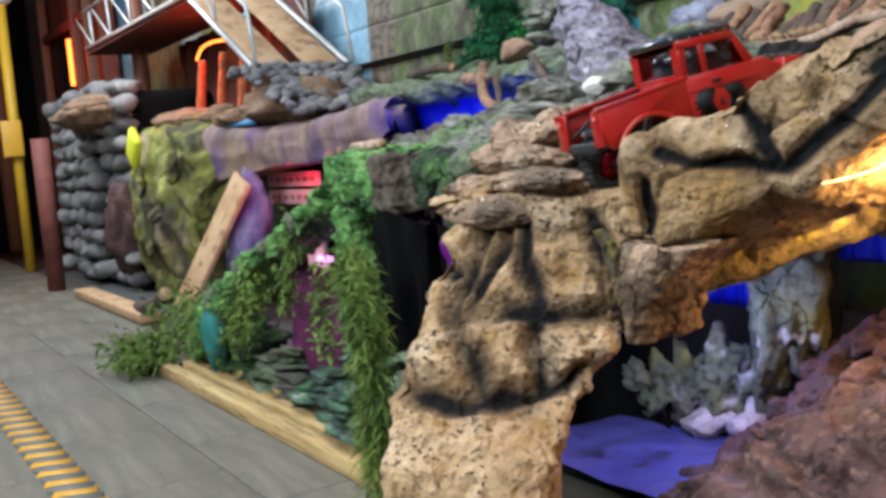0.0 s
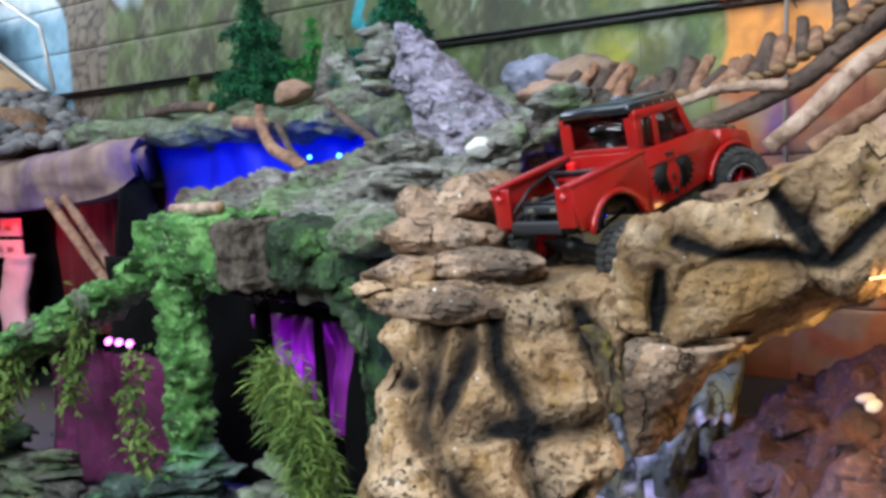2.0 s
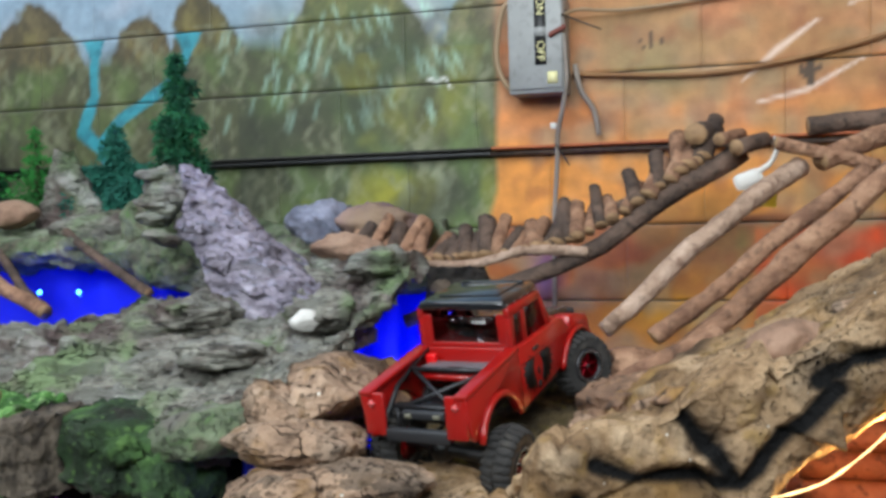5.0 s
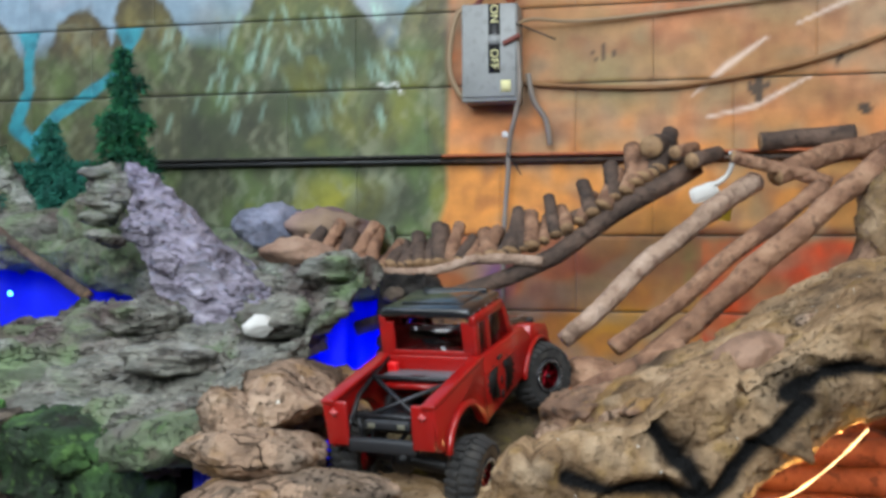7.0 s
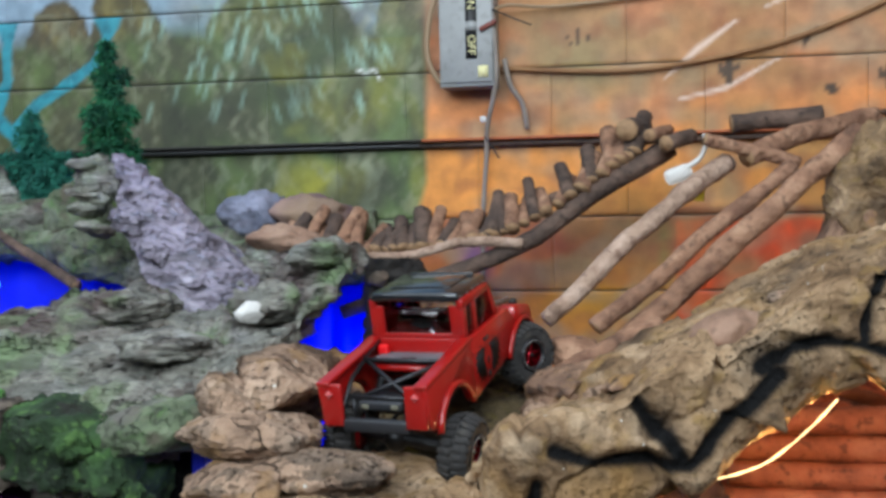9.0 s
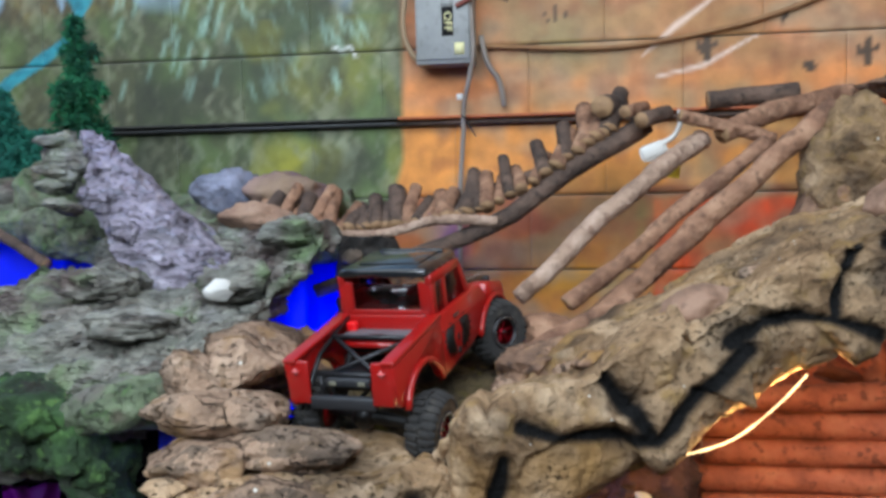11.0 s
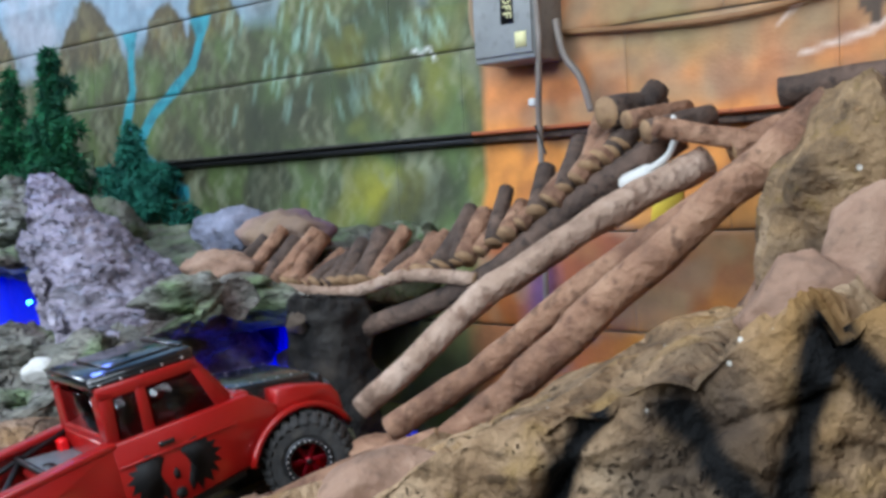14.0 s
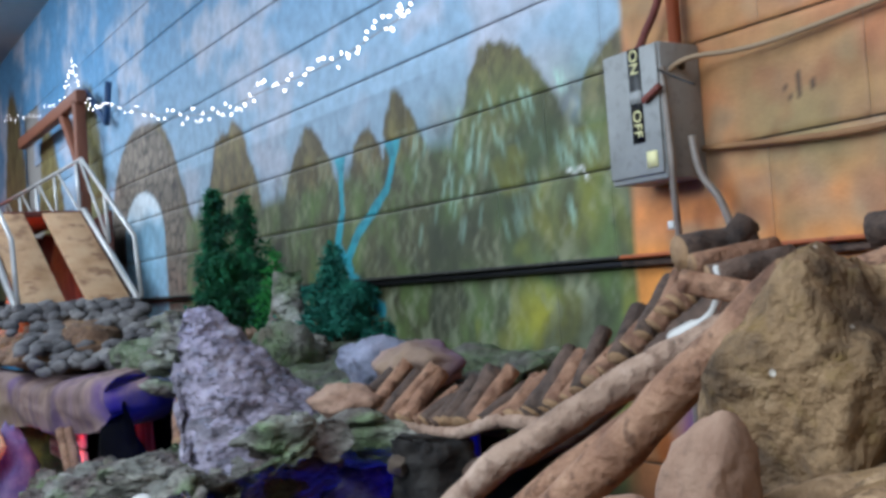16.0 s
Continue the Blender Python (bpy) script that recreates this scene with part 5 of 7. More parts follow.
boulder("round_stone", (-1.52, 1.42, 1.03), (0.09, 0.10, 0.09), M["moss_rock"], 12.3, (0, 0, 20), 0.25, label="mossy stone beside the spike")
pine((-1.29, 1.175, 1.10), 0.315, 0.058, M["needles"], "dark green model pine behind the spike", 3, 11, 2.2, 0.014)
pine((-2.38, 1.68, 1.04), 0.48, 0.16, M["needles"], "large dark green model pine by the wall", 4, 13, 2.2, 0.018)
pine((-2.05, 1.64, 1.05), 0.26, 0.10, M["needles_bright"], "small green model pine beside the large one", 5, 7, 1.1, 0.014)
pine((-1.84, 1.73, 1.05), 0.26, 0.13, M["teal_foliage"], "bushy teal-green model tree by the wall", 6, 8, 2.2, 0.018)
pine((-2.65, 1.62, 1.03), 0.14, 0.05, M["fern"], "tiny dry model tree on the shelf", 7, 5, 0.8, 0.012)
log("driftwood", [(-2.05, 1.38, 1.02), (-1.962, 1.305, 0.945), (-1.86, 1.255, 0.885), (-1.69, 1.20, 0.83)], [0.016, 0.020], M["log"], "curved grey branch from the shelf down to the trail", "branch", wiggle=0.006, seed=1)
log("driftwood", [(-1.97, 1.37, 0.985), (-1.87, 1.305, 0.91), (-1.71, 1.21, 0.838)], [0.011, 0.013], M["log_dark"], "short dark branch beside another branch", "branch", wiggle=0.01, seed=2)
log("driftwood", [(-1.76, 1.38, 1.02), (-1.56, 1.265, 0.940), (-1.40, 1.195, 0.875)], [0.011, 0.014], M["log_dark"], "straight brown branch leaning on the trail", "branch", wiggle=0.006, seed=3)
log("driftwood", [(-2.75, 1.48, 1.05), (-2.5, 1.45, 1.06), (-2.35, 1.44, 1.045)], [0.018, 0.02], M["log_dark"], "grey stick lying on the shelf", "branch", wiggle=0.01, seed=4)
log("driftwood", [(-2.14, 1.36, 0.98), (-1.98, 1.34, 0.965)], [0.024, 0.022], M["log"], "short peeled log on the shelf's edge", "branch", seed=5)

# blue sheets hung in the caves
def sheet(name, x0, x1, z0, z1, y, material, label, seed, depth=0.05, nx=50, nz=24, slope=0.0):
    bm = bmesh.new()
    g = [[bm.verts.new((x0 + (x1 - x0) * i / nx, y + depth * noise.noise(Vector((i * 0.28 + seed, k * 0.10, seed))) + slope * i / nx, z0 + (z1 - z0) * k / nz)) for k in range(nz + 1)] for i in range(nx + 1)]
    for i in range(nx):
        for k in range(nz):
            bm.faces.new((g[i][k], g[i + 1][k], g[i + 1][k + 1], g[i][k + 1]))
    ext = bmesh.ops.extrude_face_region(bm, geom=list(bm.faces))
    bmesh.ops.translate(bm, verts=[v for v in ext["geom"] if isinstance(v, bmesh.types.BMVert)], vec=(0, 0.004, 0))
    return tagged(finish(name, bm, material), label, "sheet")


sheet("blue_sheet", -2.75, -1.25, 0.40, 1.0, 1.50, M["blue_cloth"], "creased blue sheet hung at the back of the cave", 1.0)
sheet("blue_sheet", -1.25, -0.74, 0.25, 0.93, 1.45, M["blue_cloth"], "blue sheet hung under the bridge", 2.0, 0.02)
sheet("blue_sheet", -0.88, -0.80, 0.35, 0.72, 0.66, M["blue_cloth"], "blue sheet between the stones", 3.0, 0.01)
sheet("blue_sheet", -0.66, -0.50, 0.40, 0.66, 1.42, M["blue_cloth"], "blue sheet behind the pale rocks", 4.0, 0.03)
for x in (-1.885, -1.76):
    tagged(finish("blue_diode", tube_bm([(x, 1.42, 0.858), (x + 0.008, 1.41, 0.857)], 0.006, 8), M["led_blue"]), "small glowing blue diode in the cave", "lamp", "diodes in the cave")

# ---- log bridge ----
BR = [(-0.93, 1.33, 0.955), (-0.70, 1.365, 0.945), (-0.42, 1.405, 0.985), (-0.14, 1.44, 1.155)]
log("bridge_beam", [(-0.80, 1.31, 0.80), (-0.55, 1.36, 0.885), (-0.39, 1.39, 0.945), (-0.19, 1.42, 1.085), (-0.06, 1.44, 1.16)], [0.016, 0.026], M["log_dark"], "dark crooked branch carrying the log bridge", "branch", wiggle=0.008, seed=6)
log("bridge_beam", [(-0.86, 1.32, 0.935), (-0.66, 1.34, 0.925), (-0.52, 1.36, 0.955), (-0.39, 1.37, 0.945)], [0.010, 0.013], M["log_pale"], "thin grey stick along the bridge's edge", "branch", wiggle=0.006, seed=7)
log("bridge_beam", [(-0.9, 1.44, 0.95), (-0.6, 1.46, 0.96), (-0.12, 1.50, 1.12)], [0.016, 0.018], M["log_dark"], "dark branch under the back of the bridge", "branch", wiggle=0.008, seed=8)
rb2 = random.Random(11)
for i, p in enumerate(spline(BR, 38)):
    r = rb2.uniform(0.013, 0.022)
    up = rb2.uniform(0.035, 0.085)
    dx = rb2.uniform(-0.035, 0.035)
    log("bridge_log", [(p[0], p[1] - 0.03, p[2] - 0.005), (p[0] + dx, p[1] + 0.05, p[2] + up)], [r, r * rb2.uniform(0.85, 1.1)], M["log_dark"] if rb2.random() < 0.55 else M["log"], "short brown log laid across the bridge", "log", None, i * 1.3, 6, 9, 0.2, 0.004, "logs of the bridge")
log("bridge_log", [(-0.155, 1.40, 1.20), (-0.12, 1.50, 1.21)], [0.026, 0.026], M["log_dark"], "thick dark log end at the bridge's head", "log", None, 3, 6, 12, 0.1)
log("bridge_log", [(-0.105, 1.37, 1.185), (-0.06, 1.48, 1.20)], [0.014, 0.014], M["log"], "small cut log at the bridge's head", "log", None, 4, 6, 12, 0.1)
log("bridge_log", [(-0.07, 1.36, 1.165), (-0.01, 1.45, 1.185)], [0.018, 0.017], M["log_dark"], "dark cut log at the bridge's head", "log", None, 5, 6, 12, 0.1)
loft("bridge_pier_rock", [[(x0, 1.27, z), (0.5 * (x0 + x1), 1.255, z), (x1, 1.28, z), (x1, 1.36, z), (0.5 * (x0 + x1), 1.38, z), (x0, 1.36, z)] for z, x0, x1 in ((0.20, -0.745, -0.60), (0.45, -0.745, -0.60), (0.65, -0.745, -0.60), (0.80, -0.74, -0.61), (0.90, -0.74, -0.62), (0.925, -0.73, -0.64))], M["bark_dark"], 60, 60, 0.014, 13.0, 13.1)
tagged(bpy.data.objects["bridge_pier_rock"], "dark flat-topped bark slab standing under the bridge", "rock")
boulder("lichen_patch", (-0.70, 1.258, 0.88), (0.025, 0.02, 0.022), M["yellow_rock"], 13.4, (0, 0, 0), 0.2, label="yellow lichen on the dark slab")

# ---- leaning poles ----
log("leaning_pole", [(-0.31, 1.00, 0.824), (-0.12, 1.10, 0.995), (0.05, 1.281, 1.124)], [0.016, 0.022], M["log_pale"], "pale peeled pole leaning towards the ridge", "pole", wiggle=0.008, seed=9, rough=0.22, n=26)
log("leaning_pole", [(-0.215, 0.955, 0.815), (-0.06, 1.032, 0.935), (0.158, 1.140, 1.106)], [0.017, 0.016], M["log"], "brown peeled pole leaning on the crossbar", "pole", wiggle=0.008, seed=10, rough=0.22, n=26)
log("leaning_pole", [(-0.222, 0.955, 0.738), (0.03, 1.02, 0.956), (0.275, 1.082, 1.168)], [0.020, 0.022], M["log"], "long brown peeled pole leaning on the rocks", "pole", wiggle=0.008, seed=11, rough=0.22, n=26)
log("leaning_pole", [(0.09, 1.27, 1.13), (0.24, 1.40, 1.185), (0.40, 1.52, 1.215)], [0.022, 0.024], M["log"], "thick pole end resting at the top", "pole", wiggle=0.006, seed=12)
log("cross_pole", [(0.005, 1.235, 1.168), (0.09, 1.27, 1.145), (0.20, 1.30, 1.115)], [0.013, 0.015], M["log"], "short pole tied across the leaning poles", "pole", wiggle=0.006, seed=13)
log("cross_pole", [(0.08, 1.48, 1.21), (0.28, 1.50, 1.225)], [0.022, 0.022], M["log_dark"], "dark log lying across the top", "pole", seed=14)
boulder("log_foot_stone", (-0.262, 0.985, 0.765), (0.055, 0.05, 0.035), M["log"], 14.0, (0, 0, 30), 0.2, label="brown knot of wood at the poles' feet")
log("fallen_pole", [(-0.26, 0.700, 0.700), (-0.18, 0.78, 0.752), (-0.11, 0.85, 0.795)], [0.020, 0.018], M["log_dark"], "dark pole lying behind the trail", "pole", seed=15, wiggle=0.006)
log("fallen_pole", [(-0.29, 0.80, 0.742), (-0.19, 0.85, 0.792), (-0.10, 0.90, 0.828)], [0.018, 0.016], M["log"], "brown pole lying behind the trail", "pole", seed=16, wiggle=0.006)
bone = empty("white_bracket", (-0.035, 1.29, 1.105))
part("plate", box_bm((-0.012, 0, -0.008), (0.058, 0.012, 0.034), Euler((0, -0.35, 0)).to_matrix(), 0.010), M["white"], bone)
part("hook", tube_bm(spline([(0.0, 0, 0.004), (0.03, 0, 0.022), (0.044, 0, 0.052), (0.040, 0, 0.076)], 12), [0.006, 0.006, 0.006, 0.006, 0.005, 0.005, 0.005, 0.005, 0.004, 0.004, 0.004, 0.003], 8), M["white"], bone)
tagged(bone, "white plastic hooked bracket between the poles", "bracket")
tagged(finish("yellow_card", box_bm((-0.012, 1.30, 1.062), (0.042, 0.006, 0.045), Euler((0, 0.1, 0.2)).to_matrix(), 0.002), M["yellow"]), "yellow printed card behind the poles", "sign")

# ---- rocks on the right ----
boulder("corner_boulder", (0.312, 1.07, 1.040), (0.105, 0.12, 0.145), M["boulder"], 15.2, (0, 14, 20), 0.22, 6, 5, label="tall tan boulder at the top of the trail")
boulder("corner_boulder", (0.24, 1.04, 0.93), (0.06, 0.07, 0.14), M["brown_rock"], 15.5, (0, 20, 20), 0.25, label="brown rock at the boulder's foot")
boulder("corner_boulder", (0.355, 0.875, 1.034), (0.033, 0.038, 0.058), M["pebble"], 15.8, (0, 14, 20), 0.14, 3, 4, label="smooth pale domed stone on the trail")
boulder("corner_boulder", (0.318, 0.845, 1.004), (0.056, 0.042, 0.036), M["pebble"], 15.9, (0, -30, 20), 0.14, 4, 4, label="low smooth pale stone beside a domed one")
boulder("corner_boulder", (0.50, 1.20, 1.11), (0.16, 0.14, 0.11), M["brown_rock"], 16.1, (0, 0, 10), 0.2, label="dark cracked boulder at the trail's head")
boulder("corner_boulder", (0.58, 1.22, 1.20), (0.24, 0.16, 0.05), M["brown_rock"], 16.4, (0, 4, 10), 0.2, label="flat capstone on the boulders")
boulder("corner_boulder", (0.62, 1.05, 1.07), (0.16, 0.14, 0.09), M["grey_rock"], 16.7, (0, -6, 10), 0.25, label="grey rock bank beside the trail")

# ---- rust-coloured rock, stacked logs and maroon rock under the ridge ----
for k, (x, y, z, sx, sz, tilt) in enumerate(((0.22, 1.42, 0.57, 0.10, 0.075, -20), (0.33, 1.45, 0.60, 0.09, 0.06, 15), (0.42, 1.44, 0.61, 0.05, 0.08, 0), (0.52, 1.46, 0.61, 0.11, 0.07, -10), (0.68, 1.44, 0.62, 0.13, 0.09, 8), (0.30, 1.36, 0.54, 0.12, 0.06, 5), (0.62, 1.36, 0.52, 0.09, 0.14, 0), (0.45, 1.52, 0.36, 0.45, 0.24, 0))):
    boulder("rust_rock", (x, y, z), (sx, 0.09, sz), M["rust_rock"], 17.2 + 0.3 * k, (0, tilt, 8), 0.2, 4, label="rounded rust-brown rock behind the stacked logs")
for i in range(7):
    z = 0.592 - 0.0565 * i
    x0, x1 = (0.125, 0.49) if i == 0 else (0.045 - 0.006 * (i % 2), 0.508 + 0.006 * (i % 3))
    log("stacked_log", [(x0, 1.22, z - 0.004), (0.27, 1.217, z - 0.002), (x1, 1.22, z + 0.006 - 0.010 * (i % 2))], [0.028, 0.0285], M["log_rust"], "rust-brown log in a stacked wall", "log", None, i * 2.1, 14, 14, 0.08, 0.003, "stacked logs")
def heap_top(x, y):
    near = np.interp(x, [-0.40, -0.30, -0.20, -0.08, 0.08, 0.20, 0.70], [0.04, 0.12, 0.20, 0.29, 0.35, 0.36, 0.36])
    middle = np.interp(x, [-0.60, -0.50, -0.375, -0.20, -0.10, 0.03, 0.08, 0.70], [0.04, 0.10, 0.20, 0.30, 0.36, 0.40, 0.36, 0.34])
    crest = np.interp(x, [-0.60, -0.47, -0.40, -0.34, -0.25, -0.16, -0.11, -0.05, 0.015, 0.035, 0.70], [0.08, 0.20, 0.32, 0.345, 0.39, 0.43, 0.48, 0.49, 0.52, 0.28, 0.26])
    return float(np.interp(y, [0.55, 0.90, 1.14], [near, middle, crest]))


def heap_section(x):
    back = 1.30 if x < 0.03 else 1.16
    return [(x, 0.34, -0.04), (x, 0.40, 0.6 * heap_top(x, 0.4)), (x, 0.48, heap_top(x, 0.48) - 0.02), (x, 0.62, heap_top(x, 0.62)), (x, 0.80, heap_top(x, 0.80)), (x, 0.98, heap_top(x, 0.98)), (x, 1.10, heap_top(x, 1.14)), (x, back - 0.03, heap_top(x, 1.2) - 0.06), (x, back, -0.04)]


loft("maroon_rock", [heap_section(x) for x in (-0.52, -0.44, -0.36, -0.28, -0.20, -0.12, -0.05, 0.005, 0.025, 0.045, 0.12, 0.30, 0.50, 0.72)], M["maroon"], 220, 160, 0.030, 9.0, 71.0)
tagged(bpy.data.objects["maroon_rock"], "heap of maroon rock below the ridge", "rock")
for k, (x, y, z) in enumerate(((-0.139, 0.965, 0.385), (-0.20, 1.10, 0.31), (-0.11, 0.90, 0.39), (-0.17, 0.99, 0.35), (-0.08, 1.02, 0.44))):
    boulder("pale_chip", (x, y, z), (0.020, 0.014, 0.010), M["white"], 60 + k, (0, -20, 40 * k), 0.2, 4, 2, label="small pale chip of stone on the maroon rock")
rd = random.Random(44)
for k in range(16):
    x, y = -0.38 + 0.40 * (k % 4) / 3 + rd.uniform(-0.04, 0.04), 0.58 + 0.15 * (k // 4) + rd.uniform(-0.04, 0.04)
    boulder("heap_stone", (x, y, heap_top(x, y) - 0.012), (rd.uniform(0.040, 0.065), rd.uniform(0.035, 0.055), rd.uniform(0.026, 0.040)), M["maroon"], 160 + k, (rd.uniform(-20, 20), rd.uniform(-30, 0), rd.uniform(0, 90)), 0.45, 7, 4, label="angular maroon stone in the heap")
boulder("pale_rock", (-0.66, 1.02, 0.17), (0.09, 0.09, 0.13), M["pillar_rock"], 20.1, (0, 25, 10), 0.55, 14, 5, label="pale pointed rock in the blue pool")
boulder("pale_rock", (-0.78, 0.97, 0.15), (0.11, 0.08, 0.12), M["pillar_rock"], 20.4, (0, -30, 10), 0.55, 12, 5, label="pale leaning rock in the blue pool")
boulder("pale_rock", (-0.475, 1.04, 0.40), (0.112, 0.09, 0.34), M["pillar_rock"], 20.7, (0, 4, 10), 0.42, 11, 5, label="tall grey-green rock pillar under the ridge")
boulder("pale_rock", (-0.653, 0.983, 0.098), (0.082, 0.075, 0.036), M["pale_slab"], 21.0, (6, -8, 10), 0.25, 8, 4, label="flat pale stone in the pool")
boulder("pale_rock", (-0.595, 1.071, 0.118), (0.090, 0.075, 0.046), M["pale_slab"], 21.3, (4, 10, 40), 0.25, 8, 4, label="flat pale stone in the pool")
boulder("pale_rock", (-0.540, 0.959, 0.108), (0.045, 0.045, 0.030), M["pale_slab"], 21.6, (0, -12, 70), 0.25, 8, 4, label="flat pale stone in the pool")
pool = bmesh.new()
bmesh.ops.create_grid(pool, x_segments=50, y_segments=50, size=0.5)
for v in pool.verts:
    v.co = Vector((-0.35 + v.co.x * 1.1, 1.15 + v.co.y * 1.1, 0.075 + 0.012 * noise.noise(v.co * 7)))
tagged(finish("pool_sheet", pool, M["pool"]), "rippled blue sheet laid as a pool", "sheet")
# ---- mossy arch and cave ----
def block_ring(x, y0, y1, z0, z1, c=0.018):
    """A square-cut section with tight corners."""
    return [(x, y0, z0 + c), (x, y0, 0.5 * (z0 + z1)), (x, y0, z1 - c), (x, y0 + c, z1), (x, 0.5 * (y0 + y1), z1), (x, y1 - c, z1), (x, y1, z1 - c), (x, y1, z0 + c), (x, y1 - c, z0), (x, 0.5 * (y0 + y1), z0), (x, y0 + c, z0)]


loft("moss_slab", [block_ring(-1.488, 0.49, 0.62, 0.65, 0.72), block_ring(-1.475, 0.465, 0.64, 0.63, 0.745), block_ring(-1.34, 0.462, 0.64, 0.615, 0.752), block_ring(-1.215, 0.465, 0.64, 0.603, 0.745)], M["moss"], 80, 90, 0.014, 20.0, 51.0)
tagged(bpy.data.objects["moss_slab"], "bright green mossy slab over the cave", "rock")
loft("bark_slab", [block_ring(-1.222, 0.462, 0.64, 0.600, 0.742), block_ring(-1.20, 0.464, 0.64, 0.597, 0.740), block_ring(-1.175, 0.485, 0.64, 0.597, 0.738), block_ring(-1.16, 0.515, 0.64, 0.60, 0.735)], M["bark"], 40, 90, 0.010, 22.0, 53.0)
tagged(bpy.data.objects["bark_slab"], "rough grey bark end of the mossy slab", "rock")
log("slab_stick", [(-1.42, 0.53, 0.762), (-1.27, 0.535, 0.764)], [0.013, 0.013], M["log_pale"], "cut pale stick lying on the mossy slab", "stick", seed=17)
loft("moss_arch", [block_ring(-1.165, 0.55, 0.70, 0.605, 0.735), block_ring(-1.09, 0.525, 0.70, 0.605, 0.738), block_ring(-1.02, 0.515, 0.69, 0.60, 0.722), block_ring(-0.965, 0.515, 0.68, 0.565, 0.69), block_ring(-0.925, 0.525, 0.67, 0.50, 0.645), block_ring(-0.905, 0.53, 0.65, 0.42, 0.58), block_ring(-0.90, 0.54, 0.64, 0.20, 0.50), block_ring(-0.885, 0.55, 0.62, 0.0, 0.42)], M["dark_moss"], 110, 90, 0.016, 12.0, 55.0)
tagged(bpy.data.objects["moss_arch"], "dark green mossy arch leg beside the climb", "rock")
loft("moss_branch", [[(x, y - 0.02, z - t), (x, y - 0.035, z - 0.4 * t), (x, y, z), (x, y + 0.10, z - 0.01), (x, y + 0.13, z - 0.5 * t), (x, y + 0.10, z - t)] for x, y, z, t in ((-1.44, 0.44, 0.67, 0.06), (-1.60, 0.445, 0.61, 0.07), (-1.80, 0.45, 0.545, 0.075), (-2.0, 0.45, 0.485, 0.08), (-2.25, 0.45, 0.40, 0.11), (-2.5, 0.45, 0.30, 0.16), (-2.75, 0.46, 0.16, 0.16))], M["moss"], 110, 50, 0.022, 16.0, 57.0)
tagged(bpy.data.objects["moss_branch"], "sloping mossy branch-like rock down to the floor", "rock")
loft("ivy_pillar", [[(-1.40 + dx, 0.45, z), (-1.36 + dx, 0.43, z), (-1.32 + dx, 0.45, z), (-1.32 + dx, 0.51, z), (-1.36 + dx, 0.53, z), (-1.40 + dx, 0.51, z)] for z, dx in ((0.20, -0.02), (0.32, 0.0), (0.45, 0.01), (0.63, 0.02))], M["moss"], 60, 40, 0.025, 18.0, 59.0)
tagged(bpy.data.objects["ivy_pillar"], "ivy-covered pillar under the slab", "rock")
def slate_pile(x0, x1, y, top, label, seed, material):
    root = empty("slate_pile", (0, 0, 0))
    r = random.Random(seed)
    z = -0.02
    while z < top:
        h = r.uniform(0.016, 0.030)
        f = max(0.25, 1 - 0.55 * (max(z, 0.0) / top) ** 1.5)
        mid, half = 0.5 * (x0 + x1) + r.uniform(-0.02, 0.02), 0.5 * (x1 - x0) * f
        n = max(1, int(half / 0.07))
        for k in range(n):
            x = mid - half + (k + 0.5) * 2 * half / n + r.uniform(-0.015, 0.015)
            boulder("slate", (x, y + r.uniform(-0.02, 0.02), z + 0.5 * h), (half / n * 1.25, 0.09 * f + 0.02, h * 0.85), material, seed + z * 31 + k, (r.uniform(-14, 14), r.uniform(-16, 16), r.uniform(-25, 25)), 0.6, 8, 3, parent=root, thing=False)
        z += h
    return tagged(root, label, "rock pile")


slate_pile(-1.47, -1.22, 0.47, 0.26, "stacked blue-green slate under the ivy pillar", 5, M["slate"])
slate_pile(-1.24, -0.90, 0.50, 0.24, "grey-green stacked slate base of the cave", 6, M["moss_rock"])
slate_pile(-1.80, -1.42, 0.52, 0.13, "low grey-green slate behind the boards", 7, M["slate"])
slate_pile(-2.20, -1.78, 0.54, 0.14, "low mossy slate behind the boards", 8, M["moss_rock"])
slate_pile(-2.60, -2.15, 0.56, 0.20, "dark mossy slate behind the boards", 9, M["dark_moss"])
sheet("cave_lining", -1.56, -1.20, 0.20, 0.475, 0.86, M["violet_cloth"], "violet lit cloth at the back of the cave", 6.0, 0.05)
sheet("cave_lining", -1.98, -1.44, 0.10, 0.43, 0.545, M["magenta_cloth"], "magenta cloth at the back of the cave", 7.0, 0.04)
# near-black sheet and shapes: the cave's shade put into their colour
sheet("cave_shade_sheet", -2.3, -0.74, -0.02, 0.60, 0.93, M["near_black"], "near-black sheet standing in for the cave's shade", 7.5, 0.03)
boulder("cave_shade", (-1.36, 0.70, 0.32), (0.022, 0.03, 0.34), M["near_black"], 23.6, (0, 0, 0), 0.15, label="near-black upright standing in for shade inside the cave")
boulder("cave_shade", (-1.285, 0.80, 0.30), (0.012, 0.02, 0.30), M["near_black"], 23.8, (0, 0, 0), 0.15, label="thin near-black upright standing in for shade inside the cave")
boulder("cave_shade", (-1.08, 0.76, 0.25), (0.10, 0.06, 0.28), M["near_black"], 23.9, (0, 0, 0), 0.15, label="near-black mass standing in for shade inside the cave")
boulder("cave_shade", (-1.15, 0.72, 0.59), (0.36, 0.10, 0.06), M["near_black"], 24.0, (0, 0, 0), 0.1, label="near-black slab standing in for shade under the cave's roof")
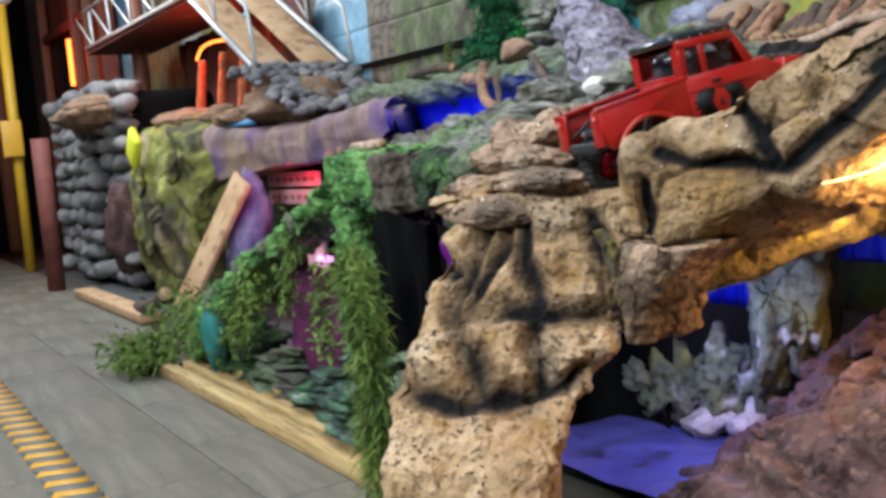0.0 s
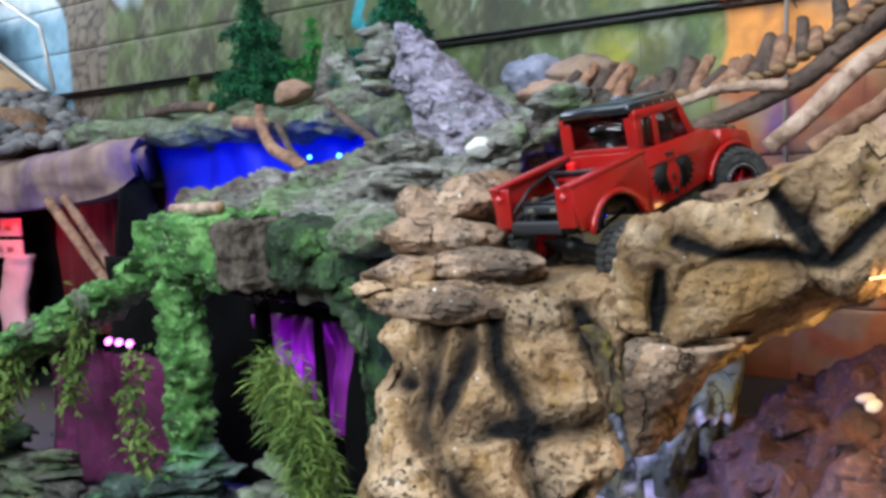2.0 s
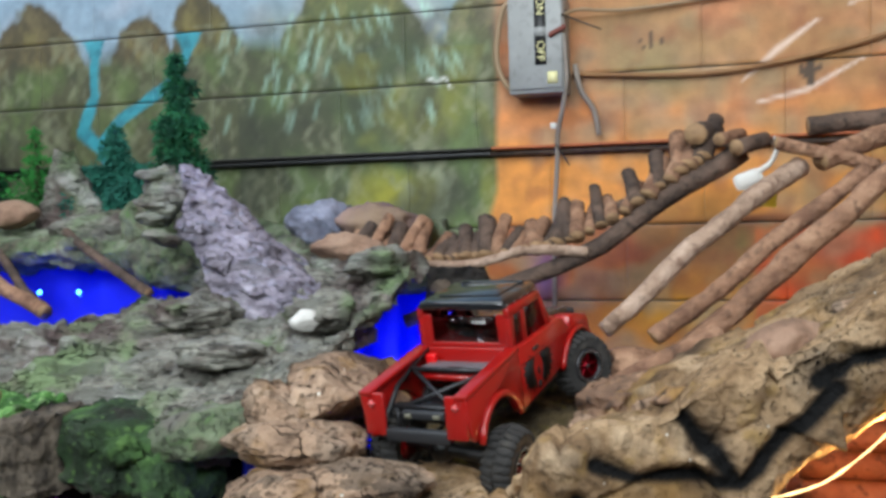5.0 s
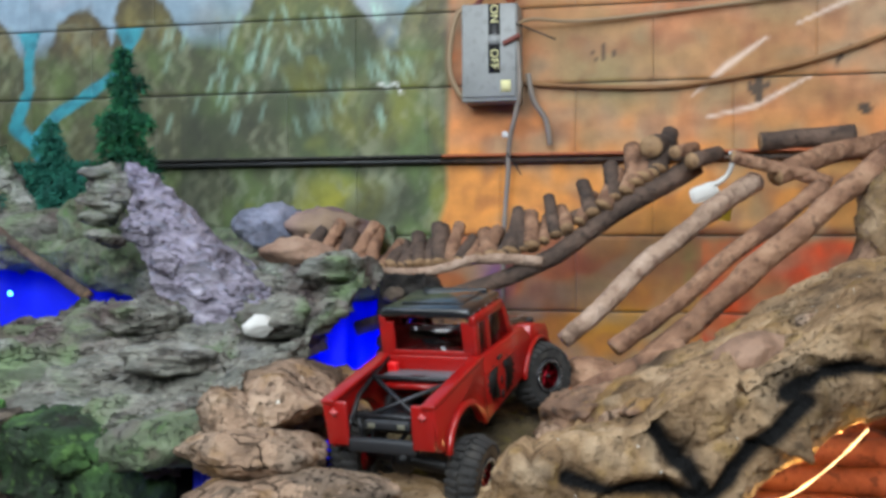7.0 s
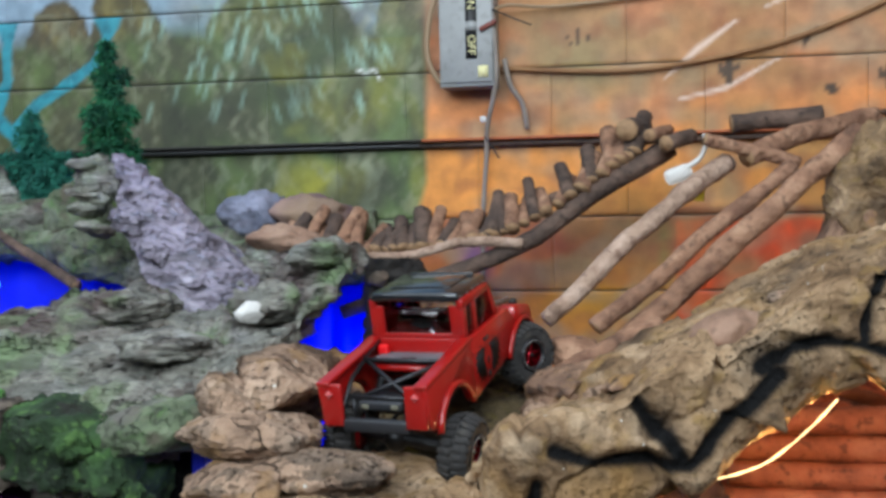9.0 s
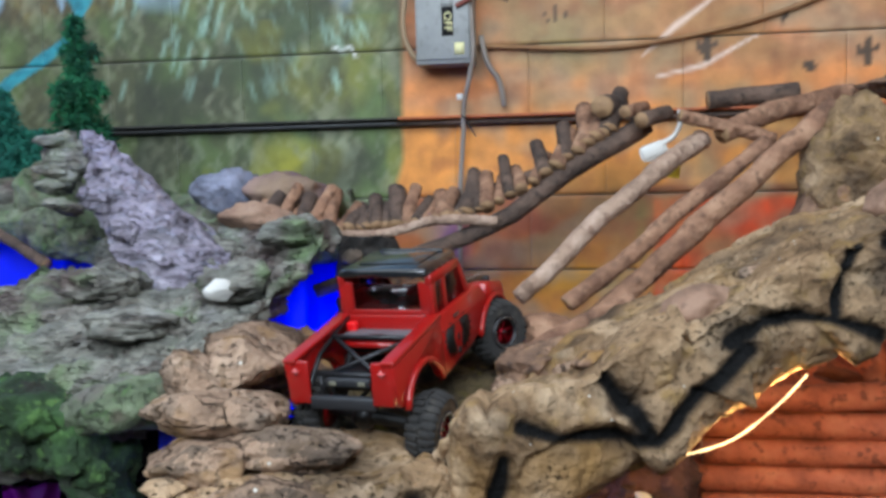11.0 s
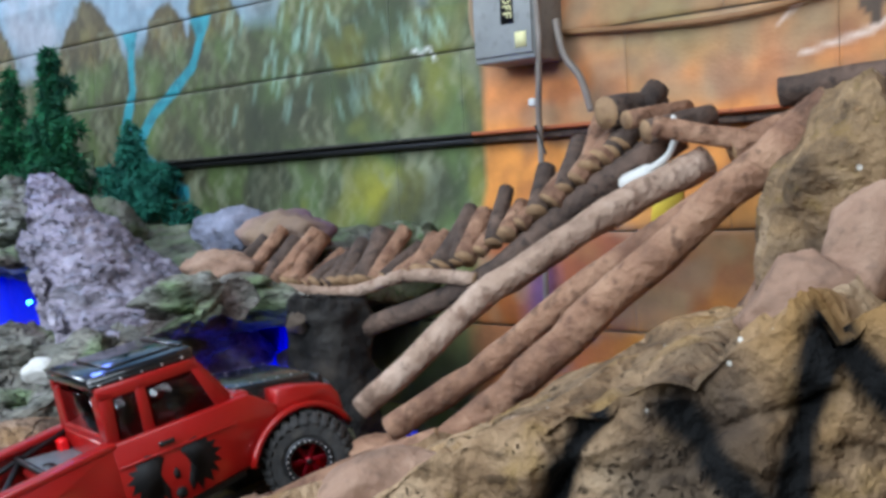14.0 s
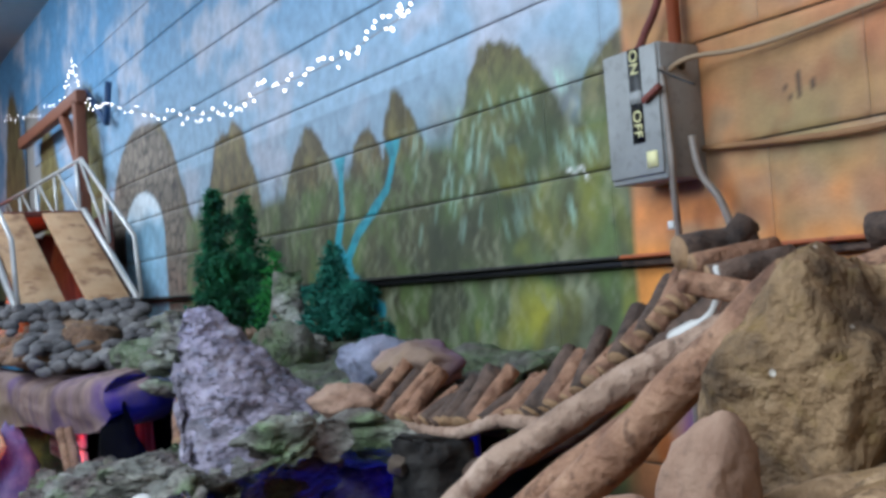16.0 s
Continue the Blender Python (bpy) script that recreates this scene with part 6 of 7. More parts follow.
for x in (-1.70, -1.66, -1.62):
    tagged(finish("magenta_diode", tube_bm([(x, 0.535, 0.46), (x + 0.01, 0.525, 0.46)], 0.008, 8), M["led_magenta"]), "small glowing magenta diode in the cave", "lamp", "magenta diodes")
FP = [(-0.755, 0.175, 0.545), (-0.705, 0.165, 0.50), (-0.668, 0.155, 0.44), (-0.645, 0.145, 0.33), (-0.635, 0.145, 0.20), (-0.63, 0.145, 0.05)]
foliage("fern_plant", None, (0.012, 0.014, 0.018), 7500, 0.032, 0.0015, M["fern"], "drooping olive fern hanging beside the climb", 21, 0.7, path=FP)
foliage("vine", None, (0.012, 0.015, 0.025), 320, 0.022, 0.005, M["fern"], "hanging yellow-green vine under the mossy arm", 22, 0.9, path=[(-1.62, 0.43, 0.56), (-1.66, 0.42, 0.45), (-1.70, 0.42, 0.36)])
foliage("vine", None, (0.05, 0.025, 0.035), 750, 0.024, 0.006, M["fern"], "hanging leaves under the mossy arm", 23, 0.9, path=[(-2.0, 0.44, 0.40), (-2.1, 0.44, 0.30), (-2.2, 0.44, 0.18)])
foliage("vine", None, (0.012, 0.015, 0.025), 260, 0.022, 0.005, M["fern"], "ivy leaves on the pillar", 24, 0.8, path=[(-1.42, 0.42, 0.45), (-1.46, 0.41, 0.34), (-1.40, 0.41, 0.25)])
foliage("ground_plant", (-2.98, 0.33, 0.045), (0.085, 0.06, 0.035), 1600, 0.035, 0.006, M["fern"], "bushy green plant at the boards' end", 25, 0.2)
foliage("ground_plant", (-2.6, 0.50, 0.16), (0.15, 0.05, 0.06), 1100, 0.032, 0.006, M["fern"], "leafy plants behind the boards", 26, 0.3)
foliage("ground_plant", (-1.02, 0.56, 0.05), (0.07, 0.04, 0.04), 800, 0.04, 0.004, M["fern"], "grass between the boards and the climb", 27, 0.1)
foliage("ground_plant", (-3.05, 0.55, 0.14), (0.10, 0.07, 0.06), 700, 0.04, 0.005, M["fern"], "dry olive plants beside the plank", 28, 0.4)
boulder("teal_stone", (-2.42, 0.44, 0.16), (0.06, 0.05, 0.13), plain("teal_paint", srgb(30, 104, 100), 0.7), 24.4, (0, 0, 0), 0.15, label="teal painted stone behind the boards")
# boards edging the floor
for i, (y, z, x0, x1) in enumerate(((0.375, 0.0, -2.88, -0.86), (0.44, 0.012, -2.78, -0.88), (0.505, 0.024, -2.70, -0.92))):
    tagged(finish("edge_board", box_bm((0.5 * (x0 + x1), y, z - 0.008), (x1 - x0, 0.052, 0.045), bevel=0.005), M["board"]), "pale pine board edging the course", "board", "edge boards")

# ---- purple ledge, plank and caves further along ----
loft("purple_ledge", [[(x, y + 0.02, z - t), (x, y, z - 0.45 * t), (x, y + 0.03, z), (x - 0.17, y + 0.22, z + 0.02), (x - 0.40, y + 0.42, z - 0.02), (x - 0.40, y + 0.42, z - t)] for x, y, z, t in ((-2.52, 1.22, 0.95, 0.12), (-2.7, 1.20, 0.94, 0.18), (-3.1, 1.18, 0.91, 0.18), (-3.5, 1.16, 0.90, 0.18), (-3.9, 1.14, 0.91, 0.22), (-4.4, 1.10, 0.95, 0.30))], M["purple_rock"], 90, 60, 0.009, 5.0, 61.0)
tagged(bpy.data.objects["purple_ledge"], "purple and tan painted rock ledge", "rock")
loft("yellow_rock_face", [[(x, y, 0.0), (x, y - 0.08, 0.45), (x, y - 0.02, z - 0.1), (x, y + 0.15, z), (x, y + 0.5, z), (x, y + 0.5, 0.0)] for x, y, z in ((-4.25, 1.05, 0.72), (-4.45, 1.0, 0.94), (-4.9, 0.98, 0.98), (-5.3, 1.02, 1.02), (-5.7, 1.1, 0.95))], M["yellow_rock"], 100, 90, 0.050, 4.0, 63.0)
tagged(bpy.data.objects["yellow_rock_face"], "yellow-green painted rock face with dark cracks", "rock")
tagged(finish("yellow_patch_stone", box_bm((-4.95, 0.88, 0.88), (0.16, 0.05, 0.2), Euler((0, 0.7, 0)).to_matrix(), 0.02), plain("yellow_green_paint", srgb(206, 210, 40), 0.7)), "bright yellow painted stone in the rock face", "rock")
# near-black sheet added as the shade behind the ledge
sheet("ledge_shade_sheet", -4.3, -2.4, -0.02, 0.78, 1.55, M["near_black"], "near-black sheet standing in for shade in the ledge cave", 8.0, 0.03)
boulder("purple_pier", (-3.95, 1.15, 0.35), (0.10, 0.12, 0.42), surface("violet_rock", [srgb(70, 60, 110), srgb(110, 100, 150), srgb(150, 140, 170)], 8, 0.85, 0.7, 40), 25.0, (0, 16, 0), 0.2, label="violet painted rock pier beside the plank")
# this second one is coloured near-black as shade under the ledge
boulder("purple_pier", (-2.6, 1.30, 0.45), (0.10, 0.10, 0.42), M["near_black"], 25.3, (0, 0, 0), 0.2, label="near-black mass filling the shade under the ledge's end")
tagged(finish("leaning_plank", box_bm((-3.98, 0.96, 0.34), (0.18, 0.03, 0.78), Euler((radians(-22), radians(24), 0)).to_matrix(), 0.006), M["plank"]), "leaning brown plank against the ledge", "plank")
log("ledge_stick", [(-2.60, 1.16, 0.46), (-2.95, 1.17, 0.76)], [0.020, 0.018], M["log"], "pinkish stick propped under the ledge", "stick", seed=18)
log("ledge_stick", [(-2.545, 1.17, 0.47), (-2.865, 1.18, 0.77)], [0.018, 0.016], M["log"], "second stick propped under the ledge", "stick", seed=19)
sg = empty("cave_sign", (-3.85, 1.38, 0.60))
for z in (0.045, -0.045):
    b = part("board", box_bm((0, 0, z), (0.66, 0.02, 0.075), bevel=0.004), M["pink_sign"], sg, "pink sign board")
    for k in range(7):
        part("lettering", box_bm((-0.26 + 0.087 * k, -0.013, z), (0.045, 0.004, 0.022)), M["sign_text"], b)
tagged(sg, "pink two-line sign with worn lettering in the cave", "sign")
loft("sign_post", [[(-3.66 + dx, 1.36, z), (-3.60 + dx, 1.34, z), (-3.50 + dx, 1.37, z), (-3.52 + dx, 1.42, z), (-3.64 + dx, 1.42, z)] for z, dx in ((0.1, -0.02), (0.3, -0.06), (0.45, 0.0), (0.53, 0.03))], M["pink_sign"], 20, 20, 0.01, 8, 65.0)
tagged(bpy.data.objects["sign_post"], "pink shaped rock under the sign", "rock")
for i in range(5):
    tagged(finish("red_diode", tube_bm([(-3.72 + 0.07 * i, 1.34, 0.73 + 0.012 * (i % 2) + 0.012 * i), (-3.68 + 0.07 * i, 1.34, 0.735 + 0.012 * i)], 0.010, 8), M["led_red"]), "red glowing diode under the ledge", "lamp", "red diodes")
sheet("red_lining", -3.45, -2.95, 0.2, 0.76, 1.50, plain("red_cloth", srgb(84, 14, 18), 0.8), "red cloth in the cave", 9.0, 0.02)
# cobbled pier of the ramp bridge
cob = empty("cobble_pier", (0, 0, 0))
rc = random.Random(17)
for i in range(240):
    x = rc.uniform(-3.95, -3.22)
    y = rc.uniform(1.12, 1.70)
    z = 0.965 + 0.235 * min(1.0, max(0.0, (-3.22 - x) / 0.52)) + rc.uniform(-0.015, 0.01)
    s = rc.uniform(0.024, 0.042)
    boulder("cobble", (x, y, z), (s * 1.2, s, s * 0.7), M["cobble"], 30 + i * 0.37, (rc.uniform(-20, 20), rc.uniform(-20, 20), rc.uniform(0, 180)), 0.26, 6, 2, parent=cob, thing=False)
tagged(cob, "grey cobbled pier under the ramp bridge", "rock pile")
boulder("pier_core", (-3.75, 1.42, 1.03), (0.42, 0.32, 0.13), M["brown_rock"], 26.0, (0, 0, 0), 0.2, label="earthy core of the cobbled pier")
br = empty("ramp_bridge", (0, 0, 0))
for y in (1.30, 1.58):
    part("ramp_plank", box_bm((-4.22, y, 1.45), (0.98, 0.19, 0.018), Euler((0, radians(29), 0)).to_matrix(), 0.003), M["plank"], br, "plywood wheel plank")
part("deck", box_bm((-5.95, 1.44, 1.69), (2.6, 0.50, 0.03), bevel=0.004), M["maroon_wood"], br)
for y in (1.18, 1.70):
    part("side_beam", tube_bm([(-3.76, y, 1.215), (-4.66, y, 1.705), (-7.2, y, 1.72)], 0.016, 8), M["rail_white"], br, "pale metal beam")
    part("hand_rail", tube_bm([(-3.70, y, 1.22), (-3.76, y, 1.50), (-4.66, y, 1.98), (-7.2, y, 2.0)], 0.011, 8), M["rail_white"], br, "pale metal rail")
    for k in range(6):
        x = -4.2 - 0.55 * k
        z = 1.5 if k == 0 else 1.70
        part("baluster", tube_bm([(x, y, z), (x - 0.04, y, z + 0.27)], 0.009, 8), M["rail_white"], br, "pale metal upright")
        part("brace", tube_bm([(x, y, z), (x - 0.5, y, 1.98)], 0.007, 8), M["rail_white"], br, "pale metal brace")
tagged(br, "toy ramp bridge with plywood planks and metal rails", "bridge")
sheet("red_cave_lining", -6.6, -4.2, 0.95, 1.66, 1.72, surface("dark_red_paint", [srgb(44, 22, 18), srgb(84, 40, 30), srgb(110, 74, 40)], 3, 0.85, 0.5, 30), "dark red cave wall under the bridge", 10.0, 0.05)
tagged(finish("orange_led", tube_bm(spline([(-5.55, 1.5, 1.44), (-5.42, 1.5, 1.50), (-5.2, 1.5, 1.51), (-4.95, 1.5, 1.49)], 14), 0.009, 8), M["led_orange"]), "orange glowing light strip under the bridge", "light strip")
tagged(finish("red_led", tube_bm([(-5.9, 1.3, 1.06), (-5.75, 1.3, 1.06)], 0.03, 8), M["led_red"]), "red glowing lamp under the bridge", "lamp")
for k, x in enumerate((-4.55, -4.9, -5.3)):
    log("cave_stick", [(x, 1.4, 1.0), (x + 0.1, 1.42, 1.4)], [0.03, 0.025], M["rust_rock"], "reddish stick standing in the red cave", "stick", seed=40 + k)
for k, (x, y, z, s) in enumerate(((-4.6, 1.35, 1.0, 0.25), (-5.2, 1.3, 1.03, 0.3), (-5.9, 1.3, 1.05, 0.32), (-4.2, 1.32, 0.97, 0.2), (-6.5, 1.3, 1.05, 0.35))):
    boulder("shelf_rock", (x, y, z), (s, 0.2, 0.09), M["brown_rock"], 27 + k, (0, 0, 10 * k), 0.25, label="brown rock on the shelf below the bridge")
tagged(finish("blue_card", box_bm((-4.05, 1.24, 0.965), (0.3, 0.10, 0.02), Euler((0.5, 0, 0.1)).to_matrix(), 0.004), plain("light_blue_paint", srgb(80, 150, 200), 0.6)), "light blue painted patch on the ledge", "sign")
# rough stone wall and posts at the far end
swall = empty("stone_wall", (0, 0, 0))
rw = random.Random(41)
# solid near-black box: shade of the niche and gaps put into colour
part("core", box_bm((-6.75, 1.35, 0.62), (2.2, 0.60, 1.30), bevel=0.08), M["near_black"], swall, "solid near-black core standing in for the wall's dark hollows")
for row in range(11):
    for col in range(13):
        x = -7.85 + 0.175 * col + rw.uniform(-0.04, 0.04) + 0.08 * (row % 2)
        z = 0.06 + 0.125 * row + rw.uniform(-0.02, 0.02)
        if -6.45 < x < -6.0 and 0.12 < z < 0.55:
            continue
        boulder("stone", (x, 1.02 + rw.uniform(-0.03, 0.05) + 0.04 * math.sin(x * 4), z), (rw.uniform(0.08, 0.13), 0.10, rw.uniform(0.055, 0.085)), M["cobble"], 70 + row * 13.1 + col * 0.7, (rw.uniform(-12, 12), rw.uniform(-15, 15), rw.uniform(-20, 20)), 0.2, 5, 2, parent=swall, thing=False)
tagged(swall, "rough grey stone wall with a dark niche", "wall")
boulder("far_rock", (-5.75, 1.0, 0.4), (0.16, 0.15, 0.36), M["maroon"], 28.6, (0, 10, 0), 0.3, label="red-brown rock beside the far pier")
boulder("far_rock", (-6.1, 1.0, 1.15), (0.6, 0.3, 0.12), M["brown_rock"], 28.8, (0, 0, 0), 0.3, label="brown flat rock on the far pier")
log("floor_branch", [(-3.3, 0.52, 0.22), (-3.9, 0.62, 0.10), (-4.6, 0.72, 0.0)], [0.03, 0.04], M["log_dark"], "dark branch lying along the course's edge", "branch", seed=20)
tagged(finish("edge_board", box_bm((-5.0, 0.68, 0.0), (1.6, 0.12, 0.05), bevel=0.005), M["plank"]), "brown board edging the far course", "board", "edge boards")
for nm, x, y, h, r, m, lab in (("orange_post", -11.2, 1.07, 3.1, 0.085, M["pole_orange"], "orange wooden post at the hall's end"), ("yellow_pole", -8.2, 0.74, 2.3, 0.045, M["pole_yellow"], "yellow painted pole on the floor"), ("maroon_post", -6.39, 0.62, 1.02, 0.06, M["maroon_wood"], "short maroon wooden post on the floor"), ("maroon_post", -6.9, 1.5, 3.2, 0.06, M["pole_orange"], "orange-brown wooden post behind the stone wall")):
    tagged(finish(nm, tube_bm([(x, y, FLOOR), (x, y, h)], r, 12), m), lab, "post")
tagged(finish("yellow_tag", box_bm((-8.1, 0.70, 1.1), (0.02, 0.16, 0.3), bevel=0.004), M["tape_yellow"]), "yellow card fixed to the pole", "sign")
lampb = bmesh.new()
bmesh.ops.create_uvsphere(lampb, u_segments=16, v_segments=10, radius=0.12)
bmesh.ops.translate(lampb, verts=lampb.verts, vec=(-8.2, 0.74, 2.32))
tagged(finish("globe_lamp", lampb, plain("milky_globe", srgb(214, 206, 196), 0.4)), "pale globe on top of the yellow pole", "lamp")
tagged(finish("neon_tube", tube_bm([(-9.7, 1.585, 1.66), (-9.7, 1.585, 2.12)], 0.04, 8), M["led_orange"]), "orange glowing tube at the hall's end", "lamp")
booth_paint = surface("red_booth_paint", [srgb(84, 34, 26), srgb(124, 54, 38), srgb(150, 84, 60)], 2, 0.7, 0.3, 20)
booth = empty("dark_booth", (0, 0, 0))
part("back_panel", box_bm((-9.9, 1.72, 1.35), (2.4, 0.16, 2.74), bevel=0.02), booth_paint, booth, "red painted back panel")
for x in (-10.9, -9.3, -8.75):
    part("upright", box_bm((x, 1.56, 1.35), (0.09, 0.09, 2.7), bevel=0.008), M["pole_orange"], booth, "brown upright")
for z in (1.45, 2.25):
    part("rail", box_bm((-9.85, 1.565, z), (2.1, 0.07, 0.08), bevel=0.008), M["maroon_wood"], booth, "maroon cross rail")
part("dark_window", box_bm((-10.15, 1.615, 1.85), (1.0, 0.03, 0.66), bevel=0.006), M["black"], booth, "dark window opening")
tagged(booth, "dark red timber booth at the hall's end", "booth")
tagged(finish("dark_screen", box_bm((-11.5, 0.2, 1.5), (0.1, 2.6, 3.0), bevel=0.02), M["near_black"]), "dark curtain at the hall's end", "curtain")
# posts and string lights by the arch
pf = empty("timber_frame", (0, 0, 0))
part("post", box_bm((-4.82, 1.74, 1.65), (0.06, 0.06, 1.36), bevel=0.005), M["pole_orange"], pf)
part("beam", box_bm((-5.6, 1.74, 2.34), (1.7, 0.06, 0.07), bevel=0.005), M["pole_orange"], pf)
part("brace", box_bm((-5.05, 1.74, 2.16), (0.5, 0.045, 0.05), Euler((0, radians(45), 0)).to_matrix(), 0.005), M["pole_orange"], pf)
tagged(pf, "orange-brown timber frame beside the bridge", "frame")
tagged(finish("blue_bracket", tube_bm([(-4.9, 1.80, 2.40), (-4.5, 1.80, 2.15), (-4.42, 1.80, 2.35)], 0.018, 8), plain("dark_blue_paint", srgb(40, 70, 110), 0.6)), "dark blue bracket on the painted wall", "bracket")
st = empty("string_lights", (0, 0, 0))
SL = spline([(-7.2, 1.78, 2.65), (-5.6, 1.80, 2.45), (-5.14, 1.80, 2.60), (-4.95, 1.80, 2.36), (-4.57, 1.80, 2.26), (-3.47, 1.80, 2.0), (-2.85, 1.80, 1.91), (-2.41, 1.80, 1.898), (-1.93, 1.80, 1.88), (-1.57, 1.80, 1.90), (-1.42, 1.80, 1.93), (-1.2, 1.80, 2.1)], 130)
part("wire", tube_bm(SL, 0.0018, 5), M["conduit"], st)
rs = random.Random(9)
bulb = bmesh.new()
bmesh.ops.create_icosphere(bulb, subdivisions=1, radius=0.0033)
first = part("bulb", bulb, M["led_white"], st, "tiny white bulb")
for i in range(130):
    ob = new("bulb", first.data) if i else first
    ob.parent = st
    p = SL[i]
    ob.location = (p[0] + rs.uniform(-0.02, 0.02), p[1] - 0.01, p[2] + rs.uniform(-0.035, 0.03))
tagged(st, "string of tiny white lights along the painted wall", "string lights")
# hazard tape on the floor
tape = empty("hazard_tape", (0, 0, 0))
for i in range(26):
    part("stripe", box_bm((-0.9 - 0.105 * i, -0.205 - 0.0, FLOOR + 0.002 + 0.0), (0.052, 0.105, 0.003), Euler((0, 0, -0.35)).to_matrix()), M["tape_yellow"], tape, "yellow stripe")
    part("stripe", box_bm((-0.9525 - 0.105 * i, -0.205, FLOOR + 0.002), (0.052, 0.105, 0.003), Euler((0, 0, -0.35)).to_matrix()), M["tape_dark"], tape, "grey stripe")
tagged(tape, "yellow and grey hazard tape on the floor", "tape")

# moss tufts, chips and facets that sit on the larger rocks
rm = random.Random(77)
for host, mat, name, spots in (
        ("moss_arch", M["dark_moss"], "moss_patch", [(-1.10, 0.53, 0.70), (-1.02, 0.515, 0.69), (-0.97, 0.515, 0.64), (-0.925, 0.525, 0.60), (-0.91, 0.53, 0.52), (-1.05, 0.52, 0.63)]),
        ("moss_branch", M["moss_rock"], "stone", [(-1.62, 0.42, 0.57), (-1.85, 0.42, 0.50), (-2.1, 0.42, 0.42), (-2.4, 0.42, 0.30)]),
        ("lilac_spike", M["lilac"], "flake", [(-1.18, 1.04, 1.03), (-1.12, 1.02, 0.97), (-1.04, 1.0, 0.91)]),
                ("yellow_rock_face", M["yellow_rock"], "facet", [(-4.45, 0.93, 0.75), (-4.7, 0.90, 0.5), (-5.0, 0.91, 0.66), (-5.25, 0.94, 0.35), (-5.5, 1.0, 0.7), (-4.9, 0.9, 0.3)])):
    big = 2.6 if host in ("purple_ledge", "yellow_rock_face") else 1.0
    for k, p in enumerate(spots):
        boulder(name, p, (rm.uniform(0.03, 0.055) * big, 0.011 * big, rm.uniform(0.018, 0.04) * big), mat, 110 + k * 1.7, (rm.uniform(-15, 15), rm.uniform(-25, 25), rm.uniform(-15, 15)), 0.6, 9, 4, parent=bpy.data.objects[host], thing=False)
# ---- the radio-controlled truck ----
def extrude_side(profile, half, inset=0.0, bevel=0.004):
    """A body slab from a side outline (x, z), half wide to each side; the upper edge drawn in by inset."""
    bm = bmesh.new()
    zmax, zmin = max(p[1] for p in profile), min(p[1] for p in profile)
    sides = []
    for s in (-1, 1):
        sides.append([bm.verts.new((x, s * (half - inset * max(0, (z - zmin) / (zmax - zmin))), z)) for x, z in profile])
    n = len(profile)
    bm.faces.new(sides[0])
    bm.faces.new(sides[1][::-1])
    for i in range(n):
        bm.faces.new((sides[0][i], sides[0][(i + 1) % n], sides[1][(i + 1) % n], sides[1][i]))
    bmesh.ops.recalc_face_normals(bm, faces=bm.faces)
    if bevel:
        bmesh.ops.bevel(bm, geom=list(bm.edges), offset=bevel, segments=2, affect="EDGES", profile=0.5, clamp_overlap=True)
    return bm


def side_panel(outline, y0, y1, bevel=0.001):
    """A thin panel from an (x, z) outline between two y."""
    bm = bmesh.new()
    a = [bm.verts.new((x, y0, z)) for x, z in outline]
    b = [bm.verts.new((x, y1, z)) for x, z in outline]
    n = len(outline)
    bm.faces.new(a)
    bm.faces.new(b[::-1])
    for i in range(n):
        bm.faces.new((a[i], a[(i + 1) % n], b[(i + 1) % n], b[i]))
    bmesh.ops.recalc_face_normals(bm, faces=bm.faces)
    if bevel:
        bmesh.ops.bevel(bm, geom=list(bm.edges), offset=bevel, segments=1, affect="EDGES", clamp_overlap=True)
    return bm


def arch(cx, cz, r, a0, a1, n=9):
    return [(cx + r * math.cos(radians(a0 + (a1 - a0) * i / (n - 1))), cz + r * math.sin(radians(a0 + (a1 - a0) * i / (n - 1)))) for i in range(n)]


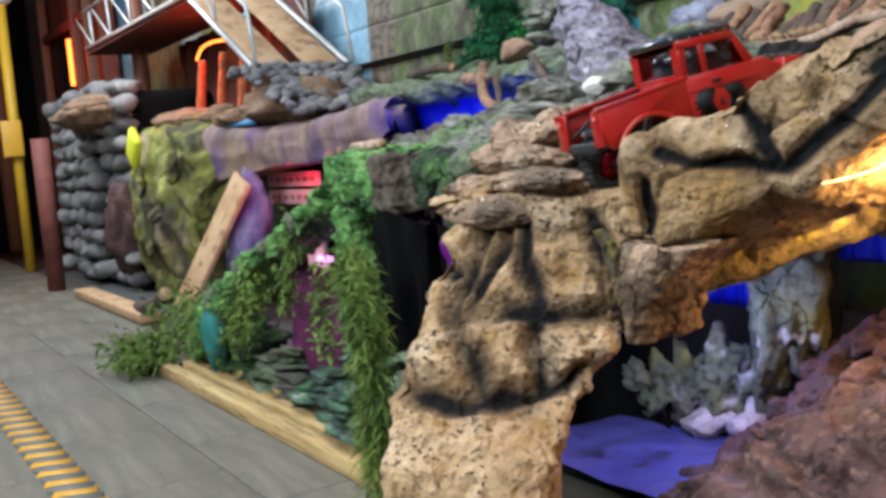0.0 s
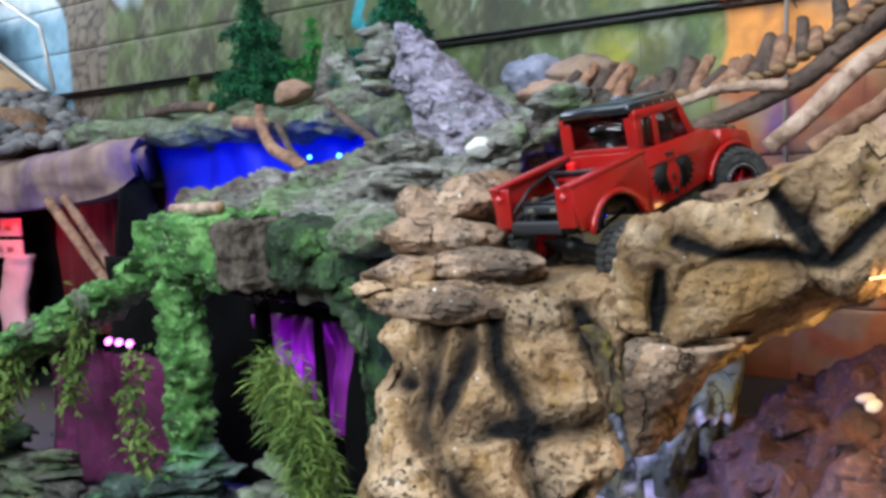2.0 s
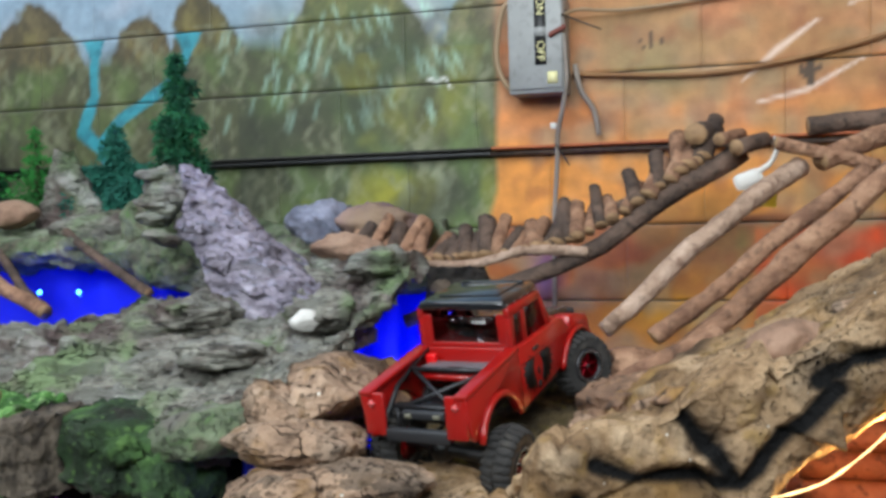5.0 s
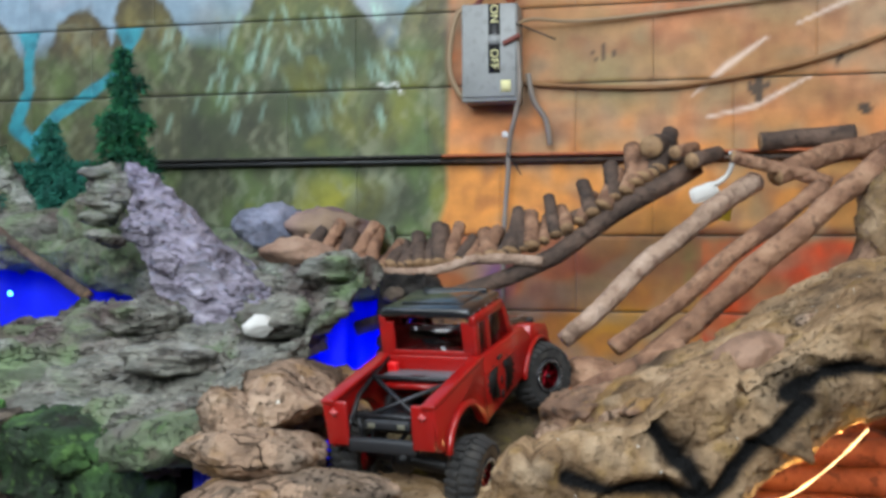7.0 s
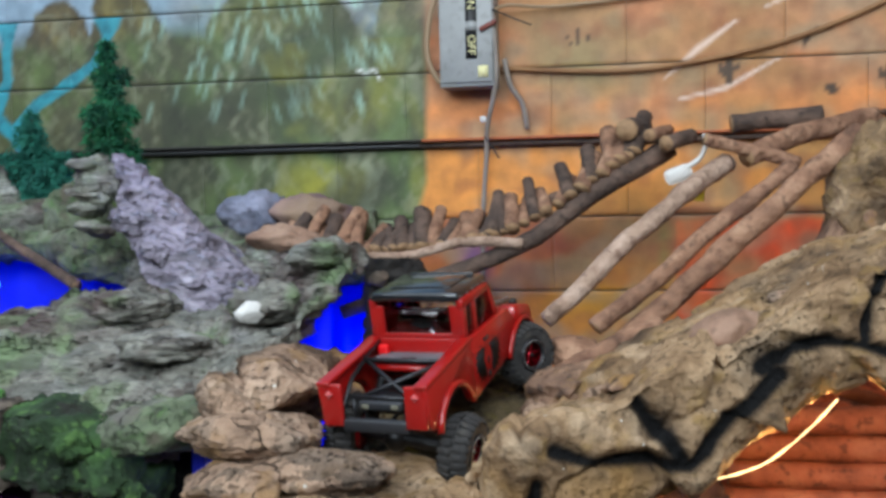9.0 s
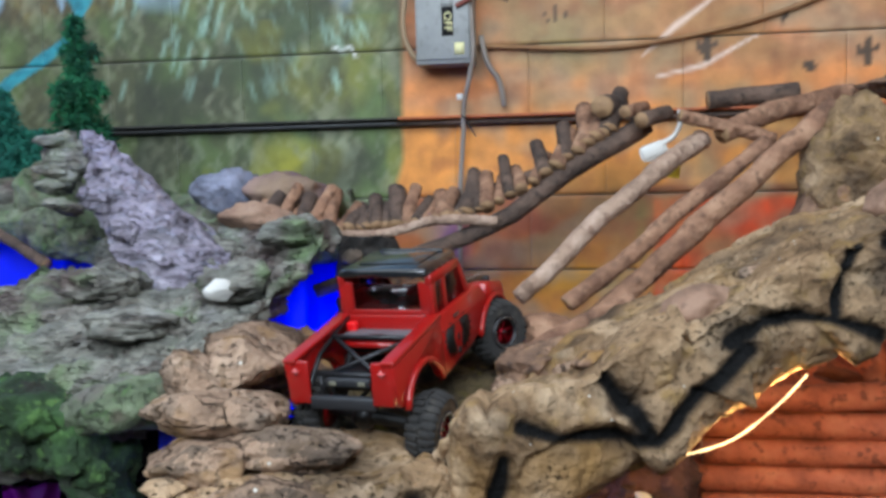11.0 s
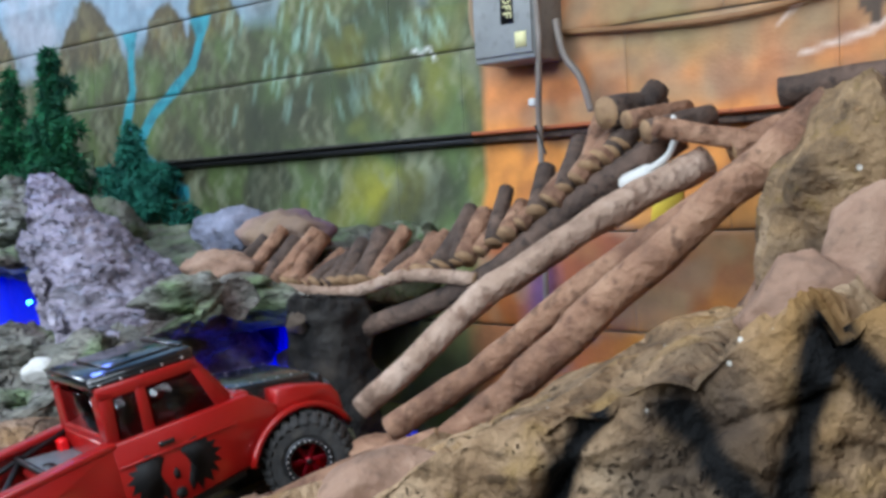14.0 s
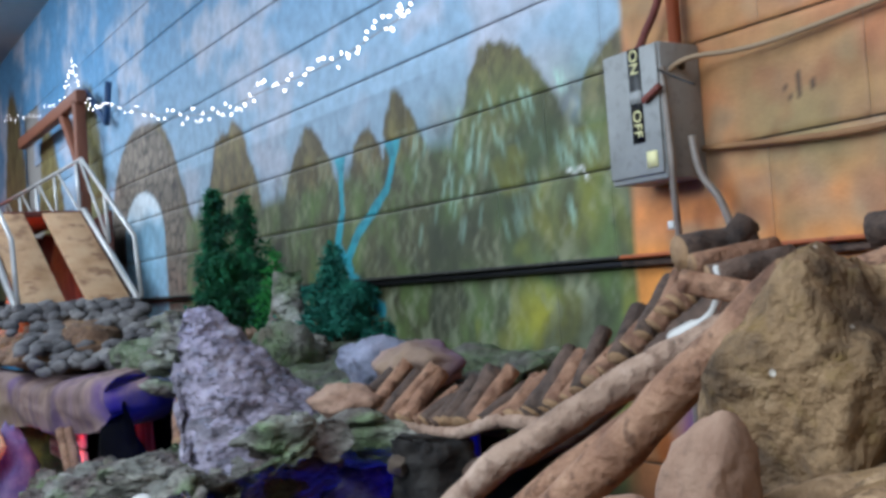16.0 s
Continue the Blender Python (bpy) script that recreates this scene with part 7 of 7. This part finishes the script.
def make_wheel(root, x, y, out, drop=0.0, roll=0.0, steer=0.0):
    """A lugged tyre with a red beadlock rim; out is the outward side."""
    tyre = bmesh.new()
    R, W = 0.0555, 0.044
    prof = [(0.031, -0.5), (0.036, -0.52), (0.046, -0.52), (0.0525, -0.46), (0.0545, -0.3), (0.0545, 0.3), (0.0525, 0.46), (0.046, 0.52), (0.036, 0.52), (0.031, 0.5)]
    seg = 40
    rings = [[tyre.verts.new((r * math.cos(6.2832 * k / seg), w * W, r * math.sin(6.2832 * k / seg))) for r, w in prof] for k in range(seg)]
    for k in range(seg):
        a, b = rings[k], rings[(k + 1) % seg]
        for i in range(len(prof)):
            tyre.faces.new((a[i], a[(i + 1) % len(prof)], b[(i + 1) % len(prof)], b[i]))
    t = part("tyre", tyre, M["tyre"], root)
    t.location = (x, y, drop)
    t.rotation_euler = (radians(roll), 0, radians(steer))
    lug = bmesh.new()
    nl = 26
    for k in range(nl):
        for s, sh in ((-1, 0), (1, 0.5)):
            a = 6.2832 * (k + sh) / nl
            rot = Matrix.Rotation(-a, 3, "Y") @ Euler((0, 0, 0.35 * s)).to_matrix()
            add_box(lug, Matrix.Rotation(-a, 3, "Y") @ Vector((0.0553, s * W * 0.24, 0)), (0.0050, W * 0.42, 0.0085), rot, 0.0010)
            rot2 = Matrix.Rotation(-a, 3, "Y") @ Euler((0, 0, -0.75 * s)).to_matrix()
            add_box(lug, Matrix.Rotation(-a, 3, "Y") @ Vector((0.0508, s * W * 0.505, 0)), (0.0075, 0.004, 0.0075), rot2, 0.0008)
    tagged(part("tread", lug, M["tyre"], t), kind="stuff")
    rim = bmesh.new()
    add_tube(rim, [(0, -out * 0.020, 0), (0, out * 0.004, 0)], 0.0300, 32)
    add_tube(rim, [(0, out * 0.004, 0), (0, out * 0.021, 0)], [0.0300, 0.0300], 32, cap=False)
    dish = part("rim", rim, M["rim"], t)
    ring = bmesh.new()
    prof2 = [(0.0225, 0.0195), (0.0235, 0.0245), (0.0305, 0.0245), (0.0315, 0.0195)]
    rr = [[ring.verts.new((r * math.cos(6.2832 * k / 40), out * w, r * math.sin(6.2832 * k / 40))) for r, w in prof2] for k in range(40)]
    for k in range(40):
        a, b = rr[k], rr[(k + 1) % 40]
        for i in range(3):
            ring.faces.new((a[i], a[i + 1], b[i + 1], b[i]))
    part("beadlock_ring", ring, M["dark_metal"], t, "dark beadlock ring")
    screw = bmesh.new()
    for k in range(24):
        a = 6.2832 * k / 24
        c = Vector((0.0270 * math.cos(a), out * 0.0245, 0.0270 * math.sin(a)))
        add_tube(screw, [c, c + Vector((0, out * 0.0015, 0))], 0.0014, 6)
    tagged(part("screws", screw, M["steel"], t, "ring of bright screws"), kind="stuff")
    hub = bmesh.new()
    add_tube(hub, [(0, out * 0.002, 0), (0, out * 0.016, 0)], 0.006, 12)
    for k in range(6):
        a = 6.2832 * k / 6
        add_box(hub, (0.015 * math.cos(a), out * 0.012, 0.015 * math.sin(a)), (0.024, 0.004, 0.0055), Matrix.Rotation(-a, 3, "Y"), 0.001)
    tagged(part("hub", hub, M["rim"], t), kind="stuff")
    nut = tube_bm([(0, out * 0.014, 0), (0, out * 0.020, 0)], 0.0035, 6)
    part("wheel_nut", nut, M["black"], t)


def truck(m):
    root = empty("model_truck")
    root.matrix_world = m
    WB, TR = 0.32, 0.098
    for x in (0, WB):
        # the axles hang and tilt on their springs, the front wheels are steered
        mid, roll, steer = (-0.026, 7.6, 0.0) if x == 0 else (0.004, -4.0, -26.0)
        for s in (-1, 1):
            make_wheel(root, x, s * TR, s, mid + s * TR * math.sin(radians(roll)), roll, steer)
        axle = tube_bm([(x, s * 0.085 if abs(s) == 1 else s, mid + (0.085 * s if abs(s) == 1 else s) * math.sin(radians(roll))) for s in (-1, -0.02, 0.02, 1)], [0.009, 0.011, 0.011, 0.009], 12)
        bmesh.ops.create_icosphere(axle, subdivisions=2, radius=0.022, matrix=Matrix.Translation((x, 0.018, mid)))
        part("axle", axle, M["black"], root, "black axle with round gear case")
    for s in (-1, 1):
        part("frame_rail", box_bm((0.155, s * 0.034, 0.034), (0.43, 0.004, 0.020), bevel=0.001), M["black"], root)
        for x, dx in ((0.0, 0.035), (WB, -0.03)):
            coil = bmesh.new()
            a, b = Vector((x, s * 0.052, 0.008)), Vector((x + dx, s * 0.044, 0.078))
            add_tube(coil, [a, b], 0.005, 10)
            for k in range(9):
                c = a.lerp(b, 0.25 + 0.07 * k)
                add_tube(coil, [c - (b - a) * 0.014, c + (b - a) * 0.014], 0.0088, 10)
            part("shock", coil, M["dark_metal"], root, "grey coil-over shock")
        part("link", tube_bm([(0.01, s * 0.03, -0.002), (0.13, s * 0.02, 0.022)], 0.0035, 8), M["dark_metal"], root)
        part("link", tube_bm([(WB - 0.01, s * 0.03, -0.002), (WB - 0.12, s * 0.02, 0.022)], 0.0035, 8), M["dark_metal"], root)
    part("skid_plate", box_bm((0.155, 0, 0.014), (0.11, 0.075, 0.018), bevel=0.004), M["black"], root)
    part("gearbox", box_bm((0.215, 0, 0.045), (0.09, 0.05, 0.05), bevel=0.008), M["black"], root)
    part("inner_floor", box_bm((0.185, 0, 0.060), (0.23, 0.15, 0.006), bevel=0.001), M["black"], root)
    # bed sides
    for s in (-1, 1):
        outline = [(-0.094, 0.100), (-0.088, 0.040), (-0.080, 0.026), (-0.066, 0.026)] + arch(0.0, 0.0, 0.068, 158, 22, 9) + [(0.070, 0.016), (0.092, 0.014), (0.092, 0.116)]
        part("bed_side", side_panel(outline, s * 0.082, s * 0.093, 0.0025), M["red_paint"], root, "red bed side")
        cap = part("bed_rail", box_bm((0.0, s * 0.083, 0.1065), (0.19, 0.022, 0.008), Euler((0, -0.085, 0)).to_matrix(), 0.002), M["red_paint"], root)
        flare = bmesh.new()
        pts = arch(0.0, 0.0, 0.070, 165, 15, 13)
        add_tube(flare, [(x, s * 0.096, z) for x, z in pts], 0.0055, 8)
        part("wheel_flare", flare, M["red_paint"], root)
        part("rear_panel", box_bm((-0.090, s * 0.071, 0.066), (0.008, 0.036, 0.066), Euler((0, 0.1, 0)).to_matrix(), 0.003), M["red_paint"], root)
        part("tail_marker", box_bm((-0.095, s * 0.073, 0.084), (0.004, 0.011, 0.003)), M["marker"], root, "small white cross mark")
        part("tail_marker", box_bm((-0.0955, s * 0.073, 0.084), (0.004, 0.003, 0.011)), M["marker"], root)
    part("tail_light", box_bm((0.078, 0.062, 0.096), (0.012, 0.018, 0.022), bevel=0.003), M["taillight"], root, "red glossy tail light")
    part("bed_plate", box_bm((0.058, 0, 0.092), (0.060, 0.130, 0.006), Euler((0, 0.1, 0)).to_matrix(), 0.002), M["grey_plastic"], root, "grey plate in the bed")
    part("plate_emblem", box_bm((0.042, 0, 0.096), (0.012, 0.026, 0.002), Euler((0, 0.1, 0)).to_matrix()), M["black"], root)
    part("red_crossbar", tube_bm([(0.028, -0.05, 0.085), (0.028, 0.05, 0.085)], 0.006, 8), M["red_paint"], root)
    cage = bmesh.new()
    for s in (-1, 1):
        add_tube(cage, [(0.088, s * 0.074, 0.112), (-0.02, s * 0.072, 0.085), (-0.085, s * 0.060, 0.052)], 0.0038, 8)
        add_tube(cage, [(0.03, s * 0.072, 0.098), (-0.055, -s * 0.050, 0.062)], 0.0038, 8)
        add_tube(cage, [(-0.055, s * 0.055, 0.066), (-0.06, s * 0.05, 0.028)], 0.0035, 8)
    add_tube(cage, [(0.025, -0.072, 0.099), (0.025, 0.072, 0.099)], 0.0038, 8)
    add_tube(cage, [(-0.055, -0.058, 0.066), (-0.055, 0.058, 0.066)], 0.0038, 8)
    part("bed_cage", cage, M["dark_metal"], root, "dark grey tube cage")
    part("fuel_cell", box_bm((-0.02, 0, 0.050), (0.06, 0.08, 0.028), bevel=0.005), M["black"], root)
    part("rear_light_bar", box_bm((-0.066, 0, 0.058), (0.012, 0.075, 0.014), bevel=0.003), M["bumper"], root, "dark light bar with pale lenses")
    for s in (-1, 1):
        part("lens", box_bm((-0.073, s * 0.025, 0.058), (0.003, 0.012, 0.007), bevel=0.001), M["lens"], root, "dim lamp lens")
    part("rear_bumper", box_bm((-0.088, 0, 0.034), (0.014, 0.112, 0.020), bevel=0.003), M["bumper"], root, "dark grey bumper bar")
    # cab shell: sills, doors, pillars
    for s in (-1, 1):
        outline = [(0.088, 0.116), (0.090, 0.014), (0.245, 0.030)] + arch(0.32, 0.0, 0.078, 158, 104, 6) + [(0.300, 0.088), (0.272, 0.110), (0.262, 0.116)]
        door = part("cab_side", side_panel(outline, s * 0.080, s * 0.0935, 0.002), M["red_paint"], root, "red cab side")
        for o in ([(0.088, 0.114), (0.104, 0.114), (0.108, 0.166), (0.090, 0.170)], [(0.136, 0.114), (0.152, 0.114), (0.152, 0.166), (0.138, 0.166)], [(0.238, 0.114), (0.262, 0.114), (0.226, 0.166), (0.214, 0.166)], [(0.088, 0.160), (0.228, 0.160), (0.222, 0.172), (0.090, 0.174)]):
            part("pillar", side_panel(o, s * 0.074, s * 0.085, 0.001), M["red_paint"], root, "red window pillar")
        part("side_window", side_panel([(0.104, 0.115), (0.137, 0.115), (0.138, 0.161), (0.107, 0.161)], s * 0.0815, s * 0.0835, 0), M["smoked"], root, "smoked side window")
        part("side_window", side_panel([(0.152, 0.115), (0.240, 0.115), (0.216, 0.161), (0.152, 0.161)], s * 0.0815, s * 0.0835, 0), M["smoked"], root, "smoked side window")
        part("door_handle", box_bm((0.150, s * 0.0950, 0.098), (0.020, 0.004, 0.006), bevel=0.0015), M["black_gloss"], root)
        part("belt_line", box_bm((0.165, s * 0.0945, 0.088), (0.15, 0.003, 0.003), Euler((0, 0, 0)).to_matrix(), 0.001), M["red_paint"], root)
        # black splash emblem: two ragged wings about a narrow waist
        wing = [(-0.010, 0.022), (-0.018, 0.029), (-0.032, 0.032), (-0.035, 0.026), (-0.045, 0.029), (-0.044, 0.020), (-0.055, 0.019), (-0.049, 0.012), (-0.060, 0.007), (-0.050, 0.003), (-0.057, -0.007), (-0.046, -0.006), (-0.051, -0.019), (-0.041, -0.014), (-0.041, -0.028), (-0.031, -0.019), (-0.026, -0.033), (-0.021, -0.021), (-0.014, -0.030), (-0.012, -0.016), (-0.016, -0.006), (-0.019, 0.004), (-0.015, 0.014)]
        for side in (1, -1):
            part("emblem", side_panel([(0.153 + side * wx, 0.060 + wz) for wx, wz in wing], s * 0.0938, s * 0.0946, 0), M["decal"], root, "black ragged wing emblem")
        part("emblem", side_panel([(0.150, 0.052), (0.156, 0.052), (0.157, 0.060), (0.153, 0.066), (0.149, 0.060)], s * 0.0938, s * 0.0946, 0), M["decal"], root, "black ragged wing emblem")
        part("emblem", side_panel(arch(0.153, 0.034, 0.007, 0, 330, 12), s * 0.0938, s * 0.0946, 0), M["decal"], root, "black ragged wing emblem")
        part("door_liner", side_panel([(0.095, 0.110), (0.096, 0.030), (0.235, 0.040), (0.262, 0.108)], s * 0.076, s * 0.079, 0), M["black"], root, "dark inner door")
        # front fender
        fo = [(0.296, 0.088)] + arch(0.32, 0.0, 0.078, 108, 20, 9) + [(0.388, 0.050), (0.386, 0.074), (0.376, 0.090), (0.330, 0.104), (0.300, 0.108)]
        part("fender", side_panel(fo, s * 0.062, s * 0.0945, 0.003), M["red_paint"], root, "red front fender")
        lip = bmesh.new()
        add_tube(lip, [(x, s * 0.0965, z) for x, z in arch(0.32, 0.0, 0.0785, 160, 25, 14)], 0.0045, 8)
        part("wheel_flare", lip, M["red_paint"], root)
        part("sill", box_bm((0.165, s * 0.082, 0.016), (0.15, 0.012, 0.010), Euler((0, -0.08, 0)).to_matrix(), 0.002), M["black"], root)
        part("roof_trim", box_bm((0.155, s * 0.076, 0.175), (0.14, 0.008, 0.006), Euler((0, 0.02, 0)).to_matrix(), 0.002), M["black_gloss"], root)
        for k in range(5):
            part("roof_rivet", tube_bm([(0.098 + 0.028 * k, s * 0.081, 0.176), (0.098 + 0.028 * k, s * 0.0818, 0.176)], 0.0018, 6), M["steel"], root)
    roof = box_bm((0.157, 0, 0.178), (0.146, 0.158, 0.014), bevel=0.006)
    part("roof", roof, M["black_gloss"], root, "glossy black roof")
    part("roof_panel", box_bm((0.165, 0, 0.186), (0.09, 0.11, 0.003), bevel=0.001), M["black_gloss"], root, "raised black roof panel")
    part("roof_bar", box_bm((0.222, 0, 0.186), (0.010, 0.12, 0.005), bevel=0.002), M["black_gloss"], root, "black roof bar")
    part("rear_cab_wall", box_bm((0.090, 0, 0.080), (0.006, 0.158, 0.07), bevel=0.002), M["red_paint"], root)
    part("rear_window_frame", box_bm((0.092, 0, 0.119), (0.006, 0.156, 0.010), bevel=0.002), M["red_paint"], root)
    part("rear_window", box_bm((0.093, 0, 0.142), (0.003, 0.118, 0.04)), M["smoked"], root, "smoked rear window")
    for s in (-1, 1):
        part("rear_pillar", box_bm((0.092, s * 0.069, 0.142), (0.006, 0.018, 0.045), bevel=0.002), M["red_paint"], root)
    ws = Euler((0, radians(36), 0)).to_matrix()
    part("windscreen", box_bm((0.247, 0, 0.140), (0.003, 0.128, 0.060), Euler((0, radians(-37), 0)).to_matrix()), M["glass"], root, "clear windscreen with dark sun strip")
    part("sun_strip", box_bm((0.2345, 0, 0.1585), (0.0035, 0.13, 0.014), Euler((0, radians(-37), 0)).to_matrix()), M["black"], root, "dark strip across the windscreen")
    for s in (-1, 1):
        part("windscreen_pillar", box_bm((0.247, s * 0.070, 0.140), (0.008, 0.014, 0.068), Euler((0, radians(-37), 0)).to_matrix(), 0.002), M["red_paint"], root)
    part("windscreen_header", box_bm((0.226, 0, 0.169), (0.010, 0.15, 0.008), bevel=0.002), M["red_paint"], root)
    part("cowl", box_bm((0.276, 0, 0.110), (0.030, 0.165, 0.018), Euler((0, 0.1, 0)).to_matrix(), 0.005), M["red_paint"], root)
    part("hood_base", extrude_side([(0.275, 0.060), (0.275, 0.116), (0.30, 0.114), (0.368, 0.100), (0.376, 0.090), (0.374, 0.060)], 0.066, 0.004, 0.003), M["black_gloss"], root, "black hood sides")
    part("hood_panel", box_bm((0.325, 0, 0.1095), (0.094, 0.126, 0.008), Euler((0, 0.17, 0)).to_matrix(), 0.004), M["black_gloss"], root, "glossy black hood panel")
    for k in range(6):
        for s in (-1, 1):
            x = 0.286 + 0.016 * k
            part("hood_rivet", tube_bm([(x, s * 0.056, 0.1205 - 0.17 * (x - 0.286)), (x, s * 0.056, 0.1215 - 0.17 * (x - 0.286))], 0.0016, 6), M["steel"], root)
    part("grille", box_bm((0.378, 0, 0.082), (0.010, 0.142, 0.038), Euler((0, -0.12, 0)).to_matrix(), 0.003), M["black"], root, "black grille")
    for s in (-1, 1):
        part("headlight", box_bm((0.3835, s * 0.050, 0.082), (0.006, 0.024, 0.014), Euler((0, -0.12, 0)).to_matrix(), 0.003), M["headlight"], root, "glowing white headlight")
        part("grille_lamp", box_bm((0.3835, s * 0.018, 0.082), (0.005, 0.010, 0.014), Euler((0, -0.12, 0)).to_matrix(), 0.002), M["black_gloss"], root)
    part("front_apron", box_bm((0.377, 0, 0.056), (0.010, 0.15, 0.014), bevel=0.003), M["red_paint"], root, "red front apron")
    part("front_bumper", box_bm((0.392, 0, 0.040), (0.022, 0.13, 0.022), bevel=0.005), M["black"], root, "black front bumper")
    part("bumper_tube", tube_bm(spline([(0.392, -0.062, 0.046), (0.404, -0.04, 0.075), (0.404, 0.04, 0.075), (0.392, 0.062, 0.046)], 14), 0.004, 8), M["black"], root)
    part("winch", tube_bm([(0.398, -0.03, 0.056), (0.398, 0.03, 0.056)], 0.009, 12), M["dark_metal"], root)
    part("dashboard", box_bm((0.245, 0, 0.100), (0.03, 0.14, 0.02), bevel=0.004), M["black"], root)
    for s in (-1, 1):
        part("seat", box_bm((0.150, s * 0.036, 0.092), (0.05, 0.046, 0.02), bevel=0.006), M["black"], root, "black cab seat")
        part("seat_back", box_bm((0.126, s * 0.036, 0.122), (0.016, 0.046, 0.05), Euler((0, -0.2, 0)).to_matrix(), 0.006), M["black"], root)
    part("steering_wheel", tube_bm([(0.222 + 0.004 * math.sin(a), 0.036 + 0.014 * math.cos(a), 0.118 + 0.014 * math.sin(a)) for a in np.linspace(0, 6.28, 20)], 0.0022, 6), M["black"], root)
    part("cab_electronics", box_bm((0.186, -0.045, 0.115), (0.026, 0.02, 0.02), Euler((0, 0.3, 0.4)).to_matrix(), 0.003), M["white"], root, "white receiver seen through the window")
    part("cab_electronics", box_bm((0.160, -0.052, 0.104), (0.022, 0.018, 0.012), bevel=0.003), M["grey_plastic"], root, "grey wiring box seen through the window")
    for ob in root.children:
        base = ob.name.split(".")[0]
        if base in ("pillar", "side_window", "roof", "roof_panel", "roof_bar", "roof_trim", "roof_rivet", "windscreen", "sun_strip", "windscreen_pillar", "windscreen_header", "dashboard", "cowl", "steering_wheel"):
            ob.data.transform(Matrix.Translation((0.088, 0, 0)) @ Matrix.Diagonal((0.90, 1, 1, 1)) @ Matrix.Translation((-0.088, 0, 0)))
        if base in ("pillar", "side_window", "roof", "roof_panel", "roof_bar", "roof_trim", "roof_rivet", "windscreen", "sun_strip", "windscreen_pillar", "windscreen_header", "rear_window", "rear_pillar", "seat_back"):
            ob.data.transform(Matrix.Translation((0, 0, 0.112)) @ Matrix.Diagonal((1, 1, 1.12, 1)) @ Matrix.Translation((0, 0, -0.112)))
        if base in ("hood_base", "hood_panel", "hood_rivet"):
            ob.data.transform(Matrix.Translation((0.376, 0, 0)) @ Matrix.Diagonal((1.2, 1, 1, 1)) @ Matrix.Translation((-0.376, 0, 0)))
    return tagged(root, "red model crawler truck with black roof and hood", "toy truck")


TRUCK_REAR, TRUCK_YAW, TRUCK_PITCH, TRUCK_LEAN = (-0.508, 0.649, 0.702), 77.0, 9.8, -1.6
truck(Matrix.Translation(TRUCK_REAR) @ Euler((radians(TRUCK_LEAN), radians(-TRUCK_PITCH), radians(TRUCK_YAW))).to_matrix().to_4x4())
# ---- floor tiles and wall blocks ----
def build_tiles():
    base = bpy.data.objects["floor"]
    me = box_bm((0, 0, 0), (0.606, 0.298, 0.012), bevel=0.003)
    first = part("tile", me, M["tile"], base)
    for i in range(23):
        for j in range(12):
            ob = new("tile", first.data) if (i or j) else first
            ob.parent = base
            ob.location = (2.43 - 0.611 * i - (0.3 if j % 2 else 0.0), 0.60 - 0.303 * j, FLOOR - 0.007)


build_tiles()
build_wall_blocks()
